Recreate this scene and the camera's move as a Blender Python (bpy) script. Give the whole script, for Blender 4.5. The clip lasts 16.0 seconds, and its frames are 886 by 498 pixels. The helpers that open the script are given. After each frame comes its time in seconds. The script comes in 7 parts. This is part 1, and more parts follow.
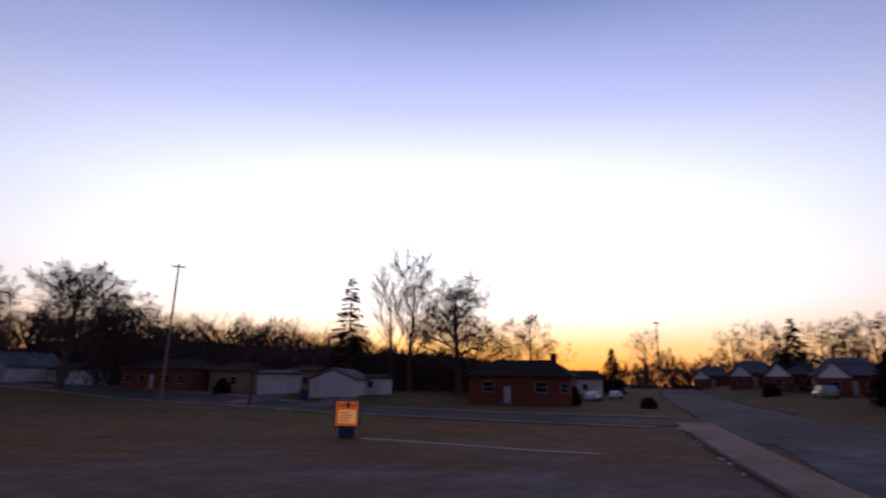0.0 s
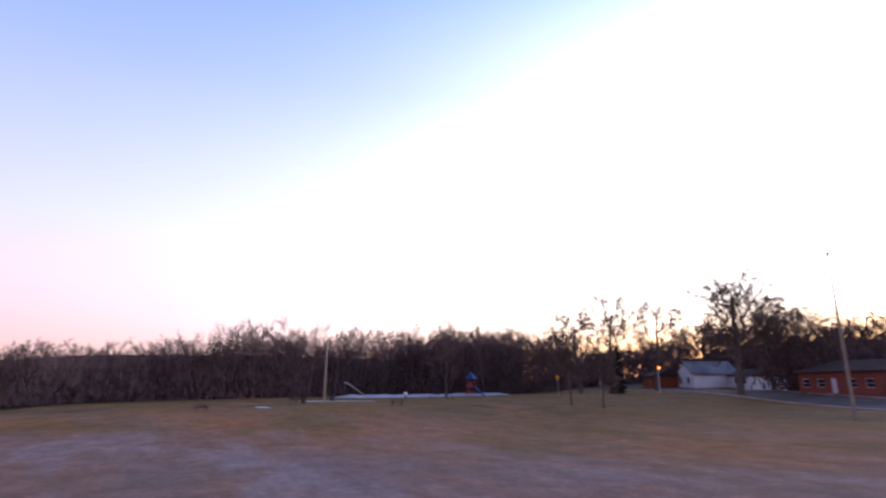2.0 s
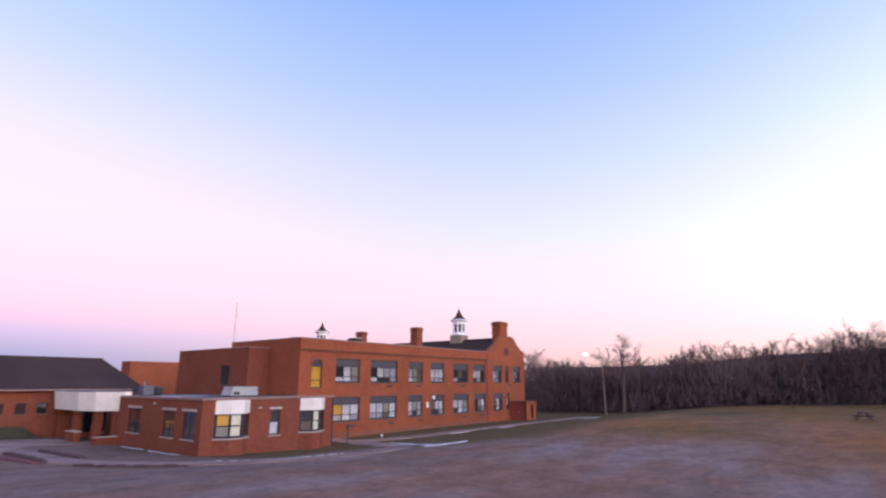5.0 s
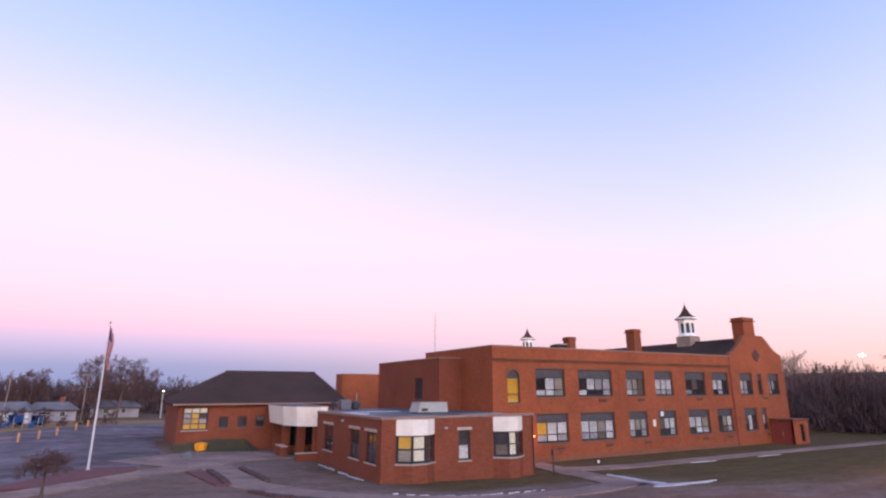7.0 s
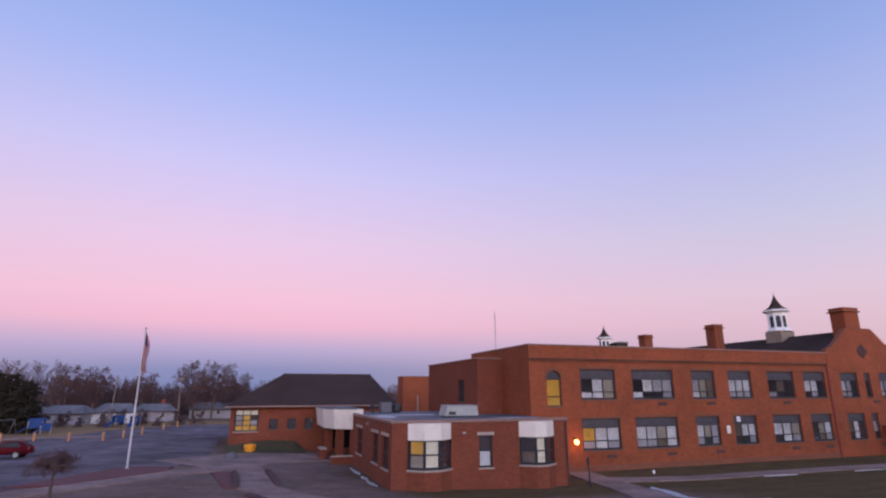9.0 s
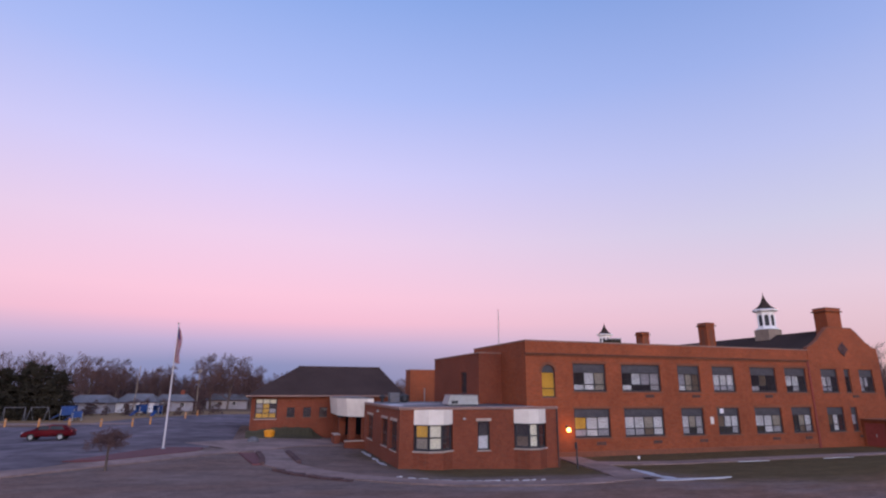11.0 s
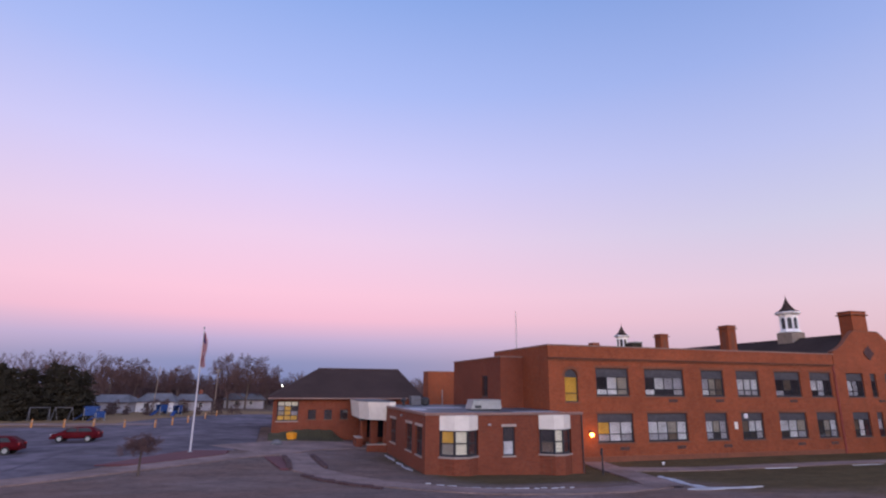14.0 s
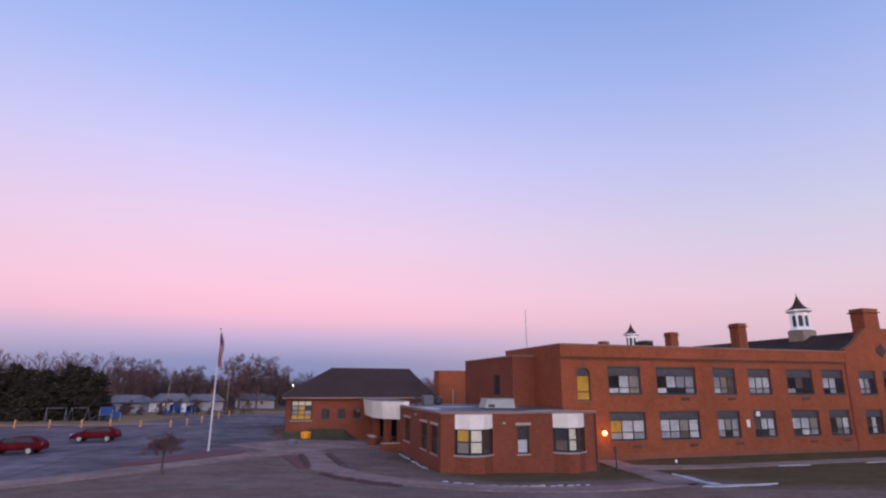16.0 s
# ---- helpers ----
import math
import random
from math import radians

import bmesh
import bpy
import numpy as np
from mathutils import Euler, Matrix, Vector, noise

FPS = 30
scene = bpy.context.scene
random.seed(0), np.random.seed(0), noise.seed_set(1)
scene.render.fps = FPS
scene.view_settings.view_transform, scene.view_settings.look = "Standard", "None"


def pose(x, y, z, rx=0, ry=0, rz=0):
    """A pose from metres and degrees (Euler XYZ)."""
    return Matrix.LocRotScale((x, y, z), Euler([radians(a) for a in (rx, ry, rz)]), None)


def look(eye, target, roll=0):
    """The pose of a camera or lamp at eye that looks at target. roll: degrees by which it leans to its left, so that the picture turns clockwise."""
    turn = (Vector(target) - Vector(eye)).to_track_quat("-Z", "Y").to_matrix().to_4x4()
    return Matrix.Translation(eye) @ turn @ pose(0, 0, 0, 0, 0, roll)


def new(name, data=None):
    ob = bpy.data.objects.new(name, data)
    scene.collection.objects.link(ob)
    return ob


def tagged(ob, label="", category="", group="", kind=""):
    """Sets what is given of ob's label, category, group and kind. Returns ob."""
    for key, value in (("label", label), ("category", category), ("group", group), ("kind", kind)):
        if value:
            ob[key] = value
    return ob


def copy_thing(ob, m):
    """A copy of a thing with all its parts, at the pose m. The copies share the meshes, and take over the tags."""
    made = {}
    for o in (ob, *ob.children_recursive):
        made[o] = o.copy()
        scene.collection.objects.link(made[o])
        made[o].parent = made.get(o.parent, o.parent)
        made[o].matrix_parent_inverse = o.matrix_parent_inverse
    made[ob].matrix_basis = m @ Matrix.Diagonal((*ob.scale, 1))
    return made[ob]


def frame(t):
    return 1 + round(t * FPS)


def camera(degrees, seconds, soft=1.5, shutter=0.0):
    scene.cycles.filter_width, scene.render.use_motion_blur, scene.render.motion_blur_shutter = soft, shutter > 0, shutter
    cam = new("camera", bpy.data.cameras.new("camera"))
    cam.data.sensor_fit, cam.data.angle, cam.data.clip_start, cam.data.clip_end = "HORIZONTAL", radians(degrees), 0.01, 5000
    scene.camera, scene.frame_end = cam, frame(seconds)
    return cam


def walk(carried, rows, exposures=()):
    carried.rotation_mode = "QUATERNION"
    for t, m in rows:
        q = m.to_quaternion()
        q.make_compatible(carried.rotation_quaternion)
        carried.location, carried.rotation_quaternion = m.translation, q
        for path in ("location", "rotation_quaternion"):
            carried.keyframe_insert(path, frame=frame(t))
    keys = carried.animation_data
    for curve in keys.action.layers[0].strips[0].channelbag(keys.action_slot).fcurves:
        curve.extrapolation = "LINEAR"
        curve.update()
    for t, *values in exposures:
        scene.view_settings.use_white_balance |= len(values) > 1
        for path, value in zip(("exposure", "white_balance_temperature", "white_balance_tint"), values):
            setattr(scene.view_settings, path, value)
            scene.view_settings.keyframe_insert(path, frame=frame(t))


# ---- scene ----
# camera and its flight
cam = camera(78.8, 16.0, soft=2.2, shutter=0.2)
METRES, EYE, TILT, LEAN, TURN = 41.0, 4.592, 0.0, 0.0, -0.5
ROWS = [
    (0.0, 0.0, 0.0, 0.0, -0.5, 14.12, -0.84),
    (0.5, 0.0257, -0.009, 0.0007, 16.96, 13.84, -0.72),
    (1.0, 0.0318, -0.0107, 0.0122, 31.61, 13.66, -0.62),
    (1.5, 0.0083, 0.0293, 0.0146, 47.54, 13.74, -0.6),
    (2.0, -0.032, 0.0537, -0.0056, 62.27, 14.11, -0.25),
    (2.5, -0.0551, 0.0911, -0.0016, 76.55, 14.0, -0.4),
    (3.0, -0.0793, 0.1266, 0.0003, 88.17, 14.09, -0.21),
    (3.5, -0.1067, 0.1673, 0.0007, 97.99, 13.98, -0.23),
    (4.0, -0.1414, 0.206, 0.001, 106.18, 13.94, -0.19),
    (4.5, -0.1816, 0.2342, 0.0002, 116.75, 13.91, -0.04),
    (5.0, -0.2246, 0.2515, 0.0015, 128.79, 13.87, -0.05),
    (7.5, -0.4499, 0.0835, 0.0218, 153.16, 14.61, 0.11),
    (8.0, -0.4976, 0.0733, 0.0255, 154.94, 14.45, 0.12),
    (8.5, -0.5374, 0.0873, 0.022, 157.8, 14.31, 0.06),
    (9.0, -0.5636, 0.1219, 0.0156, 161.8, 14.89, 0.14),
    (11.5, -0.5346, 0.2308, 0.006, 162.73, 14.33, -0.46),
    (12.0, -0.5308, 0.2263, 0.0082, 162.84, 14.29, -0.67),
    (12.5, -0.5263, 0.224, 0.0126, 163.1, 14.19, -0.62),
    (13.0, -0.5222, 0.2214, 0.0159, 163.28, 14.26, -0.6),
    (13.5, -0.5175, 0.2209, 0.0188, 163.5, 14.21, -0.57),
    (14.0, -0.5134, 0.2212, 0.0198, 163.74, 14.22, -0.53),
    (14.5, -0.5083, 0.2226, 0.021, 163.99, 14.23, -0.43),
    (15.0, -0.5038, 0.2247, 0.0212, 164.18, 14.22, -0.47),
    (15.5, -0.4995, 0.2268, 0.0208, 164.37, 14.15, -0.33),
    (16.0, -0.4955, 0.2288, 0.0202, 164.44, 14.12, -0.3),
]
EXPOSURES = [(0.0, -2.12, 6200, 8.5), (0.5, -2.38, 6150, 8), (1.0, -1.6, 6100, 8), (1.5, -0.55, 6300, 8), (2.0, -0.12, 6400, 8), (2.5, -0.05, 6400, 8), (3.0, -0.01, 6400, 7), (3.5, 0.0, 6450, 6.5),
             (4.5, 0.03, 6500, 6), (5.0, 0.08, 6550, 6), (6.0, 0.08, 6750, 7), (7.5, 0.02, 7000, 8), (8.0, -0.5, 6500, 10), (8.5, -0.53, 6400, 11), (9.0, -0.5, 6400, 10), (11.5, -0.42, 6500, 8), (16.0, -0.42, 6500, 8)]
walk(cam, [(t, pose(0, 0, EYE, TILT, LEAN, TURN) @ pose(METRES * x, METRES * y, METRES * z, 90 + pitch, roll, yaw)) for t, x, y, z, yaw, pitch, roll in ROWS], EXPOSURES)

# ---- sky just after sunset: a glow over the place where the sun went down, the earth's shadow opposite ----
SUN_AZ = radians(1)
SHADE_AZ = radians(176)
world = bpy.data.worlds.new("sky")
scene.world = world
world.use_nodes = True


def build_sky():
    nt = world.node_tree
    nt.nodes.clear()
    N = nt.nodes.new
    L = nt.links.new

    def math_node(op, a, b=None, clamp=False):
        n = N("ShaderNodeMath")
        n.operation = op
        n.use_clamp = clamp
        for i, v in enumerate((a, b)):
            if v is None:
                continue
            if isinstance(v, (int, float)):
                n.inputs[i].default_value = v
            else:
                L(v, n.inputs[i])
        return n.outputs[0]

    def ramp(fac, stops):
        n = N("ShaderNodeValToRGB")
        n.color_ramp.interpolation = "LINEAR"
        el = n.color_ramp.elements
        while len(el) < len(stops):
            el.new(0.5)
        for e, (deg, col) in zip(el, stops):
            e.position = deg / 90.0
            e.color = (*col, 1)
        L(fac, n.inputs[0])
        return n.outputs[0]

    def scaled(col, k):
        n = N("ShaderNodeMix")
        n.data_type = "RGBA"
        n.blend_type = "MULTIPLY"
        n.inputs["Factor"].default_value = 1
        L(col, n.inputs[6])
        n.inputs[7].default_value = (k, k, k, 1)
        return n.outputs[2]

    tc = N("ShaderNodeTexCoord")
    sep = N("ShaderNodeSeparateXYZ")
    L(tc.outputs["Generated"], sep.inputs[0])
    x, y, z = sep.outputs
    elev = math_node("DIVIDE", math_node("ARCSINE", z), math.pi / 2, clamp=True)
    flat = math_node("SQRT", math_node("ADD", math_node("ADD", math_node("MULTIPLY", x, x), math_node("MULTIPLY", y, y)), 1e-6))
    c = math_node("DIVIDE", math_node("ADD", math_node("MULTIPLY", x, math.sin(SUN_AZ)), math_node("MULTIPLY", y, math.cos(SUN_AZ))), flat)
    west = math_node("POWER", math_node("ADD", math_node("MULTIPLY", c, 0.5), 0.5, clamp=True), 2.75)
    glow = math_node("POWER", math_node("MAXIMUM", c, 0.0), 3.4)
    east_sky = scaled(ramp(elev, EAST), EAST_GAIN)
    west_sky = scaled(ramp(elev, WEST), WEST_GAIN)
    sun_sky = scaled(ramp(elev, GLOW), GLOW_GAIN)
    # the blue shadow band lies only opposite the sun; to its sides the low sky stays pink
    shade = math_node("DIVIDE", math_node("ADD", math_node("MULTIPLY", x, math.sin(SHADE_AZ)), math_node("MULTIPLY", y, math.cos(SHADE_AZ))), flat)
    opposite = math_node("POWER", math_node("MAXIMUM", shade, 0.0), 3.2)
    m0 = N("ShaderNodeMix")
    m0.data_type = "RGBA"
    L(opposite, m0.inputs["Factor"])
    L(scaled(ramp(elev, SIDE), SIDE_GAIN), m0.inputs[6])
    L(east_sky, m0.inputs[7])
    m = N("ShaderNodeMix")
    m.data_type = "RGBA"
    L(west, m.inputs["Factor"])
    L(m0.outputs[2], m.inputs[6])
    L(west_sky, m.inputs[7])
    m2 = N("ShaderNodeMix")
    m2.data_type = "RGBA"
    L(glow, m2.inputs["Factor"])
    L(m.outputs[2], m2.inputs[6])
    L(sun_sky, m2.inputs[7])
    sky = N("ShaderNodeTexSky")
    sky.sky_type = "NISHITA"
    sky.sun_disc = False
    sky.sun_elevation = radians(0.5)
    sky.sun_rotation = SUN_AZ
    add = N("ShaderNodeMix")
    add.data_type = "RGBA"
    add.blend_type = "ADD"
    add.inputs["Factor"].default_value = 0.05
    L(m2.outputs[2], add.inputs[6])
    L(sky.outputs[0], add.inputs[7])
    bg = N("ShaderNodeBackground")
    bg.inputs[1].default_value = 1.0
    out = N("ShaderNodeOutputWorld")
    L(add.outputs[2], bg.inputs[0])
    L(bg.outputs[0], out.inputs[0])


EAST = [(0, (0.28, 0.34, 0.64)), (2.2, (0.33, 0.38, 0.70)), (4.2, (0.64, 0.53, 0.88)), (6.5, (1.18, 0.65, 0.89)), (9, (1.25, 0.725, 0.96)), (15, (1.12, 0.80, 1.10)), (22, (0.87, 0.79, 1.25)),
        (30, (0.56, 0.665, 1.23)), (39, (0.36, 0.53, 1.10)), (60, (0.14, 0.25, 0.56)), (90, (0.06, 0.11, 0.26))]
EAST = [(d, tuple(v / 1.4 for v in c)) for d, c in EAST]
EAST_GAIN = 1.4
SIDE = [(0, (0.66, 0.41, 0.38)), (4, (0.73, 0.48, 0.57)), (9, (0.725, 0.56, 0.70)), (15, (0.57, 0.568, 0.77)), (22, (0.442, 0.49, 0.82)), (30, (0.31, 0.405, 0.79)), (39, (0.20, 0.315, 0.69)),
        (60, (0.085, 0.15, 0.34)), (90, (0.04, 0.075, 0.18))]
SIDE_GAIN = 1.33
WEST = [(0, (0.94, 0.49, 0.29)), (3, (1.0, 0.69, 0.52)), (6, (1.0, 0.85, 0.80)), (14, (0.90, 0.89, 1.0)), (22, (0.675, 0.69, 0.95)), (30, (0.418, 0.458, 0.78)),
        (40, (0.235, 0.305, 0.635)), (60, (0.10, 0.17, 0.38)), (90, (0.04, 0.075, 0.17))]
WEST_GAIN = 3.15
GLOW = [(0, (1.0, 0.28, 0.03)), (2, (1.0, 0.34, 0.04)), (4, (1.0, 0.51, 0.17)), (6, (1.0, 0.71, 0.52)), (8, (1.0, 0.86, 0.81)), (11, (1.0, 0.92, 0.92)), (18, (0.84, 0.83, 1.0)), (28, (0.415, 0.43, 0.70)),
        (40, (0.10, 0.14, 0.30)), (60, (0.05, 0.085, 0.19)), (90, (0.02, 0.035, 0.085))]
GLOW_GAIN = 7.0
build_sky()

# the last warm light from below the horizon, very soft
sun = new("sun", bpy.data.lights.new("sun", "SUN"))
sun.data.energy = 0.2
sun.data.color = (1.0, 0.62, 0.38)
sun.data.angle = radians(25)
sun.matrix_world = look((60, 160, 30), (60 - 100 * math.sin(SUN_AZ), 160 - 100 * math.cos(SUN_AZ), 30 - 11))

# ---- materials ----
def material(name, c1, c2, scale=4.0, rough=0.8, bump=0.0, metal=0.0, big=0.15, big_scale=0.25, stretch=(1, 1, 1), emit=None, power=0.0, spec=0.4):
    """Two colours mixed by fine noise, a slow stain over them, and a fine relief."""
    m = bpy.data.materials.new(name)
    m.use_nodes = True
    nt = m.node_tree
    b = nt.nodes["Principled BSDF"]
    N, L = nt.nodes.new, nt.links.new
    tc = N("ShaderNodeTexCoord")
    mp = N("ShaderNodeMapping")
    mp.inputs["Scale"].default_value = stretch
    L(tc.outputs["Object"], mp.inputs[0])
    n1 = N("ShaderNodeTexNoise")
    n1.inputs["Scale"].default_value = scale
    n1.inputs["Detail"].default_value = 6
    n1.inputs["Roughness"].default_value = 0.65
    L(mp.outputs[0], n1.inputs["Vector"])
    mix = N("ShaderNodeMix")
    mix.data_type = "RGBA"
    mix.inputs[6].default_value = (*c1, 1)
    mix.inputs[7].default_value = (*c2, 1)
    spread = N("ShaderNodeMapRange")
    spread.inputs["From Min"].default_value = 0.3
    spread.inputs["From Max"].default_value = 0.7
    L(n1.outputs["Fac"], spread.inputs["Value"])
    L(spread.outputs[0], mix.inputs["Factor"])
    n2 = N("ShaderNodeTexNoise")
    n2.inputs["Scale"].default_value = big_scale
    n2.inputs["Detail"].default_value = 4
    L(tc.outputs["Object"], n2.inputs["Vector"])
    mr = N("ShaderNodeMapRange")
    mr.inputs["From Min"].default_value = 0.3
    mr.inputs["From Max"].default_value = 0.7
    mr.inputs["To Min"].default_value = 1 - big
    mr.inputs["To Max"].default_value = 1 + big
    L(n2.outputs["Fac"], mr.inputs["Value"])
    mul = N("ShaderNodeMix")
    mul.data_type = "RGBA"
    mul.blend_type = "MULTIPLY"
    mul.inputs["Factor"].default_value = 1
    L(mix.outputs[2], mul.inputs[6])
    L(mr.outputs[0], mul.inputs[7])
    L(mul.outputs[2], b.inputs["Base Color"])
    b.inputs["Roughness"].default_value = rough
    b.inputs["Metallic"].default_value = metal
    b.inputs["Specular IOR Level"].default_value = spec
    if bump:
        bp = N("ShaderNodeBump")
        bp.inputs["Strength"].default_value = bump
        bp.inputs["Distance"].default_value = 0.02
        L(n1.outputs["Fac"], bp.inputs["Height"])
        L(bp.outputs[0], b.inputs["Normal"])
    if emit:
        b.inputs["Emission Color"].default_value = (*emit, 1)
        b.inputs["Emission Strength"].default_value = power
    return m


def brick_material(name, c1, c2, mortar, offset=0.5):
    """Running-bond brickwork for upright walls along x and y; bricks 0.2 x 0.065 m."""
    m = bpy.data.materials.new(name)
    m.use_nodes = True
    nt = m.node_tree
    b = nt.nodes["Principled BSDF"]
    N, L = nt.nodes.new, nt.links.new
    tc = N("ShaderNodeTexCoord")
    sep = N("ShaderNodeSeparateXYZ")
    L(tc.outputs["Object"], sep.inputs[0])
    add = N("ShaderNodeMath")
    L(sep.outputs[0], add.inputs[0])
    L(sep.outputs[1], add.inputs[1])
    com = N("ShaderNodeCombineXYZ")
    L(add.outputs[0], com.inputs[0])
    L(sep.outputs[2], com.inputs[1])
    br = N("ShaderNodeTexBrick")
    br.offset = offset
    br.inputs["Color1"].default_value = (*c1, 1)
    br.inputs["Color2"].default_value = (*c2, 1)
    br.inputs["Mortar"].default_value = (*mortar, 1)
    br.inputs["Scale"].default_value = 1
    br.inputs["Mortar Size"].default_value = 0.006
    br.inputs["Brick Width"].default_value = 0.21
    br.inputs["Row Height"].default_value = 0.075
    L(com.outputs[0], br.inputs["Vector"])
    col = br.outputs["Color"]
    for sc, lo, hi in ((0.3, 0.86, 1.12), (1.7, 0.93, 1.07)):
        n = N("ShaderNodeTexNoise")
        n.inputs["Scale"].default_value = sc
        n.inputs["Detail"].default_value = 5
        L(tc.outputs["Object"], n.inputs["Vector"])
        mr = N("ShaderNodeMapRange")
        mr.inputs["From Min"].default_value, mr.inputs["From Max"].default_value = 0.3, 0.7
        mr.inputs["To Min"].default_value, mr.inputs["To Max"].default_value = lo, hi
        L(n.outputs["Fac"], mr.inputs["Value"])
        mul = N("ShaderNodeMix")
        mul.data_type = "RGBA"
        mul.blend_type = "MULTIPLY"
        mul.inputs["Factor"].default_value = 1
        L(col, mul.inputs[6])
        L(mr.outputs[0], mul.inputs[7])
        col = mul.outputs[2]
    L(col, b.inputs["Base Color"])
    b.inputs["Roughness"].default_value = 0.85
    b.inputs["Specular IOR Level"].default_value = 0.25
    bp = N("ShaderNodeBump")
    bp.inputs["Strength"].default_value = 0.5
    bp.inputs["Distance"].default_value = 0.01
    inv = N("ShaderNodeMath")
    inv.operation = "SUBTRACT"
    inv.inputs[0].default_value = 1
    L(br.outputs["Fac"], inv.inputs[1])
    L(inv.outputs[0], bp.inputs["Height"])
    L(bp.outputs[0], b.inputs["Normal"])
    return m


def lawn_material():
    """Winter grass: dry straw, dull green and bare mauve-brown patches, with thin frost left in hollows."""
    m = bpy.data.materials.new("winter_lawn")
    m.use_nodes = True
    nt = m.node_tree
    b = nt.nodes["Principled BSDF"]
    N, L = nt.nodes.new, nt.links.new
    tc = N("ShaderNodeTexCoord")

    def patches(scale, lo, hi, detail=5, stretch=None, shift=0.0):
        src = tc.outputs["Object"]
        if stretch:
            mp = N("ShaderNodeMapping")
            mp.inputs["Scale"].default_value = stretch
            mp.inputs["Location"].default_value = (shift, shift * 0.7, 0)
            L(src, mp.inputs[0])
            src = mp.outputs[0]
        n = N("ShaderNodeTexNoise")
        n.inputs["Scale"].default_value = scale
        n.inputs["Detail"].default_value = detail
        n.inputs["Roughness"].default_value = 0.6
        L(src, n.inputs["Vector"])
        mr = N("ShaderNodeMapRange")
        mr.interpolation_type = "SMOOTHSTEP"
        mr.inputs["From Min"].default_value, mr.inputs["From Max"].default_value = lo, hi
        L(n.outputs["Fac"], mr.inputs["Value"])
        return mr.outputs[0], n.outputs["Fac"]

    def blend(fac, a, c):
        mx = N("ShaderNodeMix")
        mx.data_type = "RGBA"
        L(fac, mx.inputs["Factor"])
        for i, v in ((6, a), (7, c)):
            if isinstance(v, tuple):
                mx.inputs[i].default_value = (*v, 1)
            else:
                L(v, mx.inputs[i])
        return mx.outputs[2]

    fine, raw = patches(14.0, 0.3, 0.7, 8)
    straw = blend(fine, (0.165, 0.066, 0.025), (0.305, 0.136, 0.057))
    green = blend(fine, (0.112, 0.063, 0.020), (0.190, 0.105, 0.036))
    bare = blend(fine, (0.150, 0.078, 0.058), (0.260, 0.148, 0.118))
    pale = blend(fine, (0.19, 0.142, 0.142), (0.31, 0.25, 0.265))
    soil = blend(fine, (0.105, 0.072, 0.066), (0.185, 0.136, 0.132))
    mauve = blend(fine, (0.125, 0.088, 0.086), (0.212, 0.158, 0.160))
    olive = blend(fine, (0.066, 0.045, 0.016), (0.122, 0.081, 0.032))
    f1, _ = patches(0.06, 0.47, 0.62, 5, (0.7, 1.5, 1), 3.1)
    f2, _ = patches(0.045, 0.46, 0.62, 6, (0.8, 1.5, 1), 17.0)
    f3, _ = patches(0.07, 0.47, 0.66, 6, (0.7, 1.4, 1), 41.0)
    f4, _ = patches(0.10, 0.46, 0.64, 6, (0.6, 1.4, 1), 63.0)

    # places, with their borders broken up by slow noise
    warp = N("ShaderNodeTexNoise")
    warp.inputs["Scale"].default_value = 0.09
    warp.inputs["Detail"].default_value = 5
    L(tc.outputs["Object"], warp.inputs["Vector"])
    shifted = N("ShaderNodeVectorMath")
    shifted.operation = "MULTIPLY_ADD"
    L(warp.outputs["Color"], shifted.inputs[0])
    shifted.inputs[1].default_value = (16, 16, 0)
    L(tc.outputs["Object"], shifted.inputs[2])
    sep = N("ShaderNodeSeparateXYZ")
    L(shifted.outputs[0], sep.inputs[0])

    def beyond(socket, a, c):
        """0 at a, 1 at c; the noise lifts the plain coordinate by 8 on the average."""
        mr = N("ShaderNodeMapRange")
        mr.interpolation_type = "SMOOTHSTEP"
        mr.inputs["From Min"].default_value, mr.inputs["From Max"].default_value = a + 8, c + 8
        L(socket, mr.inputs["Value"])
        return mr.outputs[0]

    def calc(op, a, c):
        n = N("ShaderNodeMath")
        n.operation = op
        for k, v in enumerate((a, c)):
            if isinstance(v, (int, float)):
                n.inputs[k].default_value = v
            else:
                L(v, n.inputs[k])
        return n.outputs[0]

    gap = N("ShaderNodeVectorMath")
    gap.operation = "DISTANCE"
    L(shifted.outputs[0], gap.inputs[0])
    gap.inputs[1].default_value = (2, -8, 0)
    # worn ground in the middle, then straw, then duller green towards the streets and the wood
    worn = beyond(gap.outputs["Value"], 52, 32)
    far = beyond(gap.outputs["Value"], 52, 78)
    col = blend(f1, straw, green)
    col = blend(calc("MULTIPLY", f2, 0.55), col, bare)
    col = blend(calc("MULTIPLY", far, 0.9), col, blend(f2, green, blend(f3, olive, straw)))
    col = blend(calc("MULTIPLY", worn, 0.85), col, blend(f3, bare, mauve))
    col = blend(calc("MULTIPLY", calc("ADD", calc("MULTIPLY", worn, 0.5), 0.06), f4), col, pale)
    # mauve soil before the school, darker olive grass along its foot
    col = blend(calc("MULTIPLY", beyond(sep.outputs[1], -6, -30), 0.6), col, soil)
    strip = calc("MULTIPLY", beyond(sep.outputs[1], -11, -17), beyond(sep.outputs[0], -45.5, -51))
    foot = calc("MULTIPLY", beyond(sep.outputs[1], -23.5, -26.5), beyond(sep.outputs[0], -28, -33))
    col = blend(calc("MULTIPLY", calc("MAXIMUM", strip, foot), 0.85), col, olive)
    # leaf litter under the woods, toned dark to back the gaps between trunks
    along = N("ShaderNodeVectorMath")
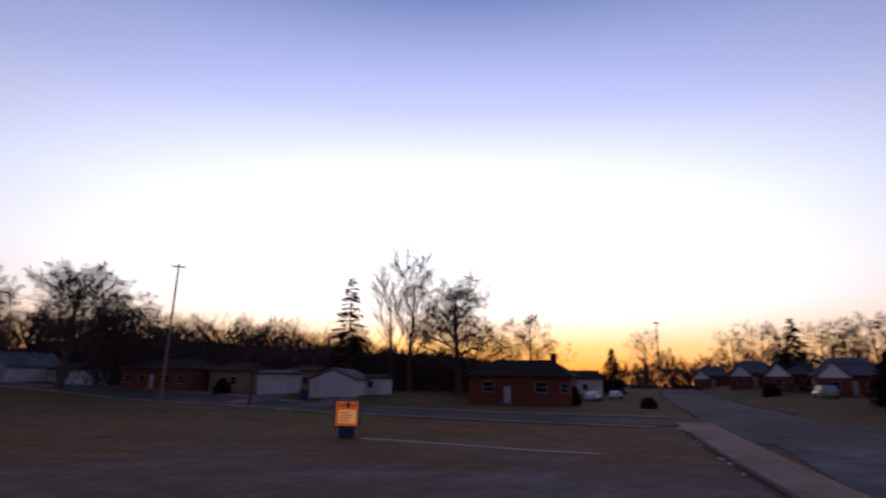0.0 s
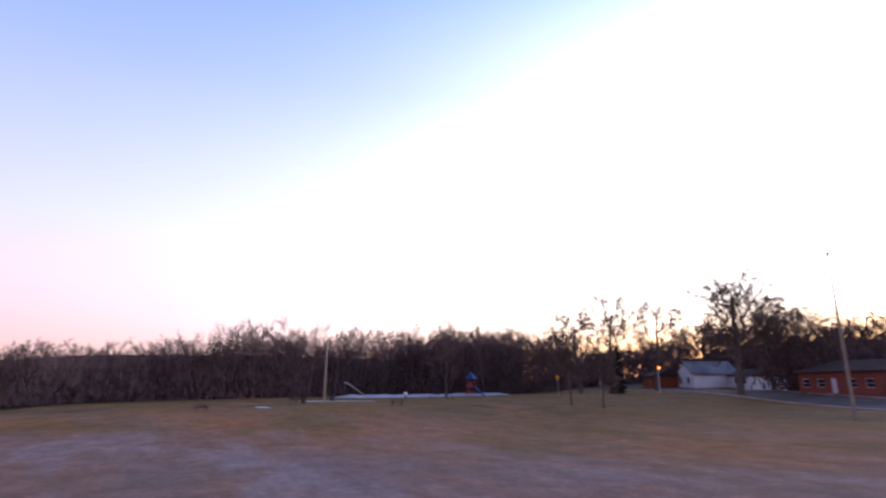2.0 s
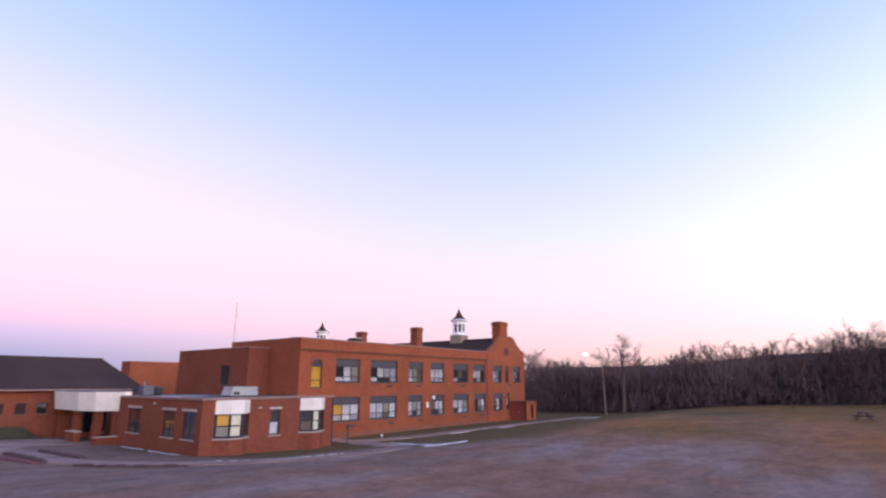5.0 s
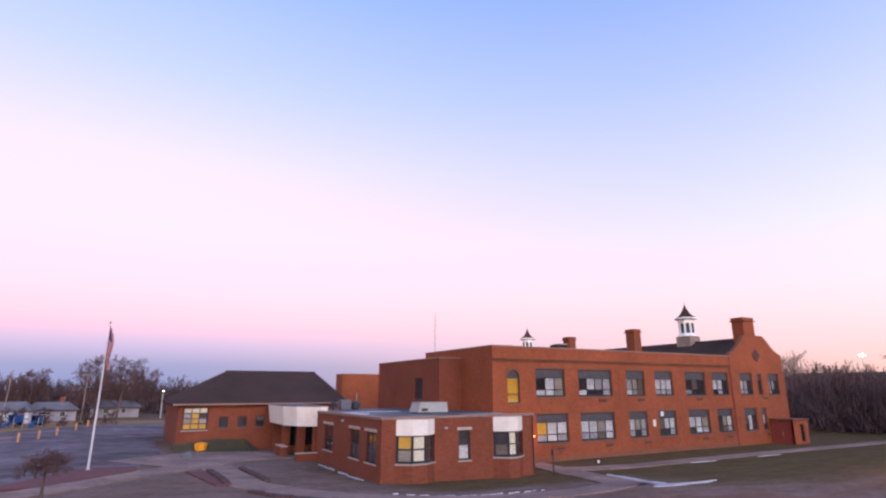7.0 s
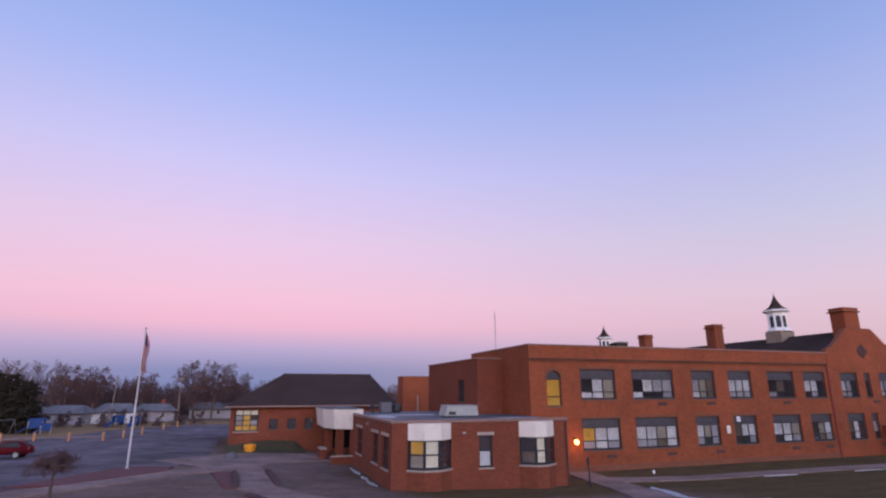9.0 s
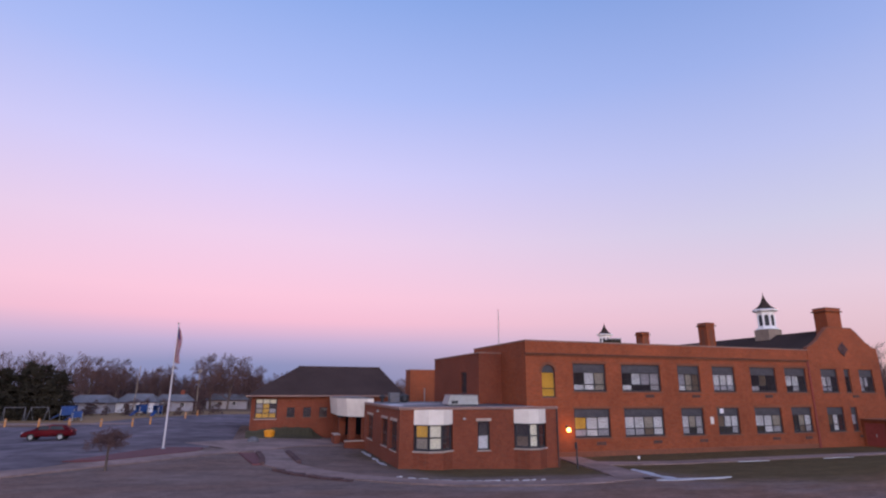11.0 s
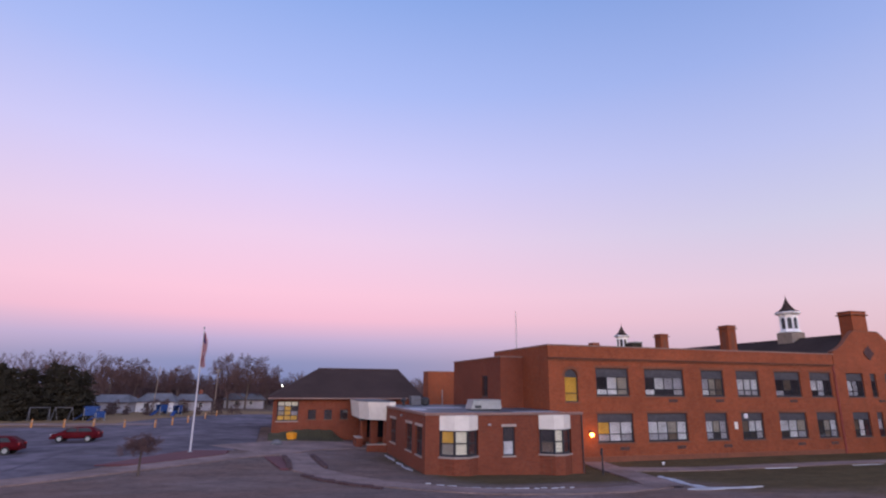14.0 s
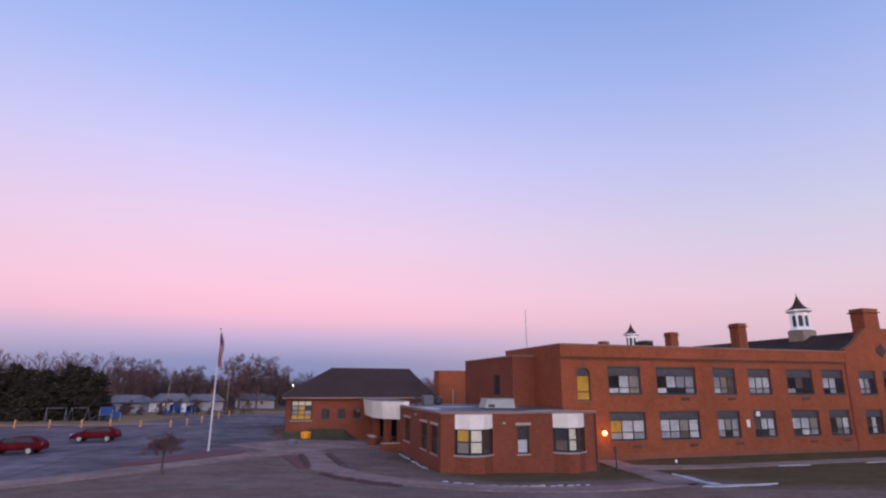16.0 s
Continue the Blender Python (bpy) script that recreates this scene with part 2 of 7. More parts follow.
    along.operation = "DOT_PRODUCT"
    L(shifted.outputs[0], along.inputs[0])
    along.inputs[1].default_value = (0.342, 0.94, 0)
    litter = blend(fine, (0.058, 0.037, 0.033), (0.105, 0.069, 0.060))
    col = blend(calc("MAXIMUM", beyond(sep.outputs[0], -117, -124), calc("MULTIPLY", beyond(along.outputs["Value"], 115, 122), beyond(sep.outputs[0], 0, -12))), col, litter)
    m1, _ = patches(0.45, 0.35, 0.68, 6, (1, 1.3, 1), 9.0)
    m2, _ = patches(1.9, 0.35, 0.7, 5, (1, 1.2, 1), 23.0)
    dark = N("ShaderNodeMix")
    dark.data_type = "RGBA"
    dark.blend_type = "MULTIPLY"
    dark.inputs["Factor"].default_value = 1
    L(col, dark.inputs[6])
    L(blend(m1, (0.82, 0.82, 0.80), (1.12, 1.1, 1.1)), dark.inputs[7])
    dark2 = N("ShaderNodeMix")
    dark2.data_type = "RGBA"
    dark2.blend_type = "MULTIPLY"
    dark2.inputs["Factor"].default_value = 1
    L(dark.outputs[2], dark2.inputs[6])
    L(blend(m2, (0.86, 0.86, 0.84), (1.1, 1.1, 1.1)), dark2.inputs[7])
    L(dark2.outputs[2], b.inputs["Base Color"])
    b.inputs["Roughness"].default_value = 0.95
    b.inputs["Specular IOR Level"].default_value = 0.1
    bp = N("ShaderNodeBump")
    bp.inputs["Strength"].default_value = 0.8
    bp.inputs["Distance"].default_value = 0.05
    L(raw, bp.inputs["Height"])
    L(bp.outputs[0], b.inputs["Normal"])
    return m


def glass_material():
    """Window glass: clear, with a real reflection at grazing angles."""
    m = bpy.data.materials.new("window_glass")
    m.use_nodes = True
    nt = m.node_tree
    N, L = nt.nodes.new, nt.links.new
    nt.nodes.clear()
    out = N("ShaderNodeOutputMaterial")
    mix = N("ShaderNodeMixShader")
    fr = N("ShaderNodeLayerWeight")
    fr.inputs[0].default_value = 0.2
    lift = N("ShaderNodeMath")
    lift.operation = "MULTIPLY_ADD"
    lift.inputs[1].default_value = 0.5
    lift.inputs[2].default_value = 0.14
    L(fr.outputs["Facing"], lift.inputs[0])
    tr = N("ShaderNodeBsdfTransparent")
    tr.inputs[0].default_value = (0.93, 0.94, 0.94, 1)
    gl = N("ShaderNodeBsdfGlossy")
    gl.inputs["Roughness"].default_value = 0.06
    L(lift.outputs[0], mix.inputs[0])
    L(tr.outputs[0], mix.inputs[1])
    L(gl.outputs[0], mix.inputs[2])
    L(mix.outputs[0], out.inputs[0])
    return m


LAWN = lawn_material()
BRICK = brick_material("school_brick", (0.27, 0.065, 0.024), (0.19, 0.042, 0.016), (0.18, 0.079, 0.047))
BRICK_WING = brick_material("dull_red_brick", (0.198, 0.047, 0.022), (0.142, 0.034, 0.017), (0.145, 0.066, 0.044))
BRICK_DARK = brick_material("house_brick", (0.215, 0.047, 0.027), (0.155, 0.034, 0.021), (0.165, 0.10, 0.08))
BRICK_TAN = brick_material("tan_brick", (0.36, 0.20, 0.10), (0.30, 0.17, 0.085), (0.36, 0.28, 0.2))
LIME = material("limestone", (0.13, 0.058, 0.036), (0.185, 0.088, 0.058), 6, 0.85, 0.2)
PALE_STONE = material("pale_cast_stone", (0.33, 0.25, 0.215), (0.43, 0.335, 0.29), 5, 0.85, 0.2)
COPING = material("metal_coping", (0.17, 0.09, 0.075), (0.24, 0.14, 0.115), 3, 0.5)
BAND = material("shade_dark_brick_band", (0.070, 0.026, 0.017), (0.125, 0.044, 0.025), 2.2, 0.85, 0.3, stretch=(1, 1, 0.3))
CORNICE = material("dark_cornice_brick", (0.12, 0.04, 0.022), (0.19, 0.062, 0.03), 5, 0.8, 0.2)
WHITE = material("white_panel", (0.60, 0.53, 0.47), (0.68, 0.61, 0.55), 2, 0.5, big=0.08)
WHITE_PAINT = material("white_paint", (0.74, 0.73, 0.74), (0.82, 0.80, 0.80), 3, 0.55, big=0.08)
FRAME = material("dark_window_frame", (0.030, 0.028, 0.033), (0.050, 0.046, 0.053), 3, 0.6, spec=0.1)
HEADER = material("grey_spandrel", (0.046, 0.043, 0.050), (0.078, 0.072, 0.082), 1.6, 0.6, big=0.25, spec=0.08)
GLASS = glass_material()
ROOM = material("dim_room", (0.10, 0.098, 0.105), (0.17, 0.165, 0.175), 1.5, 0.9)
BLIND = material("pale_blind", (0.70, 0.67, 0.70), (0.84, 0.80, 0.82), 2.5, 0.7, stretch=(5, 5, 1), big=0.25, big_scale=0.9)
BLIND_GREY = material("grey_blind", (0.36, 0.34, 0.38), (0.54, 0.50, 0.54), 2.5, 0.7, stretch=(5, 5, 1), big=0.25, big_scale=0.9)
BLIND_TAN = material("tan_blind", (0.36, 0.30, 0.25), (0.47, 0.40, 0.33), 2.5, 0.7, big=0.2)
BLIND_BROWN = material("brown_curtain", (0.14, 0.095, 0.07), (0.23, 0.16, 0.12), 3, 0.9, stretch=(6, 6, 1), big=0.25, big_scale=0.9)
# added panel close behind the glass; its dark tone stands for the unlit room
ROOM_DARK = material("dim_room_panel", (0.030, 0.027, 0.032), (0.055, 0.048, 0.055), 3, 0.9, stretch=(6, 6, 1), big=0.25, big_scale=0.9, spec=0.1)
# these two blinds emit by themselves; no lamp stands in the rooms behind
BLIND_LIT = material("glowing_yellow_blind", (0.42, 0.22, 0.03), (0.62, 0.36, 0.06), 2.2, 0.7, emit=(1.0, 0.50, 0.03), power=0.27, big=0.35, big_scale=0.8)
BLIND_CREAM = material("glowing_cream_blind", (0.72, 0.66, 0.56), (0.80, 0.74, 0.63), 3, 0.7, emit=(1.0, 0.83, 0.60), power=0.2, big=0.2, big_scale=0.8)
LAMP_ORANGE = material("lamp_sodium", (0.9, 0.4, 0.1), (0.9, 0.4, 0.1), 3, 0.5, emit=(1.0, 0.22, 0.02), power=11)
LAMP_CORE = material("lamp_sodium_core", (0.9, 0.6, 0.3), (0.9, 0.6, 0.3), 3, 0.5, emit=(1.0, 0.40, 0.09), power=13)
LAMP_COOL = material("lamp_cool", (0.9, 0.9, 0.9), (0.9, 0.9, 0.9), 3, 0.5, emit=(1.0, 0.94, 0.85), power=20)
ROOF_FELT = material("flat_roof_felt", (0.04, 0.04, 0.05), (0.095, 0.095, 0.115), 0.7, 0.6, 0.2, big=0.45)
SLATE = material("dark_shingle_roof", (0.036, 0.025, 0.023), (0.064, 0.045, 0.040), 5, 0.95, 0.4, spec=0.03, stretch=(1, 1, 5))
SHINGLE = material("grey_brown_shingle_roof", (0.042, 0.026, 0.024), (0.068, 0.044, 0.040), 6, 0.95, 0.4, spec=0.04, stretch=(1, 1, 5))
SHINGLE_PALE = material("frosted_grey_shingle_roof", (0.10, 0.095, 0.105), (0.17, 0.165, 0.185), 3, 0.9, 0.3, spec=0.05, stretch=(1, 1, 4), big=0.3)
METAL = material("galvanised_metal", (0.26, 0.26, 0.27), (0.34, 0.34, 0.34), 3, 0.45, metal=0.3)
DARK = material("dark_paint", (0.02, 0.02, 0.025), (0.035, 0.035, 0.04), 4, 0.6)
RED_DOOR = material("dark_red_paint", (0.20, 0.035, 0.028), (0.26, 0.05, 0.04), 3, 0.6)
CONCRETE = material("worn_concrete", (0.165, 0.104, 0.093), (0.265, 0.180, 0.162), 2.0, 0.9, 0.3, big=0.3, big_scale=0.35, spec=0.2)
ASPHALT = material("worn_asphalt", (0.066, 0.052, 0.064), (0.155, 0.126, 0.148), 0.55, 0.9, 0.4, big=0.42, big_scale=0.16, spec=0.15)
ROAD = material("road_asphalt", (0.066, 0.050, 0.046), (0.110, 0.086, 0.080), 2, 0.9, 0.3, big=0.3, big_scale=0.15, spec=0.1)
ROAD_PINK = material("worn_pinkish_asphalt", (0.104, 0.073, 0.072), (0.165, 0.119, 0.118), 2, 0.95, 0.3, big=0.25, big_scale=0.15, spec=0.08)
LANE = material("pale_pinkish_concrete_lane", (0.27, 0.155, 0.118), (0.38, 0.235, 0.185), 2, 0.95, 0.3, big=0.25, big_scale=0.3, spec=0.1)
MULCH = material("red_mulch", (0.085, 0.025, 0.03), (0.15, 0.05, 0.055), 9, 0.95, 0.8)
STONE = material("low_wall_stone", (0.055, 0.028, 0.03), (0.10, 0.058, 0.058), 4, 0.9, 0.6, spec=0.2)
BARK = material("grey_bark", (0.065, 0.045, 0.04), (0.12, 0.085, 0.07), 7, 0.95, 0.6, stretch=(1, 1, 0.3))
TWIG = material("brown_twigs", (0.070, 0.042, 0.034), (0.13, 0.085, 0.065), 1.2, 0.95)
TWIG_RED = material("reddish_twigs", (0.085, 0.045, 0.044), (0.14, 0.078, 0.072), 0.6, 0.95)
WOODS = material("bare_woodland", (0.108, 0.068, 0.063), (0.180, 0.118, 0.106), 0.35, 0.95, big=0.25, big_scale=0.06, spec=0.1)
BRUSH = material("shade_dark_brush", (0.084, 0.053, 0.053), (0.138, 0.089, 0.087), 0.25, 0.95, big=0.3, big_scale=0.05, spec=0.05)
NEEDLE = material("spruce_needles", (0.024, 0.021, 0.016), (0.042, 0.037, 0.027), 2, 0.95, spec=0.05)
POLE_WOOD = material("weathered_pole", (0.20, 0.15, 0.12), (0.30, 0.23, 0.18), 5, 0.9, 0.4, stretch=(1, 1, 0.2))
YELLOW = material("safety_yellow_paint", (0.66, 0.24, 0.008), (0.76, 0.30, 0.012), 4, 0.6)
YELLOW_FADED = material("faded_orange_paint", (0.40, 0.165, 0.05), (0.54, 0.24, 0.085), 5, 0.75)
BLUE = material("blue_plastic", (0.014, 0.04, 0.15), (0.022, 0.06, 0.20), 3, 0.6, spec=0.2)
NAVY = material("navy_paint", (0.02, 0.03, 0.09), (0.03, 0.045, 0.12), 3, 0.5)
SIDING = material("weathered_pale_siding", (0.52, 0.51, 0.54), (0.64, 0.63, 0.66), 3, 0.8, 0.1, stretch=(0.2, 0.2, 6), big=0.15, spec=0.2)
WALL_DIM = material("dull_pale_siding", (0.20, 0.18, 0.20), (0.29, 0.27, 0.30), 3, 0.9, 0.1, stretch=(0.2, 0.2, 6), spec=0.2)
SNOW_WHITE = material("packed_snow", (0.25, 0.24, 0.27), (0.38, 0.37, 0.41), 2, 0.8, 0.3)
SNOW = material("old_snow", (0.32, 0.30, 0.32), (0.50, 0.49, 0.53), 3, 0.8, 0.3)
TYRE = material("tyre_rubber", (0.015, 0.015, 0.016), (0.025, 0.025, 0.025), 6, 0.9)
CAR_RED = material("dark_red_car_paint", (0.078, 0.005, 0.009), (0.092, 0.007, 0.011), 2, 0.6, big=0.05, spec=0.06)
CAR_SILVER = material("silver_car_paint", (0.42, 0.43, 0.46), (0.46, 0.47, 0.50), 2, 0.3, metal=0.3, big=0.05)
CAR_WHITE = material("white_car_paint", (0.66, 0.67, 0.70), (0.70, 0.71, 0.74), 2, 0.3, big=0.05)
CAR_GLASS = material("dark_car_glass", (0.008, 0.009, 0.012), (0.012, 0.013, 0.016), 2, 0.25, big=0.05, spec=0.2)
TAIL = material("red_tail_lens", (0.3, 0.01, 0.01), (0.35, 0.015, 0.01), 2, 0.3)
HEADLIGHT = material("headlight_lens", (0.6, 0.6, 0.62), (0.7, 0.7, 0.7), 2, 0.2)
GRASS = material("dull_green_grass", (0.036, 0.031, 0.015), (0.066, 0.054, 0.026), 6, 0.95, 0.6, big=0.3)
FIELD = material("dry_tan_field", (0.16, 0.084, 0.032), (0.25, 0.14, 0.058), 1.5, 0.95, 0.4)
SIGN_AMBER = material("lit_amber_sign_face", (0.5, 0.2, 0.04), (0.55, 0.24, 0.05), 3, 0.5, emit=(1.0, 0.20, 0.025), power=1.0)
SIGN_PALE = material("lit_cream_sign_panel", (0.6, 0.45, 0.25), (0.65, 0.5, 0.3), 3, 0.5, emit=(1.0, 0.42, 0.10), power=1.6)
SIGN_RED = material("lit_red_lettering", (0.4, 0.05, 0.02), (0.45, 0.06, 0.03), 3, 0.5, emit=(1.0, 0.10, 0.03), power=0.8)
POLE_PAINT = material("dull_white_pole_paint", (0.42, 0.39, 0.42), (0.52, 0.49, 0.52), 5, 0.5)
FLAG_RED = material("flag_red_cloth", (0.28, 0.014, 0.035), (0.36, 0.024, 0.048), 6, 0.85)
FLAG_WHITE = material("flag_white_cloth", (0.46, 0.40, 0.44), (0.58, 0.51, 0.55), 6, 0.85)
FLAG_BLUE = material("flag_blue_cloth", (0.03, 0.03, 0.14), (0.045, 0.045, 0.19), 6, 0.85)


# ---- building blocks ----
def smooth(v, a, b):
    t = min(1.0, max(0.0, (v - a) / (b - a)))
    return t * t * (3 - 2 * t)


def ground_z(x, y):
    """Height of the ground: a lawn that climbs to the north-west and dips towards the school."""
    f, e = 0.342 * x + 0.94 * y, 0.94 * x - 0.342 * y
    z = 2.2 * smooth(f, 8, 75) + 1.6 * smooth(-x, 38, 80) * smooth(y, -48, 34) * (1 - 0.55 * smooth(f, 10, 60)) + 0.7 * smooth(-e, 60, 125) * smooth(f, 30, 70) + 0.9 * smooth(f, 60, 69) * smooth(-e, 22, 34) * (1 - smooth(-e, 85, 105))
    z += 2.0 * smooth(f, 80, 170) + 1.9 * smooth(f, 66, 92) * smooth(-e, 100, 135)
    # wooded banks added west and north, unseen ground that blocks sky between the trunks
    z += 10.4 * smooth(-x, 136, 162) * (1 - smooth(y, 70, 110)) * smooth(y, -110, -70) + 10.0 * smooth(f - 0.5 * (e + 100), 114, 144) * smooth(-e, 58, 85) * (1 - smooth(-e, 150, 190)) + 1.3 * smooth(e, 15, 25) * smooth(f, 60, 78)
    z -= 1.0 * smooth(-y, 8, 32) * smooth(-x, 12, 46) + 0.35 * smooth(-y, 10, 40)
    return z


def mesh_from(name, verts, faces, mat=None):
    me = bpy.data.meshes.new(name)
    me.from_pydata(verts, [], faces)
    me.update()
    if mat:
        me.materials.append(mat)
    return me


def link_mesh(name, me, parent=None, label=""):
    ob = new(name, me)
    if parent:
        ob.parent = parent
    if label:
        ob["label"] = label
    return ob


def part(name, bm, mat, parent=None, label="", smooth_faces=False):
    me = bpy.data.meshes.new(name)
    bmesh.ops.recalc_face_normals(bm, faces=bm.faces)
    if smooth_faces:
        for f in bm.faces:
            f.smooth = True
    bm.to_mesh(me)
    bm.free()
    me.materials.append(mat)
    return link_mesh(name, me, parent, label)


def thing(name, x, y, z, label, category, group="", kind="", rz=0.0):
    e = new(name)
    e.empty_display_size = 0.3
    e.matrix_basis = pose(x, y, z, 0, 0, rz)
    return tagged(e, label, category, group, kind)


def add_box(bm, x0, x1, y0, y1, z0, z1, bevel=0.0, m=None):
    r = bmesh.ops.create_cube(bm, size=1)
    vs = r["verts"]
    for v in vs:
        v.co = Vector((x0 + (v.co.x + 0.5) * (x1 - x0), y0 + (v.co.y + 0.5) * (y1 - y0), z0 + (v.co.z + 0.5) * (z1 - z0)))
    if bevel:
        es = list({e for v in vs for e in v.link_edges})
        r2 = bmesh.ops.bevel(bm, geom=es, offset=bevel, segments=1, affect="EDGES")
        vs = r2["verts"]
    if m is not None:
        bmesh.ops.transform(bm, matrix=m, verts=list(set(vs)))
    return vs


def box(x0, x1, y0, y1, z0, z1, bevel=0.0):
    bm = bmesh.new()
    add_box(bm, min(x0, x1), max(x0, x1), min(y0, y1), max(y0, y1), z0, z1, bevel)
    return bm


def add_tube(bm, a, b, r0, r1, n=8):
    """A capped tapered tube from a to b."""
    a, b = Vector(a), Vector(b)
    d = (b - a).normalized()
    u = d.orthogonal().normalized()
    w = d.cross(u)
    rings = []
    for p, r in ((a, r0), (b, r1)):
        rings.append([bm.verts.new(p + (u * math.cos(2 * math.pi * i / n) + w * math.sin(2 * math.pi * i / n)) * r) for i in range(n)])
    for i in range(n):
        bm.faces.new((rings[0][i], rings[0][(i + 1) % n], rings[1][(i + 1) % n], rings[1][i]))
    bm.faces.new(rings[0][::-1])
    bm.faces.new(rings[1])


def tube(a, b, r0, r1=None, n=8):
    bm = bmesh.new()
    add_tube(bm, a, b, r0, r0 if r1 is None else r1, n)
    return bm


def add_prism(bm, outline, y0, y1):
    """A closed outline in x and z, pulled from y0 to y1."""
    f = [bm.verts.new((x, y0, z)) for x, z in outline]
    b = [bm.verts.new((x, y1, z)) for x, z in outline]
    n = len(f)
    bm.faces.new(f)
    bm.faces.new(b[::-1])
    for i in range(n):
        bm.faces.new((f[i], b[i], b[(i + 1) % n], f[(i + 1) % n]))


def wall_bm(length, z0, z1, thick, holes):
    """A wall along x from 0 to length, outer face at y = 0, body behind it to y = -thick, with openings (u0, u1, v0, v1) through it."""
    us = sorted({0.0, length, *[h[0] for h in holes], *[h[1] for h in holes]})
    vs = sorted({z0, z1, *[h[2] for h in holes], *[h[3] for h in holes]})

    def solid(i, j):
        if not (0 <= i < len(us) - 1 and 0 <= j < len(vs) - 1):
            return False
        u, v = (us[i] + us[i + 1]) / 2, (vs[j] + vs[j + 1]) / 2
        return not any(h[0] < u < h[1] and h[2] < v < h[3] for h in holes)

    bm = bmesh.new()
    cache = {}

    def vert(i, j, k):
        if (i, j, k) not in cache:
            cache[i, j, k] = bm.verts.new((us[i], -thick * k, vs[j]))
        return cache[i, j, k]

    for i in range(len(us) - 1):
        for j in range(len(vs) - 1):
            if not solid(i, j):
                continue
            bm.faces.new([vert(a, b, 0) for a, b in ((i, j), (i + 1, j), (i + 1, j + 1), (i, j + 1))])
            bm.faces.new([vert(a, b, 1) for a, b in ((i, j), (i, j + 1), (i + 1, j + 1), (i + 1, j))])
            for di, dj, p, q in ((-1, 0, (i, j), (i, j + 1)), (1, 0, (i + 1, j + 1), (i + 1, j)), (0, -1, (i + 1, j), (i, j)), (0, 1, (i, j + 1), (i + 1, j + 1))):
                if not solid(i + di, j + dj):
                    bm.faces.new((vert(*p, 0), vert(*q, 0), vert(*q, 1), vert(*p, 1)))
    return bm


def facing(bm, m):
    bmesh.ops.transform(bm, matrix=m, verts=bm.verts)
    return bm


def drape(name, line, width, mat, label, category, lift=0.06, kind="structure", step=3.0, thick=0.0):
    """A strip of paving that follows the ground along a line of (x, y) points."""
    pts = []
    for (ax, ay), (bx, by) in zip(line, line[1:]):
        n = max(1, int(math.hypot(bx - ax, by - ay) / step))
        pts += [(ax + (bx - ax) * i / n, ay + (by - ay) * i / n) for i in range(n)]
    pts.append(line[-1])
    verts, faces = [], []
    cols = max(2, int(width / 3) + 1)
    for i, (x, y) in enumerate(pts):
        ax, ay = pts[max(0, i - 1)]
        bx, by = pts[min(len(pts) - 1, i + 1)]
        l = math.hypot(bx - ax, by - ay)
        nx, ny = -(by - ay) / l, (bx - ax) / l
        for c in range(cols + 1):
            s = (c / cols - 0.5) * width
            px, py = x + nx * s, y + ny * s
            verts.append((px, py, ground_z(px, py) + lift))
    w = cols + 1
    for i in range(len(pts) - 1):
        for c in range(cols):
            faces.append((i * w + c, i * w + c + 1, (i + 1) * w + c + 1, (i + 1) * w + c))
    # turned-down edge
    for side in (0, cols):
        base = len(verts)
        for i in range(len(pts)):
            x, y, z = verts[i * w + side]
            verts.append((x, y, z - 0.35))
        for i in range(len(pts) - 1):
            faces.append((i * w + side, (i + 1) * w + side, base + i + 1, base + i))
    ob = link_mesh(name, mesh_from(name, verts, faces, mat))
    return tagged(ob, label, category, kind=kind)


def patch(name, cx, cy, rx, ry, mat, label, category, lift=0.05, seed=1, rough=0.25, kind="structure", turn=0.0):
    """An uneven flat patch that lies on the ground."""
    rng = random.Random(seed)
    ph = [rng.uniform(0, 6.3) for _ in range(6)]
    n, rings = 40, 6
    verts = [(cx, cy, ground_z(cx, cy) + lift)]
    for r in range(1, rings + 1):
        for i in range(n):
            a = 2 * math.pi * i / n
            k = 1 + rough * sum(math.sin((j + 2) * a + ph[j]) / (j + 1.5) for j in range(6))
            ux, uy = math.cos(a) * rx * k * r / rings, math.sin(a) * ry * k * r / rings
            x, y = cx + ux * math.cos(turn) - uy * math.sin(turn), cy + ux * math.sin(turn) + uy * math.cos(turn)
            verts.append((x, y, ground_z(x, y) + lift))
    faces = [(0, 1 + i, 1 + (i + 1) % n) for i in range(n)]
    for r in range(rings - 1):
        o = 1 + r * n
        faces += [(o + i, o + n + i, o + n + (i + 1) % n, o + (i + 1) % n) for i in range(n)]
    o = 1 + (rings - 1) * n
    base = len(verts)
    verts += [(x, y, z - 0.12) for x, y, z in verts[o:o + n]]
    faces += [(o + i, base + i, base + (i + 1) % n, o + (i + 1) % n) for i in range(n)]
    return tagged(link_mesh(name, mesh_from(name, verts, faces, mat)), label, category, kind=kind)


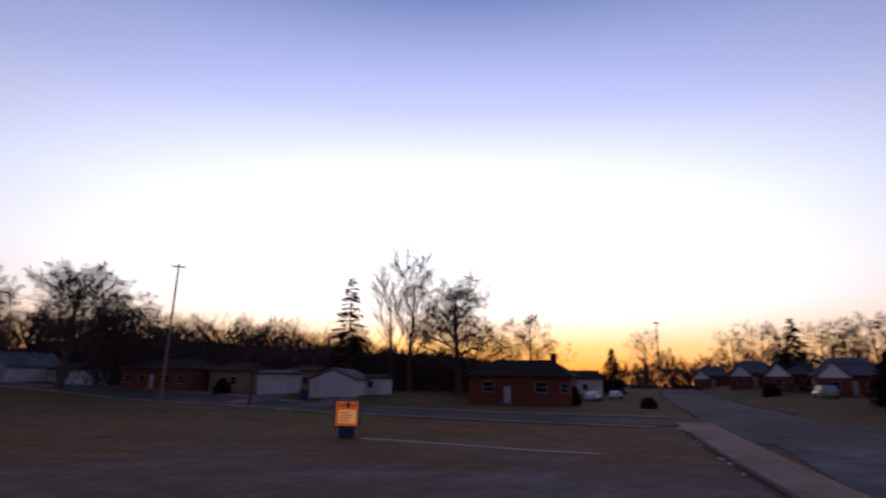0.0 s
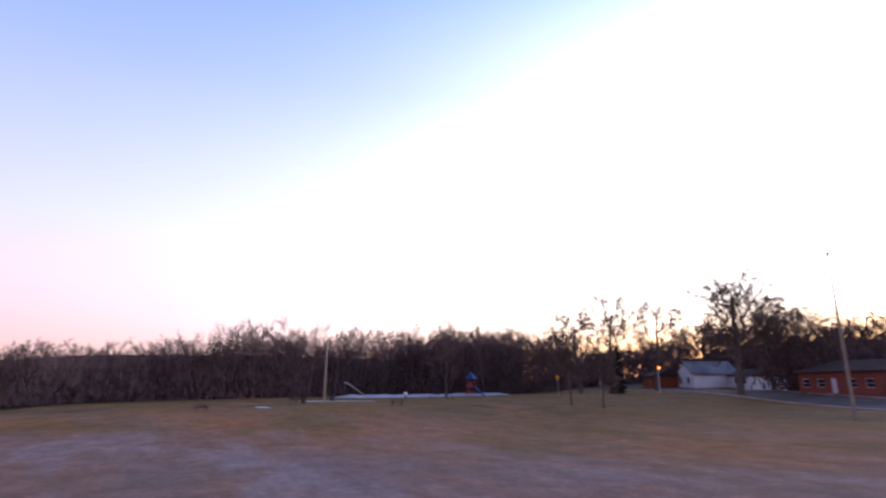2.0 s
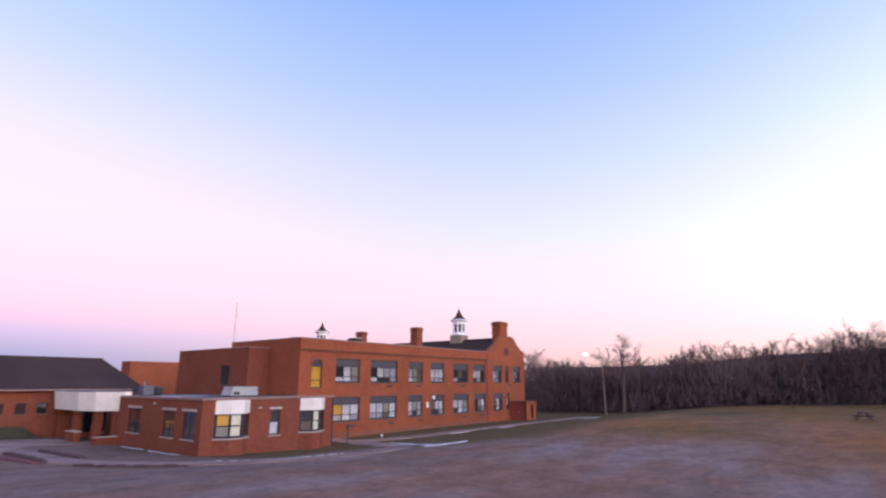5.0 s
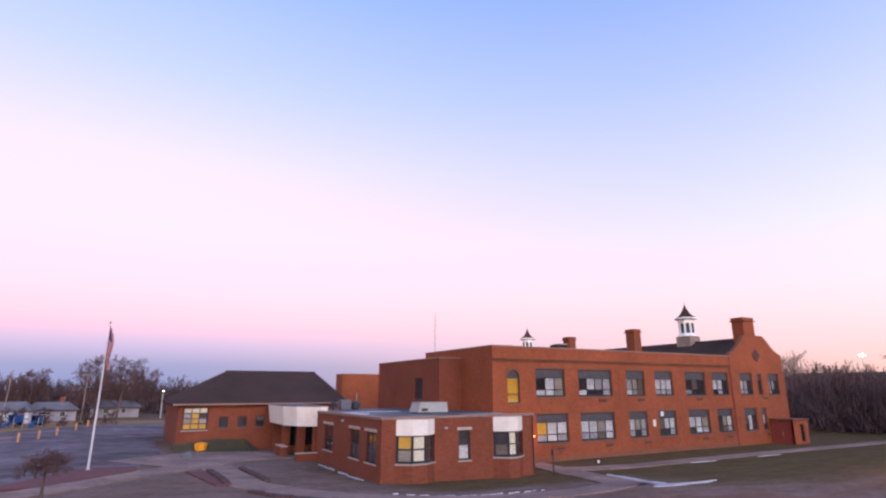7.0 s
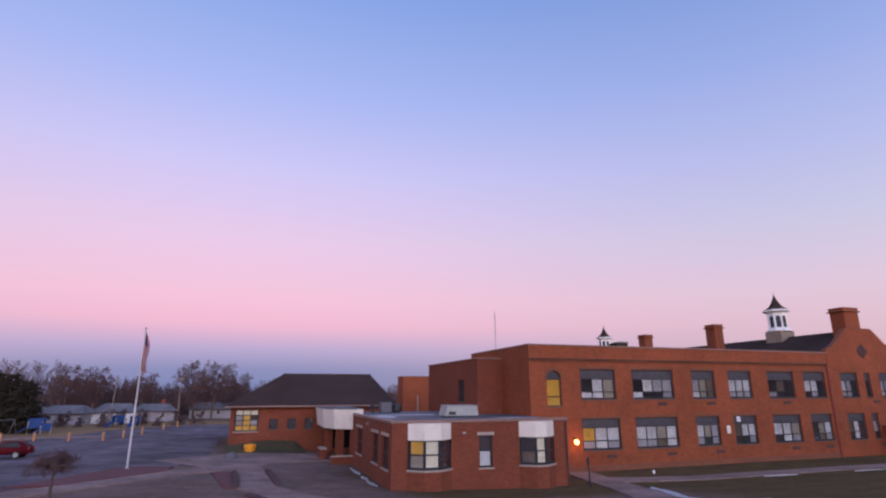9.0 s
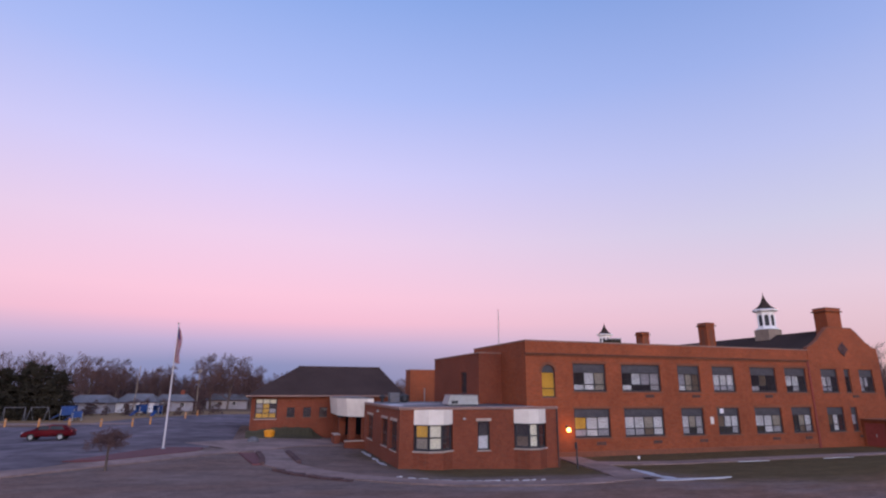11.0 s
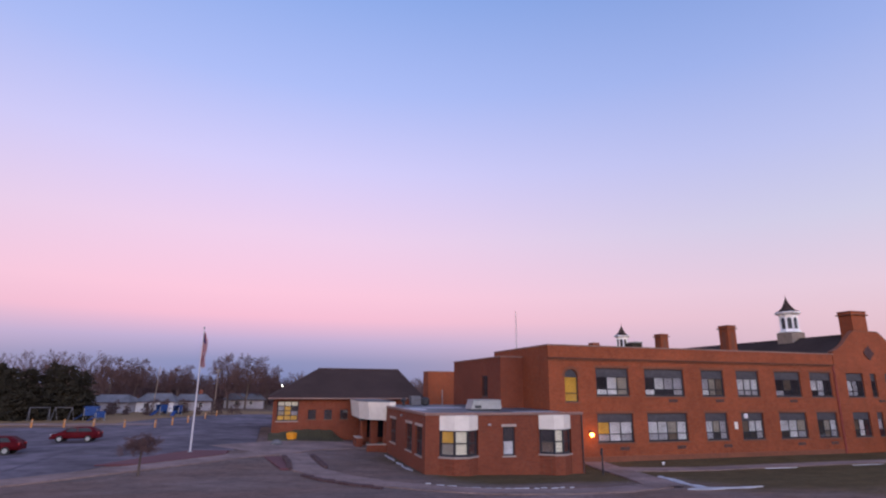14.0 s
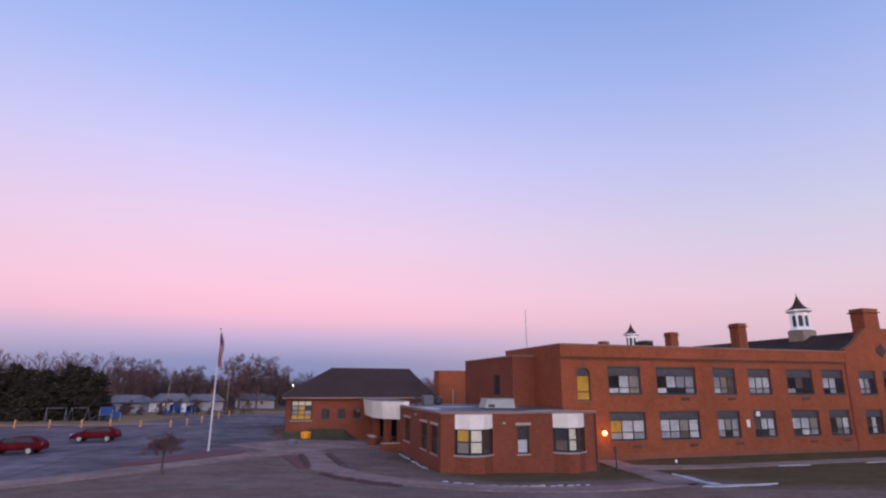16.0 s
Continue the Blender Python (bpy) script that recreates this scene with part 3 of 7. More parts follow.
def bed(name, outline, mat, label, category, lift=0.1):
    """A filled, star-shaped outline that lies on the ground, with an edge turned down into it."""
    pts = []
    for (ax, ay), (bx, by) in zip(outline, outline[1:] + outline[:1]):
        n = max(1, int(math.hypot(bx - ax, by - ay) / 0.8))
        pts += [(ax + (bx - ax) * i / n + 0.06 * math.sin(9.7 * (ax + i)), ay + (by - ay) * i / n + 0.06 * math.cos(7.3 * (by + i))) for i in range(n)]
    cx, cy = sum(p[0] for p in pts) / len(pts), sum(p[1] for p in pts) / len(pts)
    n, rings = len(pts), 4
    verts = [(cx, cy, ground_z(cx, cy) + lift)]
    for r in range(1, rings + 1):
        for x, y in pts:
            px, py = cx + (x - cx) * r / rings, cy + (y - cy) * r / rings
            verts.append((px, py, ground_z(px, py) + lift))
    verts += [(x, y, ground_z(x, y) - 0.2) for x, y in pts]
    faces = [(0, 1 + i, 1 + (i + 1) % n) for i in range(n)]
    for r in range(rings):
        o = 1 + r * n
        faces += [(o + i, o + n + i, o + n + (i + 1) % n, o + (i + 1) % n) for i in range(n)]
    return tagged(link_mesh(name, mesh_from(name, verts, faces, mat)), label, category, kind="structure")


# ---- ground ----
def build_ground():
    def axis(lo, hi, step):
        v = list(np.arange(lo, hi + 0.1, step))
        far = [60, 160, 400, 900, 2000, 4000]
        return [lo - f for f in far[::-1]] + v + [hi + f for f in far]

    xs, ys = axis(-170, 110, 2.5), axis(-170, 170, 2.5)
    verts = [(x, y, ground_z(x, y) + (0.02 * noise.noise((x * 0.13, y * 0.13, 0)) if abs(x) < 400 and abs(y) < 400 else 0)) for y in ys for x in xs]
    w = len(xs)
    faces = [(j * w + i, j * w + i + 1, (j + 1) * w + i + 1, (j + 1) * w + i) for j in range(len(ys) - 1) for i in range(w - 1)]
    me = mesh_from("ground", verts, faces, LAWN)
    for p in me.polygons:
        p.use_smooth = True
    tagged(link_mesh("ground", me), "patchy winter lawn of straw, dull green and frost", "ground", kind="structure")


build_ground()
# ---- the school ----
BLINDS = {"W": (BLIND, "pale blind"), "G": (BLIND_GREY, "grey blind"), "T": (BLIND_TAN, "tan blind"), "L": (BLIND_LIT, "yellow blind that glows in place of room light"),
          "C": (BLIND_CREAM, "cream blind that glows in place of room light"), "B": (BLIND_BROWN, "brown curtain"), "K": (ROOM_DARK, "dark panel put in for the unlit room")}


def window_unit(parent, m, w, h, header, rows, split=0.3, sill=LIME, name="window", bar=0.07, edge=0.0):
    """A window in an opening w x h whose lower corner is at m, outer wall face at y = 0. header: height of the opaque panel at the top. rows: sashes from the
    top down, one letter a column, from the viewer's left. bar: width of the dividers, edge: of the frame round them."""
    depth = -0.14
    n = len(rows[0])
    edge = edge or bar
    top = h - header
    cw = (w - 2 * edge - (n - 1) * bar) / n
    if len(rows) == 2:
        zs = edge + (top - edge - bar) * split
        spans = [(zs + bar / 2, top - bar), (edge, zs - bar / 2)]
    else:
        rh = (top - edge - bar * len(rows)) / len(rows)
        spans = [(edge + (len(rows) - 1 - k) * (rh + bar), edge + (len(rows) - 1 - k) * (rh + bar) + rh) for k in range(len(rows))]
    lights = [(edge + i * (cw + bar), edge + i * (cw + bar) + cw, z0, z1) for i in range(n) for z0, z1 in spans]
    if header > 0.05:
        lights.append((edge, w - edge, top, h - bar))
    bm = facing(wall_bm(w, 0, h, 0.08, lights), pose(0, depth, 0))
    win = part(name, bm, FRAME, parent, "dark framed window")
    win.matrix_basis = m
    if header > 0.05:
        part("header_panel", box(edge, w - edge, depth - 0.05, depth - 0.02, top, h - bar), HEADER, win, "dark grey panel")
    part("sill", box(-0.08, w + 0.08, depth - 0.05, 0.07, -0.1, 0.0, 0.015), sill, win, "stone sill")
    for (z0, z1), letters in zip(spans, rows):
        for i, c in enumerate(letters):
            x = edge + (n - 1 - i) * (cw + bar)
            p = part("pane", box(x, x + cw, depth - 0.045, depth - 0.035, z0, z1), GLASS, win)
            p.visible_shadow = False
            if c in BLINDS:
                mat, lab = BLINDS[c]
                part("blind", box(x + 0.01, x + cw - 0.01, depth - 0.075, depth - 0.06, z0 + 0.012, z1 - 0.008), mat, win, lab)
    return win


def north(x, y, z):
    return pose(x, y, z)


def east(x, y, z):
    return pose(x, y, z, 0, 0, -90)


def vent(parent, x, y, z, w=1.0, h=0.28):
    v = part("wall_vent", box(x - w / 2, x + w / 2, y, y + 0.05, z, z + h, 0.01), DARK, parent, "dark louvred wall vent")
    for i in range(3):
        part("louvre", box(x - w / 2 + 0.04, x + w / 2 - 0.04, y + 0.05, y + 0.075, z + 0.05 + i * 0.075, z + 0.09 + i * 0.075), BAND, v)


def build_school():
    # the two-storey block: x -45.3 .. -81, y -37.4 .. -50.5
    X0, X1, Y0, Y1, Z0, Z1 = -81.0, -45.3, -37.4, -50.4, -1.7, 9.33
    s = thing("school_building", -63, -44, -1.1, "two-storey orange brick school with flat roof and dark windows", "school")
    s.matrix_basis = Matrix()
    upper = [(-53.95, -50.3, "KWT", "WWT"), (-60.4, -55.75, "KWGG", "WKKG"), (-65.35, -62.55, "GTB", "WTB"), (-69.95, -67.0, "WWW", "GGG"), (-75.65, -72.1, "KBK", "GKK"),
             (-80.1, -77.0, "WWK", "KGK")]
    lower = [(-54.15, -50.2, "LWW", "GWG"), (-60.4, -55.75, "WWTW", "GGBW"), (-65.3, -62.55, "WTG", "GKG"), (-69.9, -67.05, "BWW", "KKG"), (-75.75, -72.05, "WWT", "KWG"),
             (-80.1, -77.2, "KTW", "KBG")]
    ZU, ZL, H = 4.58, 0.36, 2.62
    arch = (-48.35, -46.95, 4.05, 7.05)
    holes = [(a - X0, b - X0, ZU, ZU + H) for a, b, _, _ in upper] + [(a - X0, b - X0, ZL, ZL + H) for a, b, _, _ in lower]
    holes.append((arch[0] - X0, arch[1] - X0, arch[2], arch[3]))
    part("wall", facing(wall_bm(X1 - X0, Z0, 9.2, 0.4, holes), north(X0, Y0, 0)), BRICK, s)
    part("wall", facing(wall_bm(Y0 - Y1 - 0.4, Z0, 9.2, 0.4, []), east(X1, Y0 - 0.4, 0)), BRICK, s)
    part("wall", box(X0, X1, Y1 - 0.4, Y1, Z0, 9.2), BRICK, s)
    part("flat_roof", box(X0, X1 - 0.4, Y1, Y0 - 0.4, 8.35, 8.55), ROOF_FELT, s)
    part("storey_floor", box(X0, X1 - 0.4, Y1, Y0 - 0.4, 3.5, 3.75), ROOM, s)
    part("room_partition", box(X0, X1 - 0.4, Y0 - 6.3, Y0 - 6.1, Z0, 8.3), ROOM, s)
    part("coping", box(X0, X1 + 0.06, Y0 - 0.46, Y0 + 0.07, 9.2, 9.33, 0.02), COPING, s, "brown metal coping")
    part("coping", box(X1 - 0.46, X1 + 0.07, Y1 - 0.4, Y0 - 0.46, 9.2, 9.33, 0.02), COPING, s, "brown metal coping")
    # band under the parapet, its shadow line put into the colour, and water table
    part("cornice", box(X0 + 0.25, X1 + 0.1, Y0, Y0 + 0.22, 8.0, 8.12, 0.02), BAND, s, "brick band darkened for the shade line under the parapet")
    part("cornice", box(X0 + 0.25, X1 + 0.06, Y0, Y0 + 0.1, 7.84, 8.0, 0.01), CORNICE, s, "brick band darkened for the shade line under the parapet")
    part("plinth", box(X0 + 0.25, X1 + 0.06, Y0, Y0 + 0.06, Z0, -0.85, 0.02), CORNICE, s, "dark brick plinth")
    for x0, x1, a, b in upper:
        window_unit(s, north(x0, Y0, ZU), x1 - x0, H, 0.80, (a, b), 0.31, edge=0.16)
    for x0, x1, a, b in lower:
        window_unit(s, north(x0, Y0, ZL), x1 - x0, H, 0.74, (a, b), 0.36, edge=0.15)
    for x, z in ((-58.9, 4.02), (-64.6, 4.02), (-74.3, 4.02), (-53.0, -0.32), (-59.4, -0.32), (-65.0, -0.32), (-74.6, -0.32), (-79.2, -0.32)):
        vent(s, x, Y0, z)
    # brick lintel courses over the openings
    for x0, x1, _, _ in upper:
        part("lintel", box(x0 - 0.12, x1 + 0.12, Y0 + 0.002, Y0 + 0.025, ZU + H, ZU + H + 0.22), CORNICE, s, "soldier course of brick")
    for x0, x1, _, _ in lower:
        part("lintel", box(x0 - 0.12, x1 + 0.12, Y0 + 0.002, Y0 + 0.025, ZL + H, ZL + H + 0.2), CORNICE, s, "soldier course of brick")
    # round-arched stair window
    a0, a1, b0, b1 = arch
    w = a1 - a0
    r = w / 2
    win = window_unit(s, north(a0, Y0, b0), w, b1 - b0 - r, 0.0, ("L", "L"), 0.33, name="arched_window")
    bm = bmesh.new()
    zc = b1 - r
    cx = (a0 + a1) / 2
    arc = [(cx + r * math.cos(t), zc + r * math.sin(t)) for t in [math.pi * i / 14 for i in range(15)]]
    add_prism(bm, [(a1, b1)] + arc[:8], Y0 - 0.4, Y0)
    add_prism(bm, arc[7:] + [(a0, b1)], Y0 - 0.4, Y0)
    part("arch_spandrel", bm, BRICK, s)
    bm = bmesh.new()
    add_prism(bm, [(x * 0.94 + cx * 0.06, z - 0.03) for x, z in arc] + [(a0 + 0.04, zc), (a1 - 0.04, zc)][:0], Y0 - 0.2, Y0 - 0.15)
    part("fanlight", bm, HEADER, s, "dark half-round panel")
    bm = bmesh.new()
    ring = [(cx + (r + 0.24) * math.cos(t), zc + (r + 0.24) * math.sin(t)) for t in [math.pi * i / 14 for i in range(15)]]
    add_prism(bm, ring + arc[::-1], Y0 + 0.002, Y0 + 0.03)
    part("arch_ring", bm, CORNICE, s, "brick arch ring")
    part("downpipe", tube((-80.55, Y0 + 0.1, -1.3), (-80.55, Y0 + 0.1, 8.0), 0.09), RED_DOOR, s, "painted downpipe")
    # white notice case by the ground floor windows
    part("notice_case", box(-66.45, -66.05, Y0, Y0 + 0.1, 1.4, 2.1, 0.02), WHITE, s, "pale wall cabinet")

    part("poster", box(-68.02, -67.58, Y0 - 0.135, Y0 - 0.12, 2.45, 2.88, 0.005), BLIND, s, "small white poster in a window")
    part("poster_print", box(-67.95, -67.65, Y0 - 0.12, Y0 - 0.112, 2.52, 2.8), BLIND_GREY, s)

    # lower stair block on the east side
    b = thing("stair_block", -44, -50, -1.1, "windowless brick stair block with one dark window", "building")
    b.matrix_basis = Matrix()
    part("wall", facing(wall_bm(15.0, Z0, 8.3, 0.4, [(3.6, 5.6, 4.3, 6.5)]), east(-42.8, -43.0, 0)), BRICK_WING, b)
    part("wall", facing(wall_bm(2.1, Z0, 8.3, 0.4, []), north(-45.3, -43.0, 0)), BRICK_WING, b)
    part("wall", box(-45.3, -42.8, -58.4, -58.0, Z0, 8.3), BRICK_WING, b)
    part("wall", box(-45.7, -45.3, -58.4, -50.8, Z0, 8.3), BRICK_WING, b)
    part("roof", box(-45.3, -42.72, -58.48, -42.92, 8.3, 8.42, 0.02), COPING, b, "pale metal roof edge")
    window_unit(b, east(-42.8, -46.6, 4.3), 2.0, 2.2, 0.0, ("KK", "KK"), 0.4)

    # the block behind it
    c = thing("rear_hall", -50, -80, -1.1, "plain orange brick hall with flat roof", "building")
    c.matrix_basis = Matrix()
    part("wall", box(-60, -43.9, -78, -75, -1.7, 7.5), BRICK, c)
    part("coping", box(-60.08, -43.82, -78.08, -74.92, 7.5, 7.62, 0.02), COPING, c)
    part("downpipe", tube((-46.2, -74.9, -1.2), (-46.2, -74.9, 4.8), 0.07), METAL, c, "pale downpipe")

    # the long gabled wing at the far end
    g = thing("gabled_wing", -86, -60, -1.1, "long brick school wing with stepped gable and slate roof", "school")
    g.matrix_basis = Matrix()
    GX0, GX1, GYB = -92.0, -80.8, -96.0
    gy = Y0 + 0.06
    gu = [(-84.85, -82.3, "WGK", "GGK"), (-86.85, -85.95, "K", "K"), (-90.6, -88.3, "GGK", "GKK")]
    gl = [(-84.9, -82.35, "BWK", "KWK"), (-86.95, -86.0, "G", "K")]
    holes = [(a - GX0, q - GX0, ZU, ZU + H) for a, q, _, _ in gu] + [(a - GX0, q - GX0, ZL, ZL + H) for a, q, _, _ in gl]
    part("wall", facing(wall_bm(GX1 - GX0, Z0, 9.1, 0.45, holes), north(GX0, gy, 0)), BRICK, g)
    bm = bmesh.new()
    left = [(-80.8, 9.1), (-80.8, 9.45), (-81.1, 9.6), (-81.6, 9.75), (-82.6, 10.35), (-83.6, 11.25), (-84.2, 11.75), (-84.6, 11.95)]
    right = [(-172.8 - x, z) for x, z in left][::-1]
    add_prism(bm, left + right, gy - 0.45, gy)
    part("gable", bm, BRICK, g, "shaped brick gable")
    bm = bmesh.new()
    line = left[1:] + right[:-1]
    for (ax, az), (bx, bz) in zip(line, line[1:]):
        add_prism(bm, [(ax, az), (bx, bz), (bx, bz + 0.1), (ax, az + 0.1)], gy - 0.5, gy + 0.03)
    part("gable_coping", bm, CORNICE, g, "brick coping of the gable")
    for x0, x1, a, q in gu:
        window_unit(g, north(x0, gy, ZU), x1 - x0, H, 0.80, (a, q), 0.31, edge=0.15)
    for x0, x1, a, q in gl:
        window_unit(g, north(x0, gy, ZL), x1 - x0, H, 0.74, (a, q), 0.36, edge=0.15)
    vent(g, -87.2, gy, 4.02)
    vent(g, -87.3, gy, -0.32)
    # round stone medallion with a cross of bars
    bm = bmesh.new()
    add_prism(bm, [(-86.35 + 0.62 * math.cos(t), 9.5 + 0.62 * math.sin(t)) for t in [2 * math.pi * i / 20 for i in range(20)]], gy, gy + 0.06)
    md = part("medallion", bm, STONE, g, "dark round stone medallion")
    part("medallion_bar", box(-87.15, -85.55, gy + 0.06, gy + 0.09, 9.36, 9.64, 0.02), STONE, md)
    part("medallion_bar", box(-86.49, -86.21, gy + 0.09, gy + 0.12, 8.7, 10.3, 0.02), STONE, md)
    part("wall", facing(wall_bm(gy - 0.45 - GYB, Z0, 8.9, 0.4, []), east(GX1, gy - 0.45, 0)), BRICK, g)
    part("wall", box(GX0, GX0 + 0.4, GYB, gy - 0.45, Z0, 8.9), BRICK, g)
    part("wall", box(GX0, GX1, GYB - 0.4, GYB, Z0, 8.9), BRICK, g)
    part("storey_floor", box(GX0 + 0.4, GX1 - 0.4, -60, gy - 0.45, 3.5, 3.75), ROOM, g)
    part("room_partition", box(GX0 + 0.4, GX1 - 0.4, -44.2, -44.0, Z0, 8.8), ROOM, g)
    bm = bmesh.new()
    add_prism(bm, [(-80.4, 8.85), (-86.4, 11.8), (-92.4, 8.85), (-92.4, 8.65), (-86.4, 11.55), (-80.4, 8.65)], GYB - 0.6, gy - 0.46)
    part("roof", bm, SLATE, g, "dark slate roof")
    part("ridge_cap", tube((-86.4, GYB - 0.6, 11.8), (-86.4, gy - 0.5, 11.8), 0.1, n=6), SLATE, g)

    # brick porch with a red door against the gable
    p = thing("entrance_porch", -89, -36, -1.1, "small brick porch with a dark red metal door", "porch")
    p.matrix_basis = Matrix()
    part("wall", facing(wall_bm(2.85, Z0, 1.55, 0.3, [(0.25, 2.6, -1.15, 1.3)]), east(-87.3, -34.5, 0)), BRICK, p)
    part("wall", facing(wall_bm(3.2, Z0, 1.55, 0.3, [(0.9, 1.75, -0.9, 1.1)]), north(-90.5, -34.5 + 0.001, 0)), BRICK, p)
    part("wall", box(-90.5, -90.2, -37.3, -34.8, Z0, 1.55), BRICK, p)
    part("roof", box(-90.65, -87.15, -37.3, -34.35, 1.55, 1.72, 0.03), CORNICE, p, "dark brick-red roof edge")
    d = part("door", box(-87.5, -87.42, -37.1, -34.75, -1.15, 1.3), RED_DOOR, p, "dark red double door")
    part("handle", box(-87.42, -87.36, -35.95, -35.9, -0.2, 0.15), METAL, d)
    part("window_pane", box(-89.6, -88.75, -34.68, -34.64, -0.9, 1.1), CAR_GLASS, p)


def chimney(x, y, z0, z1, w, d, label, panel=False):
    c = thing("chimney", x, y, z0, label, "chimney", "school chimneys")
    h = z1 - z0
    part("shaft", box(-w / 2, w / 2, -d / 2, d / 2, 0, h - 0.5), BRICK, c)
    part("collar", box(-w / 2 - 0.2, w / 2 + 0.2, -d / 2 - 0.2, d / 2 + 0.2, h - 0.5, h - 0.37, 0.02), CORNICE, c, "thin projecting brick course")
    part("head", box(-w / 2 - 0.04, w / 2 + 0.04, -d / 2 - 0.04, d / 2 + 0.04, h - 0.37, h - 0.06, 0.02), BRICK, c)
    part("cap", box(-w / 2 - 0.09, w / 2 + 0.09, -d / 2 - 0.09, d / 2 + 0.09, h - 0.06, h, 0.01), CORNICE, c)
    if panel:
        # plates on the shaft; a recess's shade is put into their dark colour
        part("recess_shade_panel", box(-w * 0.2, w * 0.2, d / 2, d / 2 + 0.03, 0.9, h - 0.95), CORNICE, c)
        part("recess_shade_panel", box(w / 2, w / 2 + 0.03, -d * 0.2, d * 0.2, 0.9, h - 0.95), CORNICE, c)
    return c


def octagon(r, z, turn=22.5):
    return [(r * math.cos(radians(turn + 45 * i)), r * math.sin(radians(turn + 45 * i)), z) for i in range(8)]


def loft(rings, cap=True):
    bm = bmesh.new()
    vs = [[bm.verts.new(p) for p in ring] for ring in rings]
    n = len(vs[0])
    for a, b in zip(vs, vs[1:]):
        for i in range(n):
            bm.faces.new((a[i], a[(i + 1) % n], b[(i + 1) % n], b[i]))
    if cap:
        bm.faces.new(vs[0][::-1])
        bm.faces.new(vs[-1])
    return bm


def build_cupola(x, y, z):
    c = thing("cupola", x, y, z, "white octagonal cupola with dark louvres and flared roof", "cupola", "cupolas on the school roof")
    c.scale = (0.92, 0.92, 0.86)
    part("base", box(-1.25, 1.25, -1.25, 1.25, -1.0, 1.0, 0.04), POLE_WOOD, c, "weathered brown boarded base")
    part("base_moulding", loft([octagon(1.5, 1.0), octagon(1.56, 1.06), octagon(1.56, 1.22), octagon(1.4, 1.3)]), WHITE_PAINT, c)
    part("drum", loft([octagon(1.15, 1.3), octagon(1.15, 3.75)]), WHITE_PAINT, c)
    part("cornice", loft([octagon(1.22, 3.75), octagon(1.72, 3.95), octagon(1.78, 4.12), octagon(1.7, 4.2)]), WHITE_PAINT, c)
    prof = [(1.7, 4.2), (1.2, 4.45), (0.8, 4.85), (0.5, 5.35), (0.28, 5.85), (0.12, 6.3), (0.05, 6.5)]
    part("flared_roof", loft([octagon(r, h) for r, h in prof]), SLATE, c, "dark flared roof")
    part("finial", tube((0, 0, 6.45), (0, 0, 7.0), 0.06, 0.02, 6), DARK, c)
    for i in range(8):
        m = pose(0, 0, 0, 0, 0, 45 * i)
        ap = 1.15 * math.cos(radians(22.5))
        arc = [(0.28 * math.cos(t), 3.05 + 0.28 * math.sin(t)) for t in [math.pi * k / 8 for k in range(9)]]
        bm = bmesh.new()
        add_prism(bm, [(-0.28, 1.6), (0.28, 1.6)] + arc, -ap - 0.02, -ap + 0.05)
        facing(bm, m)
        lv = part("louvre", bm, DARK, c, "dark arched louvre")
        part("pilaster", facing(box(0.38, 0.5, -ap - 0.07, -ap + 0.05, 1.3, 3.75), m), WHITE_PAINT, c)
    return c


build_school()
chimney(-86.5, -38.6, 11.0, 14.45, 2.3, 1.6, "large brick chimney on the school gable")
for y in (-52.7, -66.7, -87.0):
    chimney(-81.5, y, 8.6, 14.0, 1.4, 1.6, "brick chimney with a corbelled top above the roof", True)
cup = build_cupola(-86.4, -47.0, 11.8)
copy_thing(cup, pose(-86.4, -84.5, 11.8))


# ---- single-storey front wing ----
def bay_window(parent, x0, x1, y, lit):
    """A shallow three-sided bay with white panels above the glass."""
    w = x1 - x0
    side, out = 0.95, 0.72
    pts = [(x0, y), (x0 + side, y + out), (x1 - side, y + out), (x1, y)]
    zb, zs, zh, zt = -1.6, 0.3, 2.15, 3.22

    def skin(z0, z1, inset):
        bm = bmesh.new()
        lo = [bm.verts.new((px, py - inset * (1 if 0 < i < 3 else 0.3), z0)) for i, (px, py) in enumerate(pts)]
        hi = [bm.verts.new((v.co.x, v.co.y, z1)) for v in lo]
        for i in range(3):
            bm.faces.new((lo[i], lo[i + 1], hi[i + 1], hi[i]))
        bm.faces.new(lo[::-1])
        bm.faces.new(hi)
        bm.faces.new((lo[0], hi[0], hi[3], lo[3]))
        return bm

    part("bay_base", skin(zb, zs - 0.12, 0.0), BRICK_WING, parent)
    part("bay_sill", skin(zs - 0.12, zs, -0.05), PALE_STONE, parent, "stone sill")
    part("bay_head", skin(zh, zt, 0.0), WHITE, parent, "white panelled bay head")
    for i, letters in enumerate(lit):
        # pts run with x rising, the viewer's right to left
        (ax, ay), (bx, by) = pts[2 - i], pts[3 - i]
        l = math.hypot(bx - ax, by - ay)
        ang = math.degrees(math.atan2(by - ay, bx - ax))
        window_unit(parent, pose(ax, ay + 0.02, zs, 0, 0, ang), l, zh - zs, 0.0, letters, 0.48, sill=PALE_STONE, name="bay_light", bar=0.08, edge=0.15)


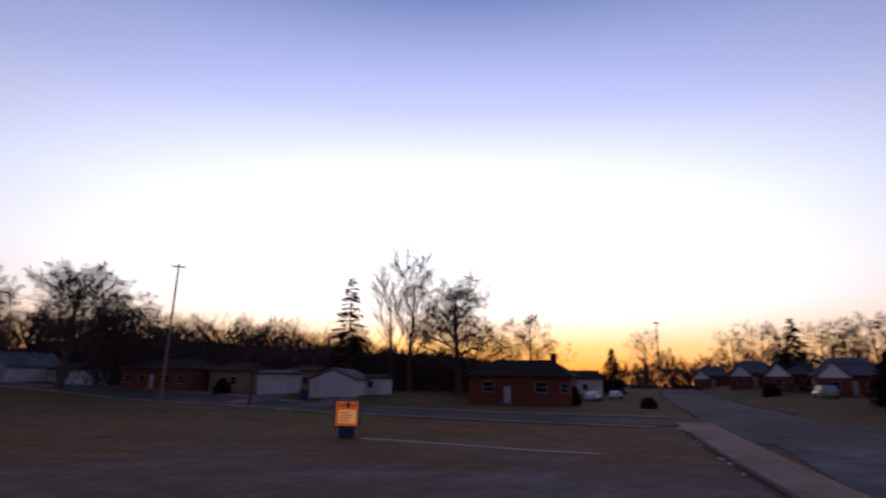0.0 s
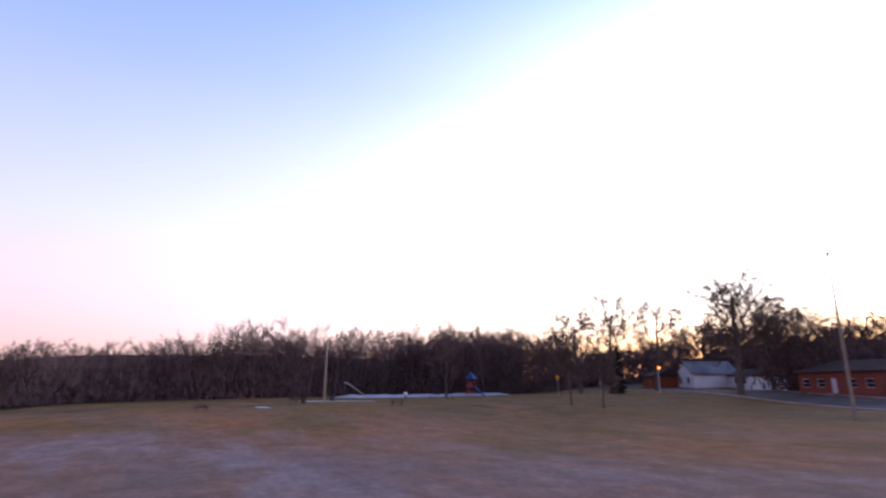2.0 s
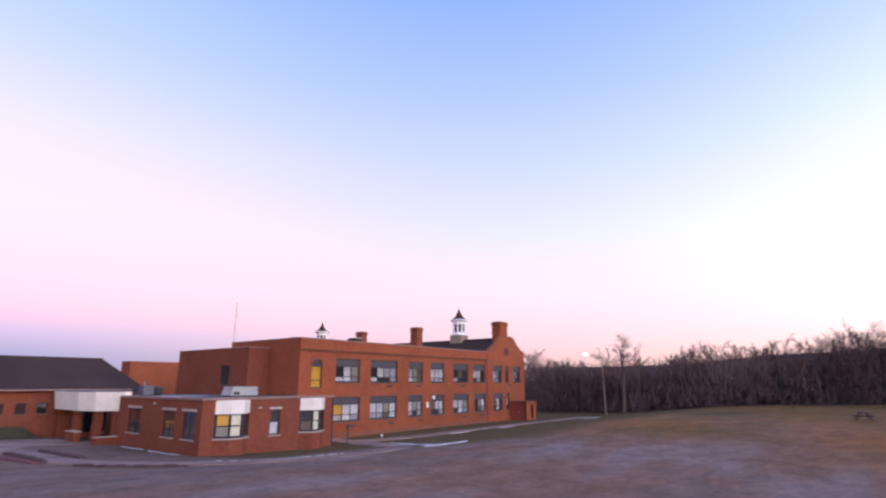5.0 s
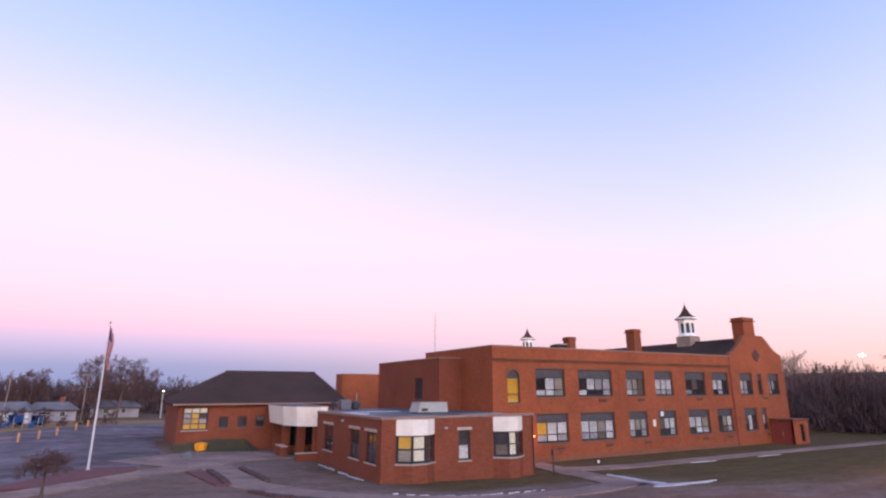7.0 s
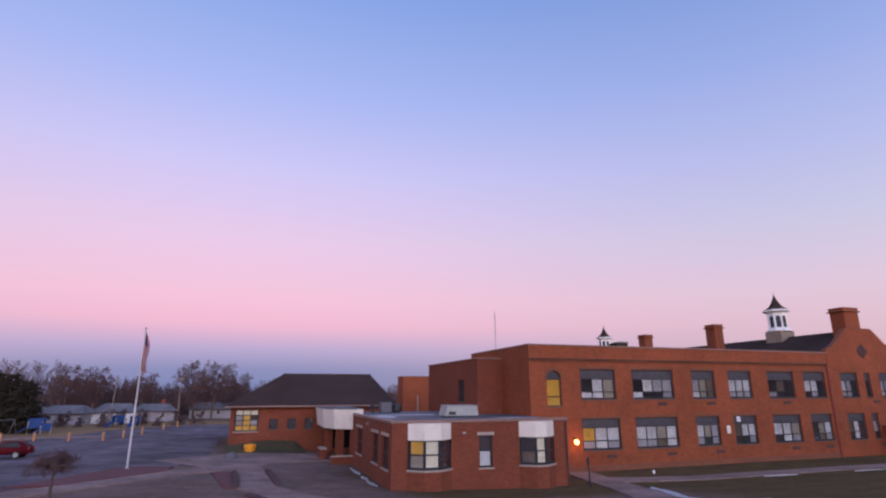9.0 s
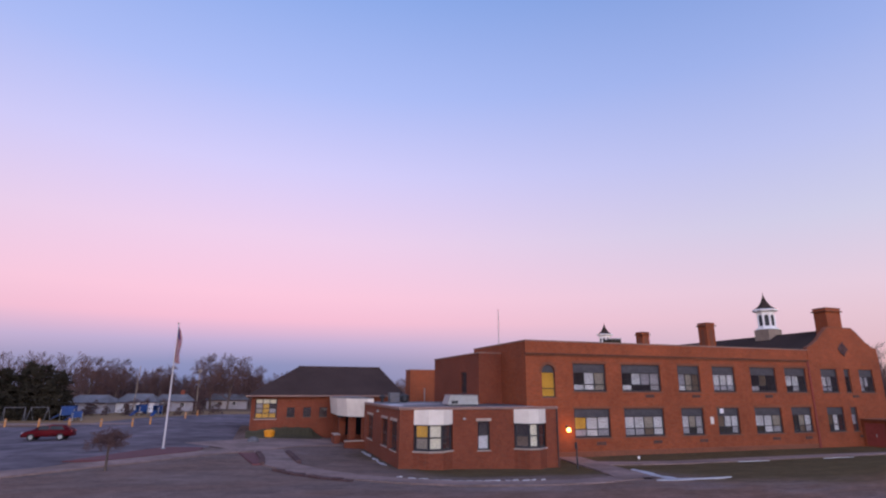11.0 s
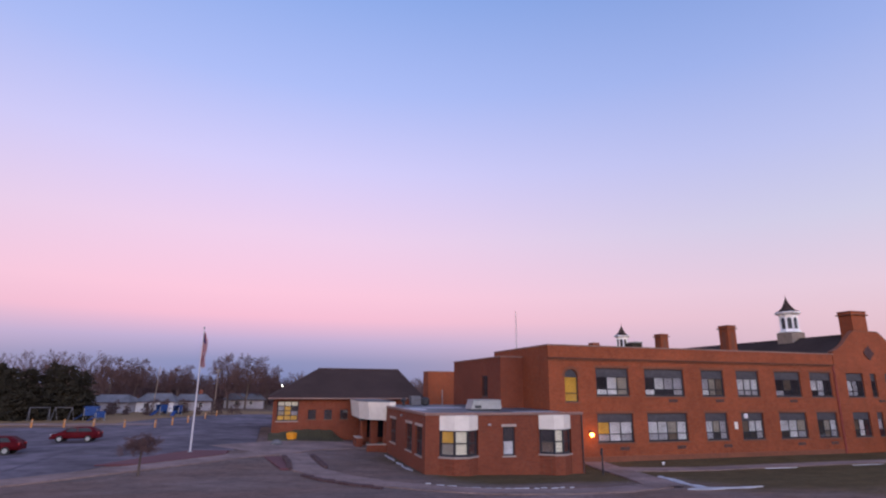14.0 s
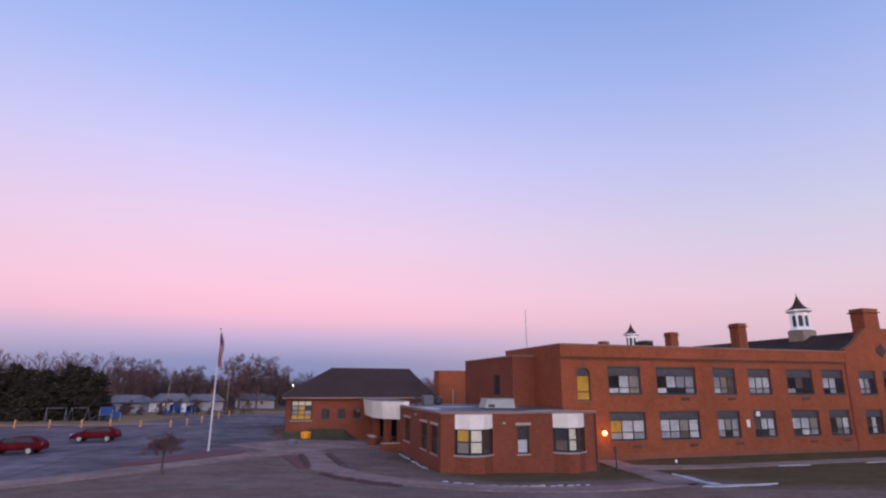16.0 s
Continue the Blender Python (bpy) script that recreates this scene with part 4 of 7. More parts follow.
def build_wing():
    s = thing("school_front_wing", -38, -38, -0.9, "single-storey brick wing with white-headed bay windows", "building")
    s.matrix_basis = Matrix()
    X0, X1, Y0, Y1, Z0, Z1 = -45.15, -31.9, -31.5, -46.4, -1.6, 3.2
    front = [(-39.12, -38.12, 0.22, 2.35), (-36.06, -33.0, 0.3, 2.15), (-44.0, -41.2, 0.3, 2.15)]
    part("wall", facing(wall_bm(X1 - X0, Z0, Z1, 0.35, [(a - X0, b - X0, c, d) for a, b, c, d in front]), north(X0, Y0, 0)), BRICK_WING, s)
    side = [(-32.4, -34.5), (-35.7, -37.9), (-42.0, -44.6)]
    part("wall", facing(wall_bm(Y0 - Y1 - 0.35, Z0, Z1, 0.35, [(Y0 - 0.35 - a - 0.35 + 0.35, Y0 - 0.35 - b, 0.22, 2.35) for a, b in side]), east(X1, Y0 - 0.35, 0)), BRICK_WING, s)
    part("wall", box(X0, X0 + 0.35, Y1, Y0 - 0.35, Z0, Z1), BRICK_WING, s)
    part("wall", box(X0, X1, Y1 - 0.3, Y1, Z0, Z1), BRICK_WING, s)
    part("room_partition", box(X0 + 0.35, X1 - 0.35, Y0 - 4.2, Y0 - 4.0, Z0, 3.0), ROOM, s)
    part("flat_roof", box(X0, X1 + 0.02, Y1 - 6.0, Y0 + 0.02, 3.2, 3.3), ROOF_FELT, s, "grey felt roof with frost")
    for a in ((X0, X1 + 0.1, Y0 - 0.25, Y0 + 0.1), (X1 - 0.25, X1 + 0.1, Y1, Y0 - 0.25)):
        part("roof_edge", box(*a, 3.22, 3.42, 0.02), COPING, s, "pale metal roof edge")
    window_unit(s, north(-39.12, Y0, 0.22), 1.0, 2.13, 0.0, ("K", "W"), 0.5, sill=PALE_STONE, edge=0.1)
    part("lintel", box(-39.25, -38.0, Y0, Y0 + 0.05, 2.35, 2.55), PALE_STONE, s, "pale stone lintel")
    bay_window(s, -36.06, -33.0, Y0, (("L", "T"), ("C", "C"), ("K", "K")))
    bay_window(s, -44.0, -41.2, Y0, (("K", "B"), ("C", "C"), ("K", "K")))
    for a, b in side:
        window_unit(s, east(X1, a, 0.22), a - b, 2.13, 0.0, ("KK", "KK"), 0.45, sill=PALE_STONE)
        part("lintel", box(X1, X1 + 0.05, b - 0.1, a + 0.1, 2.35, 2.55), PALE_STONE, s, "pale stone lintel")
    part("wall_light", box(-37.12, -36.88, Y0, Y0 + 0.14, 2.46, 2.6, 0.03), METAL, s, "small grey wall light")
    part("alarm_box", box(-31.9, -31.75, -39.6, -39.3, 2.75, 2.92, 0.02), METAL, s)

    u = thing("rooftop_air_unit", -39.0, -38.0, 3.3, "pale sheet-metal air unit on the flat roof", "air unit")
    bm = bmesh.new()
    add_prism(bm, [(-1.45, 0.12), (1.45, 0.12), (1.2, 0.88), (-1.35, 0.88)], -0.8, 0.8)
    part("housing", bm, METAL, u)
    part("curb", box(-1.3, 1.3, -0.7, 0.7, 0, 0.12), DARK, u)
    part("grille", box(0.5, 1.1, 0.8, 0.83, 0.2, 0.45), DARK, u)
    part("lid", box(-1.42, 1.26, -0.86, 0.86, 0.88, 0.94, 0.02), METAL, u)
    v = thing("roof_fan", -35.6, -50, 3.3, "square grey roof fan with a dark hood", "roof fan")
    part("housing", box(-0.6, 0.5, -0.5, 0.5, 0, 1.0, 0.05), SHINGLE_PALE, v)
    part("hood", loft([octagon(0.3, 0.0), octagon(0.5, 0.2), octagon(0.5, 0.7), octagon(0.2, 0.85)]), DARK, v).location = (-1.2, 0, 0)
    w = thing("roof_cowl", -34.2, -49.2, 3.3, "small dark round cowl on the flat roof", "roof vent")
    part("pipe", tube((0, 0, 0), (0, 0, 0.45), 0.16, n=10), DARK, w)
    part("cowl", loft([octagon(0.3, 0.4), octagon(0.34, 0.62), octagon(0.12, 0.8)]), FRAME, w)
    for i, (x, y, rx, ry) in enumerate(((-42.6, -35.0, 1.7, 0.5), (-36.0, -43.5, 2.4, 0.9), (-33.5, -41.0, 0.8, 2.2))):
        o = patch("frost_patch", x, y, rx, ry, SNOW, "thin old snow lying on the flat roof", "snow", seed=i + 3, kind="stuff")
        for vv in o.data.vertices:
            vv.co.z = 3.315 if vv.co.z > ground_z(vv.co.x, vv.co.y) - 0.02 else 3.29

    # dark unit on the main roof and small things by the walls
    q = thing("rooftop_unit", -61.9, -47.2, 8.55, "dark green-grey air unit behind the parapet", "air unit")
    part("housing", box(-0.75, 0.75, -0.7, 0.7, 0.1, 2.05, 0.05), NEEDLE, q)
    part("curb", box(-0.7, 0.7, -0.65, 0.65, 0, 0.1), DARK, q)
    part("cap", box(-0.8, 0.3, -0.75, 0.75, 2.05, 2.18, 0.03), METAL, q)
    k = thing("ground_vent_pipe", -54.8, -34.4, ground_z(-54.8, -34.4), "short white vent pipe in the grass by the school", "vent pipe")
    part("pipe", tube((0, 0, -0.1), (0, 0, 0.16), 0.09, n=10), WHITE_PAINT, k)
    part("cap", loft([octagon(0.13, 0.16), octagon(0.13, 0.2), octagon(0.05, 0.25)]), WHITE_PAINT, k)
    part("downpipe", tube((-45.0, -31.42, -1.2), (-45.0, -31.42, 3.2), 0.05, n=8), DARK, s, "dark thin downpipe")

    # orange wall lamp on the main block
    l = thing("wall_lamp", -49.35, -37.4, 1.0, "glowing orange sodium wall lamp on brick", "wall lamp")
    part("bracket", box(-0.12, 0.12, 0, 0.14, 0.2, 0.5, 0.02), DARK, l)
    bm = bmesh.new()
    bmesh.ops.create_uvsphere(bm, u_segments=14, v_segments=10, radius=0.2)
    for q in bm.verts:
        q.co += Vector((0, 0.32, 0.12))
    part("globe", bm, LAMP_CORE, l, "glowing globe", True)
    pt = new("sodium_glow", bpy.data.lights.new("sodium_glow", "POINT"))
    pt.data.energy, pt.data.color, pt.data.shadow_soft_size = 85, (1.0, 0.35, 0.06), 0.3
    pt.location = (-49.35, -36.55, 1.12)


build_wing()


# ---- entrance canopy and the hipped hall behind it ----
def build_entrance():
    c = thing("entrance_canopy", -30.9, -48, -0.5, "white fascia canopy on brick piers over the entrance", "canopy")
    c.matrix_basis = Matrix()
    bm = bmesh.new()
    # plan: splayed front
    plan = [(-32.4, -46.8), (-30.5, -48.4), (-29.8, -50.6), (-29.8, -57.0), (-32.8, -57.0), (-32.8, -46.8)]
    lo = [bm.verts.new((x, y, 1.95)) for x, y in plan]
    hi = [bm.verts.new((x + (0.25 if x > -32.7 else 0), y + (0.25 if y > -56 else 0), 3.72)) for x, y in plan]
    n = len(plan)
    for i in range(n):
        bm.faces.new((lo[i], lo[(i + 1) % n], hi[(i + 1) % n], hi[i]))
    bm.faces.new(lo[::-1])
    bm.faces.new(hi)
    part("fascia", bm, WHITE, c, "white boxed fascia")
    bm = bmesh.new()
    top = [(x + (0.25 if x > -32.7 else 0), y + (0.25 if y > -56 else 0)) for x, y in plan]
    rim, lid = [[bm.verts.new((x, y, z)) for x, y in top] for z in (3.724, 3.80)]
    for i in range(n):
        bm.faces.new((rim[i], rim[(i + 1) % n], lid[(i + 1) % n], lid[i]))
    bm.faces.new(rim[::-1])
    bm.faces.new(lid)
    part("canopy_roof", bm, ROOF_FELT, c, "grey felt roof of the canopy")
    for x, y in ((-32.2, -47.6), (-31.1, -49.2), (-30.5, -52.5)):
        part("pier", box(x - 0.35, x + 0.35, y - 0.35, y + 0.35, -1.0, 1.95, 0.02), BRICK_WING, c)
    part("back_wall", box(-36, -30.2, -57.0, -56.7, -1.0, 1.95), BRICK_WING, c)
    d = part("glazed_door", box(-34.6, -31.4, -56.7, -56.62, -0.5, 1.9), CAR_GLASS, c, "dark glazed entrance doors")
    for x in (-34.6, -33.55, -32.5, -31.45):
        part("door_frame", box(x - 0.04, x + 0.04, -56.62, -56.56, -0.5, 1.9), FRAME, d)
    part("bracket_light", box(-30.3, -29.7, -50.3, -50.0, 1.75, 1.95, 0.03), DARK, c)
    w = thing("low_brick_wall", -31.2, -46.4, -0.6, "low brick planter wall beside the entrance", "wall", kind="structure")
    part("wall", box(-1.7, 1.2, -0.25, 0.25, -0.6, 0.3), BRICK_WING, w)
    part("cap", box(-1.75, 1.25, -0.3, 0.3, 0.3, 0.38, 0.015), PALE_STONE, w)
    w2 = thing("low_brick_wall", -29.7, -50.6, -0.6, "low brick wall beside the entrance steps", "wall", kind="structure")
    part("wall", box(-0.3, 0.3, -1.2, 1.0, -0.6, 0.65), BRICK_WING, w2)
    part("cap", box(-0.35, 0.35, -1.25, 1.05, 0.65, 0.73, 0.015), PALE_STONE, w2)

    h = thing("hip_roofed_hall", -30, -66, -0.4, "low brick hall under a broad brown hipped roof", "building")
    h.matrix_basis = Matrix()
    X0, X1, Y0, Y1, Z0, Z1 = -38.2, -20.9, -58.0, -79.0, -1.2, 3.72
    big = (-23.75, -21.35, 1.3, 3.5)
    small = [(-25.75, -24.85), (-27.6, -26.7), (-29.45, -28.55)]
    holes = [(big[0] - X0, big[1] - X0, big[2], big[3])] + [(a - X0, b - X0, 1.45, 2.55) for a, b in small]
    part("wall", facing(wall_bm(X1 - X0, Z0, Z1, 0.35, holes), north(X0, Y0, 0)), BRICK_WING, h)
    part("wall", facing(wall_bm(Y0 - Y1 - 0.35, Z0, Z1, 0.35, []), east(X1, Y0 - 0.35, 0)), BRICK_WING, h)
    part("wall", box(X0, X0 + 0.35, Y1, Y0 - 0.35, Z0, Z1), BRICK_WING, h)
    part("wall", box(X0, X1, Y1 - 0.35, Y1, Z0, Z1), BRICK_WING, h)
    part("room_partition", box(X0 + 0.35, X1 - 0.35, Y0 - 4.0, Y0 - 3.8, Z0, 3.7), ROOM, h)
    window_unit(h, north(big[0], Y0, big[2]), 2.4, 2.2, 0.0, ("CCC", "GLK", "TLG", "LLL"), sill=PALE_STONE, name="lit_window", edge=0.12)
    for a, b in small:
        window_unit(h, north(a, Y0, 1.45), 0.9, 1.1, 0.0, ("K",))
    bm = bmesh.new()
    e, yr = 0.6, -68.0
    low = [(X0 - e, Y0 + e), (X1 + e, Y0 + e), (X1 + e, Y1 - e), (X0 - e, Y1 - e)]
    v = [bm.verts.new((x, y, 3.9)) for x, y in low]
    u = [bm.verts.new((x, y, 3.72)) for x, y in low]
    ra, rb = bm.verts.new((-37.6, yr, 7.5)), bm.verts.new((-26.4, yr, 7.5))
    bm.faces.new((v[0], v[1], rb, ra))
    bm.faces.new((v[1], v[2], rb))
    bm.faces.new((v[2], v[3], ra, rb))
    bm.faces.new((v[3], v[0], ra))
    bm.faces.new(u[::-1])
    for i in range(4):
        bm.faces.new((u[i], u[(i + 1) % 4], v[(i + 1) % 4], v[i]))
    part("hipped_roof", bm, SHINGLE, h, "brown shingle hipped roof")
    part("gutter", box(X0 - e, X1 + e, Y0 + e, Y0 + e + 0.12, 3.74, 3.9, 0.02), COPING, h, "pale gutter")
    part("ridge_cap", tube((-37.6, yr, 7.5), (-26.4, yr, 7.5), 0.12, n=6), SHINGLE, h)


build_entrance()


# ---- trees ----
def tubes_mesh(name, P0, P1, R0, R1, mat, sides=3):
    """One mesh of many thin tapered twigs, given by their ends and radii."""
    P0, P1 = np.asarray(P0, float), np.asarray(P1, float)
    R0, R1 = np.asarray(R0, float)[:, None], np.asarray(R1, float)[:, None]
    d = P1 - P0
    d /= np.linalg.norm(d, axis=1, keepdims=True) + 1e-9
    h = np.where(np.abs(d[:, 2:3]) < 0.9, np.array([[0, 0, 1.0]]), np.array([[1.0, 0, 0]]))
    u = np.cross(d, h)
    u /= np.linalg.norm(u, axis=1, keepdims=True) + 1e-9
    w = np.cross(d, u)
    rings = []
    for P, R in ((P0, R0), (P1, R1)):
        for i in range(sides):
            a = 2 * math.pi * i / sides
            rings.append(P + (u * math.cos(a) + w * math.sin(a)) * R)
    V = np.stack(rings, 1).reshape(-1, 3)
    n = len(P0)
    base = np.arange(n)[:, None] * (2 * sides)
    F = np.concatenate([base + np.array([[i, (i + 1) % sides, sides + (i + 1) % sides, sides + i]]) for i in range(sides)], 0)
    me = bpy.data.meshes.new(name)
    me.vertices.add(len(V))
    me.vertices.foreach_set("co", V.ravel())
    me.loops.add(F.size)
    me.loops.foreach_set("vertex_index", F.ravel().astype(np.int32))
    me.polygons.add(len(F))
    me.polygons.foreach_set("loop_start", np.arange(0, F.size, 4, dtype=np.int32))
    me.update(calc_edges=True)
    me.materials.append(mat)
    return me


def grow(seed, height, spread=0.55, trunk=0.3, fork=0.3, counts=(9, 7, 6), up=0.25, thick=0.02, taper=0.62, fine=0.03, slim=0.5):
    """The segments of a bare tree: a list of trunk segments and a list of limb and twig segments, each (p0, p1, r0, r1)."""
    rng = np.random.default_rng(seed)
    wood, twigs = [], []
    levels = len(counts)

    def branch(p, d, length, r, level, out):
        n = 4 if level == 0 else (3 if level < levels else 1)
        pts = [np.array(p, float)]
        rad = [r]
        for i in range(n):
            d = d + rng.normal(0, 0.05 if level == 0 else 0.07, 3) + np.array([0, 0, up * (0.4 if level else 0.1)]) / n
            d = d / np.linalg.norm(d)
            pts.append(pts[-1] + d * length / n)
            rad.append(max(fine, r * (1 - (i + 1) / n * (0.75 if level else 0.7))))
        for i in range(n):
            out.append((pts[i], pts[i + 1], rad[i], rad[i + 1]))
        if level >= levels:
            return
        k = counts[level]
        lo = fork if level == 0 else 0.2
        for j in range(k):
            s = lo + (1 - lo) * (j + rng.uniform(0, 1)) / k
            q = s * n
            i = min(n - 1, int(q))
            at = pts[i] + (pts[i + 1] - pts[i]) * (q - i)
            here = rad[i] + (rad[i + 1] - rad[i]) * (q - i)
            side = rng.normal(0, 1, 3)
            side -= d * np.dot(side, d)
            side /= np.linalg.norm(side)
            if level == 0:
                a = j * 2.4 + rng.uniform(-0.5, 0.5)
                side = np.array([math.cos(a), math.sin(a), 0.0])
            dirn = d * (1 - spread * rng.uniform(0.75, 1.2)) + side * spread * rng.uniform(0.8, 1.25)
            ln = length * (taper if level else 0.62) * rng.uniform(0.7, 1.1) * (1.12 - 0.55 * s)
            branch(at, dirn / np.linalg.norm(dirn), ln, max(fine, here * slim), level + 1, twigs)

    branch((0, 0, 0), np.array([0.0, 0, 1]), height * 0.78, height * thick, 0, wood)
    top = max(s[1][2] for s in wood + twigs)
    k = height / top
    sc = lambda L: [(a * k, b * k, r0, r1) for a, b, r0, r1 in L]
    return sc(wood), sc(twigs)


def arrays(segs):
    return np.array([s[0] for s in segs]), np.array([s[1] for s in segs]), np.array([s[2] for s in segs]), np.array([s[3] for s in segs])


def bare_tree(x, y, height, seed, label, mat=TWIG, sink=0.3, group="", **kw):
    wood, twigs = grow(seed, height, **kw)
    t = thing("bare_tree", x, y, ground_z(x, y) - sink, label, "tree", group)
    link_mesh("trunk", tubes_mesh("trunk", *arrays(wood), BARK, 7), t)
    link_mesh("crown", tubes_mesh("crown", *arrays(twigs), mat, 3), t, "bare branches and fine twigs")
    return t


def spruce(x, y, height, seed, label, width=0.2, bare=0.18, droop=0.25, gaps=0.0, group="", shape=0.85, spray=1.0):
    """A conifer: whorls of drooping limbs, each hung with many small needle sprays. spray: their size; larger ones are fewer."""
    rng = np.random.default_rng(seed)
    t = thing("conifer_tree", x, y, ground_z(x, y) - 0.2, label, "tree", group)
    part("trunk", tube((0, 0, 0), (0, 0, height * 0.97), height * 0.016, 0.03, 7), BARK, t)
    P0, P1, R0, R1 = [], [], [], []
    z = height * bare
    while z < height * 0.98:
        f = (z / height - bare) / (1 - bare)
        reach = height * width * (1 - f) ** shape + 0.15
        for k in range(int(5 + 4 * (1 - f))):
            if rng.random() < gaps:
                continue
            a = rng.uniform(0, 2 * math.pi)
            r = reach * rng.uniform(0.55, 1.1)
            tip = np.array([math.cos(a) * r, math.sin(a) * r, z - droop * r + rng.uniform(-0.1, 0.25)])
            root = np.array([0, 0, z + rng.uniform(-0.1, 0.1)])
            P0.append(root), P1.append(tip), R0.append(0.05), R1.append(0.015)
            for _ in range(int((6 + r * 7) / spray ** 1.5)):
                s = rng.uniform(0.25, 1.0)
                p = root + (tip - root) * s
                v = rng.normal(0, 1, 3) * np.array([1, 1, 0.55]) + (tip - root) / (r + 0.1) * 0.9
                v /= np.linalg.norm(v)
                P0.append(p), P1.append(p + v * rng.uniform(0.25, 0.6) * spray + np.array([0, 0, -0.1])), R0.append(0.085 * spray), R1.append(0.02)
        z += height * 0.028 * rng.uniform(0.7, 1.3)
    link_mesh("foliage", tubes_mesh("foliage", P0, P1, R0, R1, NEEDLE, 3), t, "dark drooping needle sprays")
    return t


def woodland(name, line, depth, count, height, seed, label, mat=WOODS, brush=60, mix=None, detail=(7, 5, 4), stout=0.05, scrub=1.0, fill=0.64):
    """A belt of bare woodland behind a line of edge points, as one mass of stems, limbs and twigs. height: at the line's points."""
    rng = np.random.default_rng(seed)
    variants = [arrays(sum(grow(seed * 50 + i, 1.0 * 12, spread=0.36, fork=0.22, counts=detail, thick=0.012, up=0.12, taper=0.7, slim=0.62), [])) for i in range(7)]
    # inside the mass only stems and upper limbs are kept
    variants = [tuple(q[(a[1][:, 2] > 5.4) | (a[2] > 0.06)] for q in a) for a in variants]
    lens = [math.hypot(b[0] - a[0], b[1] - a[1]) for a, b in zip(line, line[1:])]
    total = sum(lens)
    P0, P1, R0, R1 = [], [], [], []
    Q0, Q1, S0, S1 = [], [], [], []
    for k in range(count):
        s = (k + rng.uniform(0, 1)) / count * total
        i = 0
        while i < len(lens) - 1 and s > lens[i]:
            s -= lens[i]
            i += 1
        (ax, ay), (bx, by) = line[i], line[i + 1]
        q = s / lens[i]
        nx, ny = -(by - ay) / lens[i], (bx - ax) / lens[i]
        off = depth * rng.uniform(0, 1) ** 1.3
        x, y = ax + (bx - ax) * q + nx * off, ay + (by - ay) * q + ny * off
        h = (height[i] + (height[i + 1] - height[i]) * q) * rng.uniform(0.86, 1.04)
        a0, a1, r0, r1 = variants[rng.integers(len(variants))]
        ang = rng.uniform(0, 6.283)
        c, sn = math.cos(ang), math.sin(ang)
        R = np.array([[c, -sn, 0], [sn, c, 0], [0, 0, 1]]) * (h / 12.0)
        R[:2] *= rng.uniform(0.85, 1.2)
        o = np.array([x, y, ground_z(x, y) - 0.3])
        lean = np.array([[1, 0, rng.normal(0, 0.04)], [0, 1, rng.normal(0, 0.04)], [0, 0, 1]])
        P0.append(a0 @ (lean @ R).T + o)
        P1.append(a1 @ (lean @ R).T + o)
        R0.append(np.maximum(r0, stout)), R1.append(np.maximum(r1, stout * 0.45))
        # saplings and scrub filling it, coloured darker for the shade inside the wood
        m, tall = brush, rng.uniform(0.78, 1.08)
        bx_, by_ = x + rng.normal(0, 2.6, m), y + rng.normal(0, 2.6, m)
        bz = np.full(m, ground_z(x, y) - 0.15)
        rise = rng.uniform(0, 1, m)
        b0 = np.stack([bx_, by_, bz + rise * h * fill * tall], 1)
        v = np.stack([rng.normal(0, 0.24, m), rng.normal(0, 0.24, m), rng.uniform(0.6, 1.0, m)], 1)
        Q0.append(b0)
        Q1.append(b0 + v * rng.uniform(1.0, 2.8, (m, 1)))
        S0.append(rng.uniform(0.5, 1.5, m) * stout * 1.3 * scrub * (1.25 - 0.6 * rise)), S1.append(np.full(m, stout * 0.3))
    cat = np.concatenate
    tagged(link_mesh("undergrowth", tubes_mesh("undergrowth", cat(Q0), cat(Q1), cat(S0), cat(S1), BRUSH, 3)), "tangled undergrowth coloured dark for the shade inside the wood", "undergrowth", kind="stuff")
    return tagged(link_mesh(name, tubes_mesh(name, cat(P0), cat(P1), cat(R0), cat(R1), mat, 3)), label, "woodland", kind="stuff")


# the land beyond: woodland edge to the west and north, scrub to the south
woodland("woodland", [(-150, -130), (-128, -75), (-116, -45), (-114, -22), (-118, 2), (-119, 22), (-122, 48), (-128, 72), (-140, 100), (-158, 122)], 22, 226,
         [11.5, 11.5, 11.5, 11.6, 12.6, 17.2, 17.0, 16.8, 19.5, 19.5], 3, "dense bare brown woodland along the edge of the field", brush=300, stout=0.024, scrub=2.8, fill=0.74)
woodland("woodland", [(-158, 122), (-138, 126), (-118, 130), (-95, 134), (-40, 136), (10, 154), (60, 190)], 16, 172, [18, 13, 13, 19, 18, 8, 6], 4, "bare woodland on the rise behind the houses", brush=230, stout=0.03, scrub=4.0, fill=0.74)
woodland("woodland", [(-58, 98), (-24, 109), (-4, 109), (14, 106)], 7, 42, [9, 9.8, 9.8, 8], 9, "dark bare thicket behind the garages and the brick house", brush=230, stout=0.03, scrub=3.6, fill=0.72)
woodland("woodland", [(-124, 58), (-119, 80), (-112, 101)], 12, 46, [16, 18.5, 18.5], 8, "bare woodland reaching to the edge of the playground", brush=300, stout=0.026, scrub=2.4, fill=0.72)
woodland("woodland", [(150, -170), (60, -156), (26, -153), (12, -151), (-70, -160), (-150, -130)], 14, 112, [15, 15, 14, 10.3, 10, 11], 5, "distant bare scrub and trees behind the car park", TWIG_RED, brush=215, stout=0.04, scrub=3.0, fill=0.72)
woodland("woodland", [(60, 190), (110, 150), (150, 120), (200, 90)], 16, 70, [10, 12, 12, 12], 6, "bare trees beyond the houses along the road", brush=150, stout=0.06, scrub=2.2)


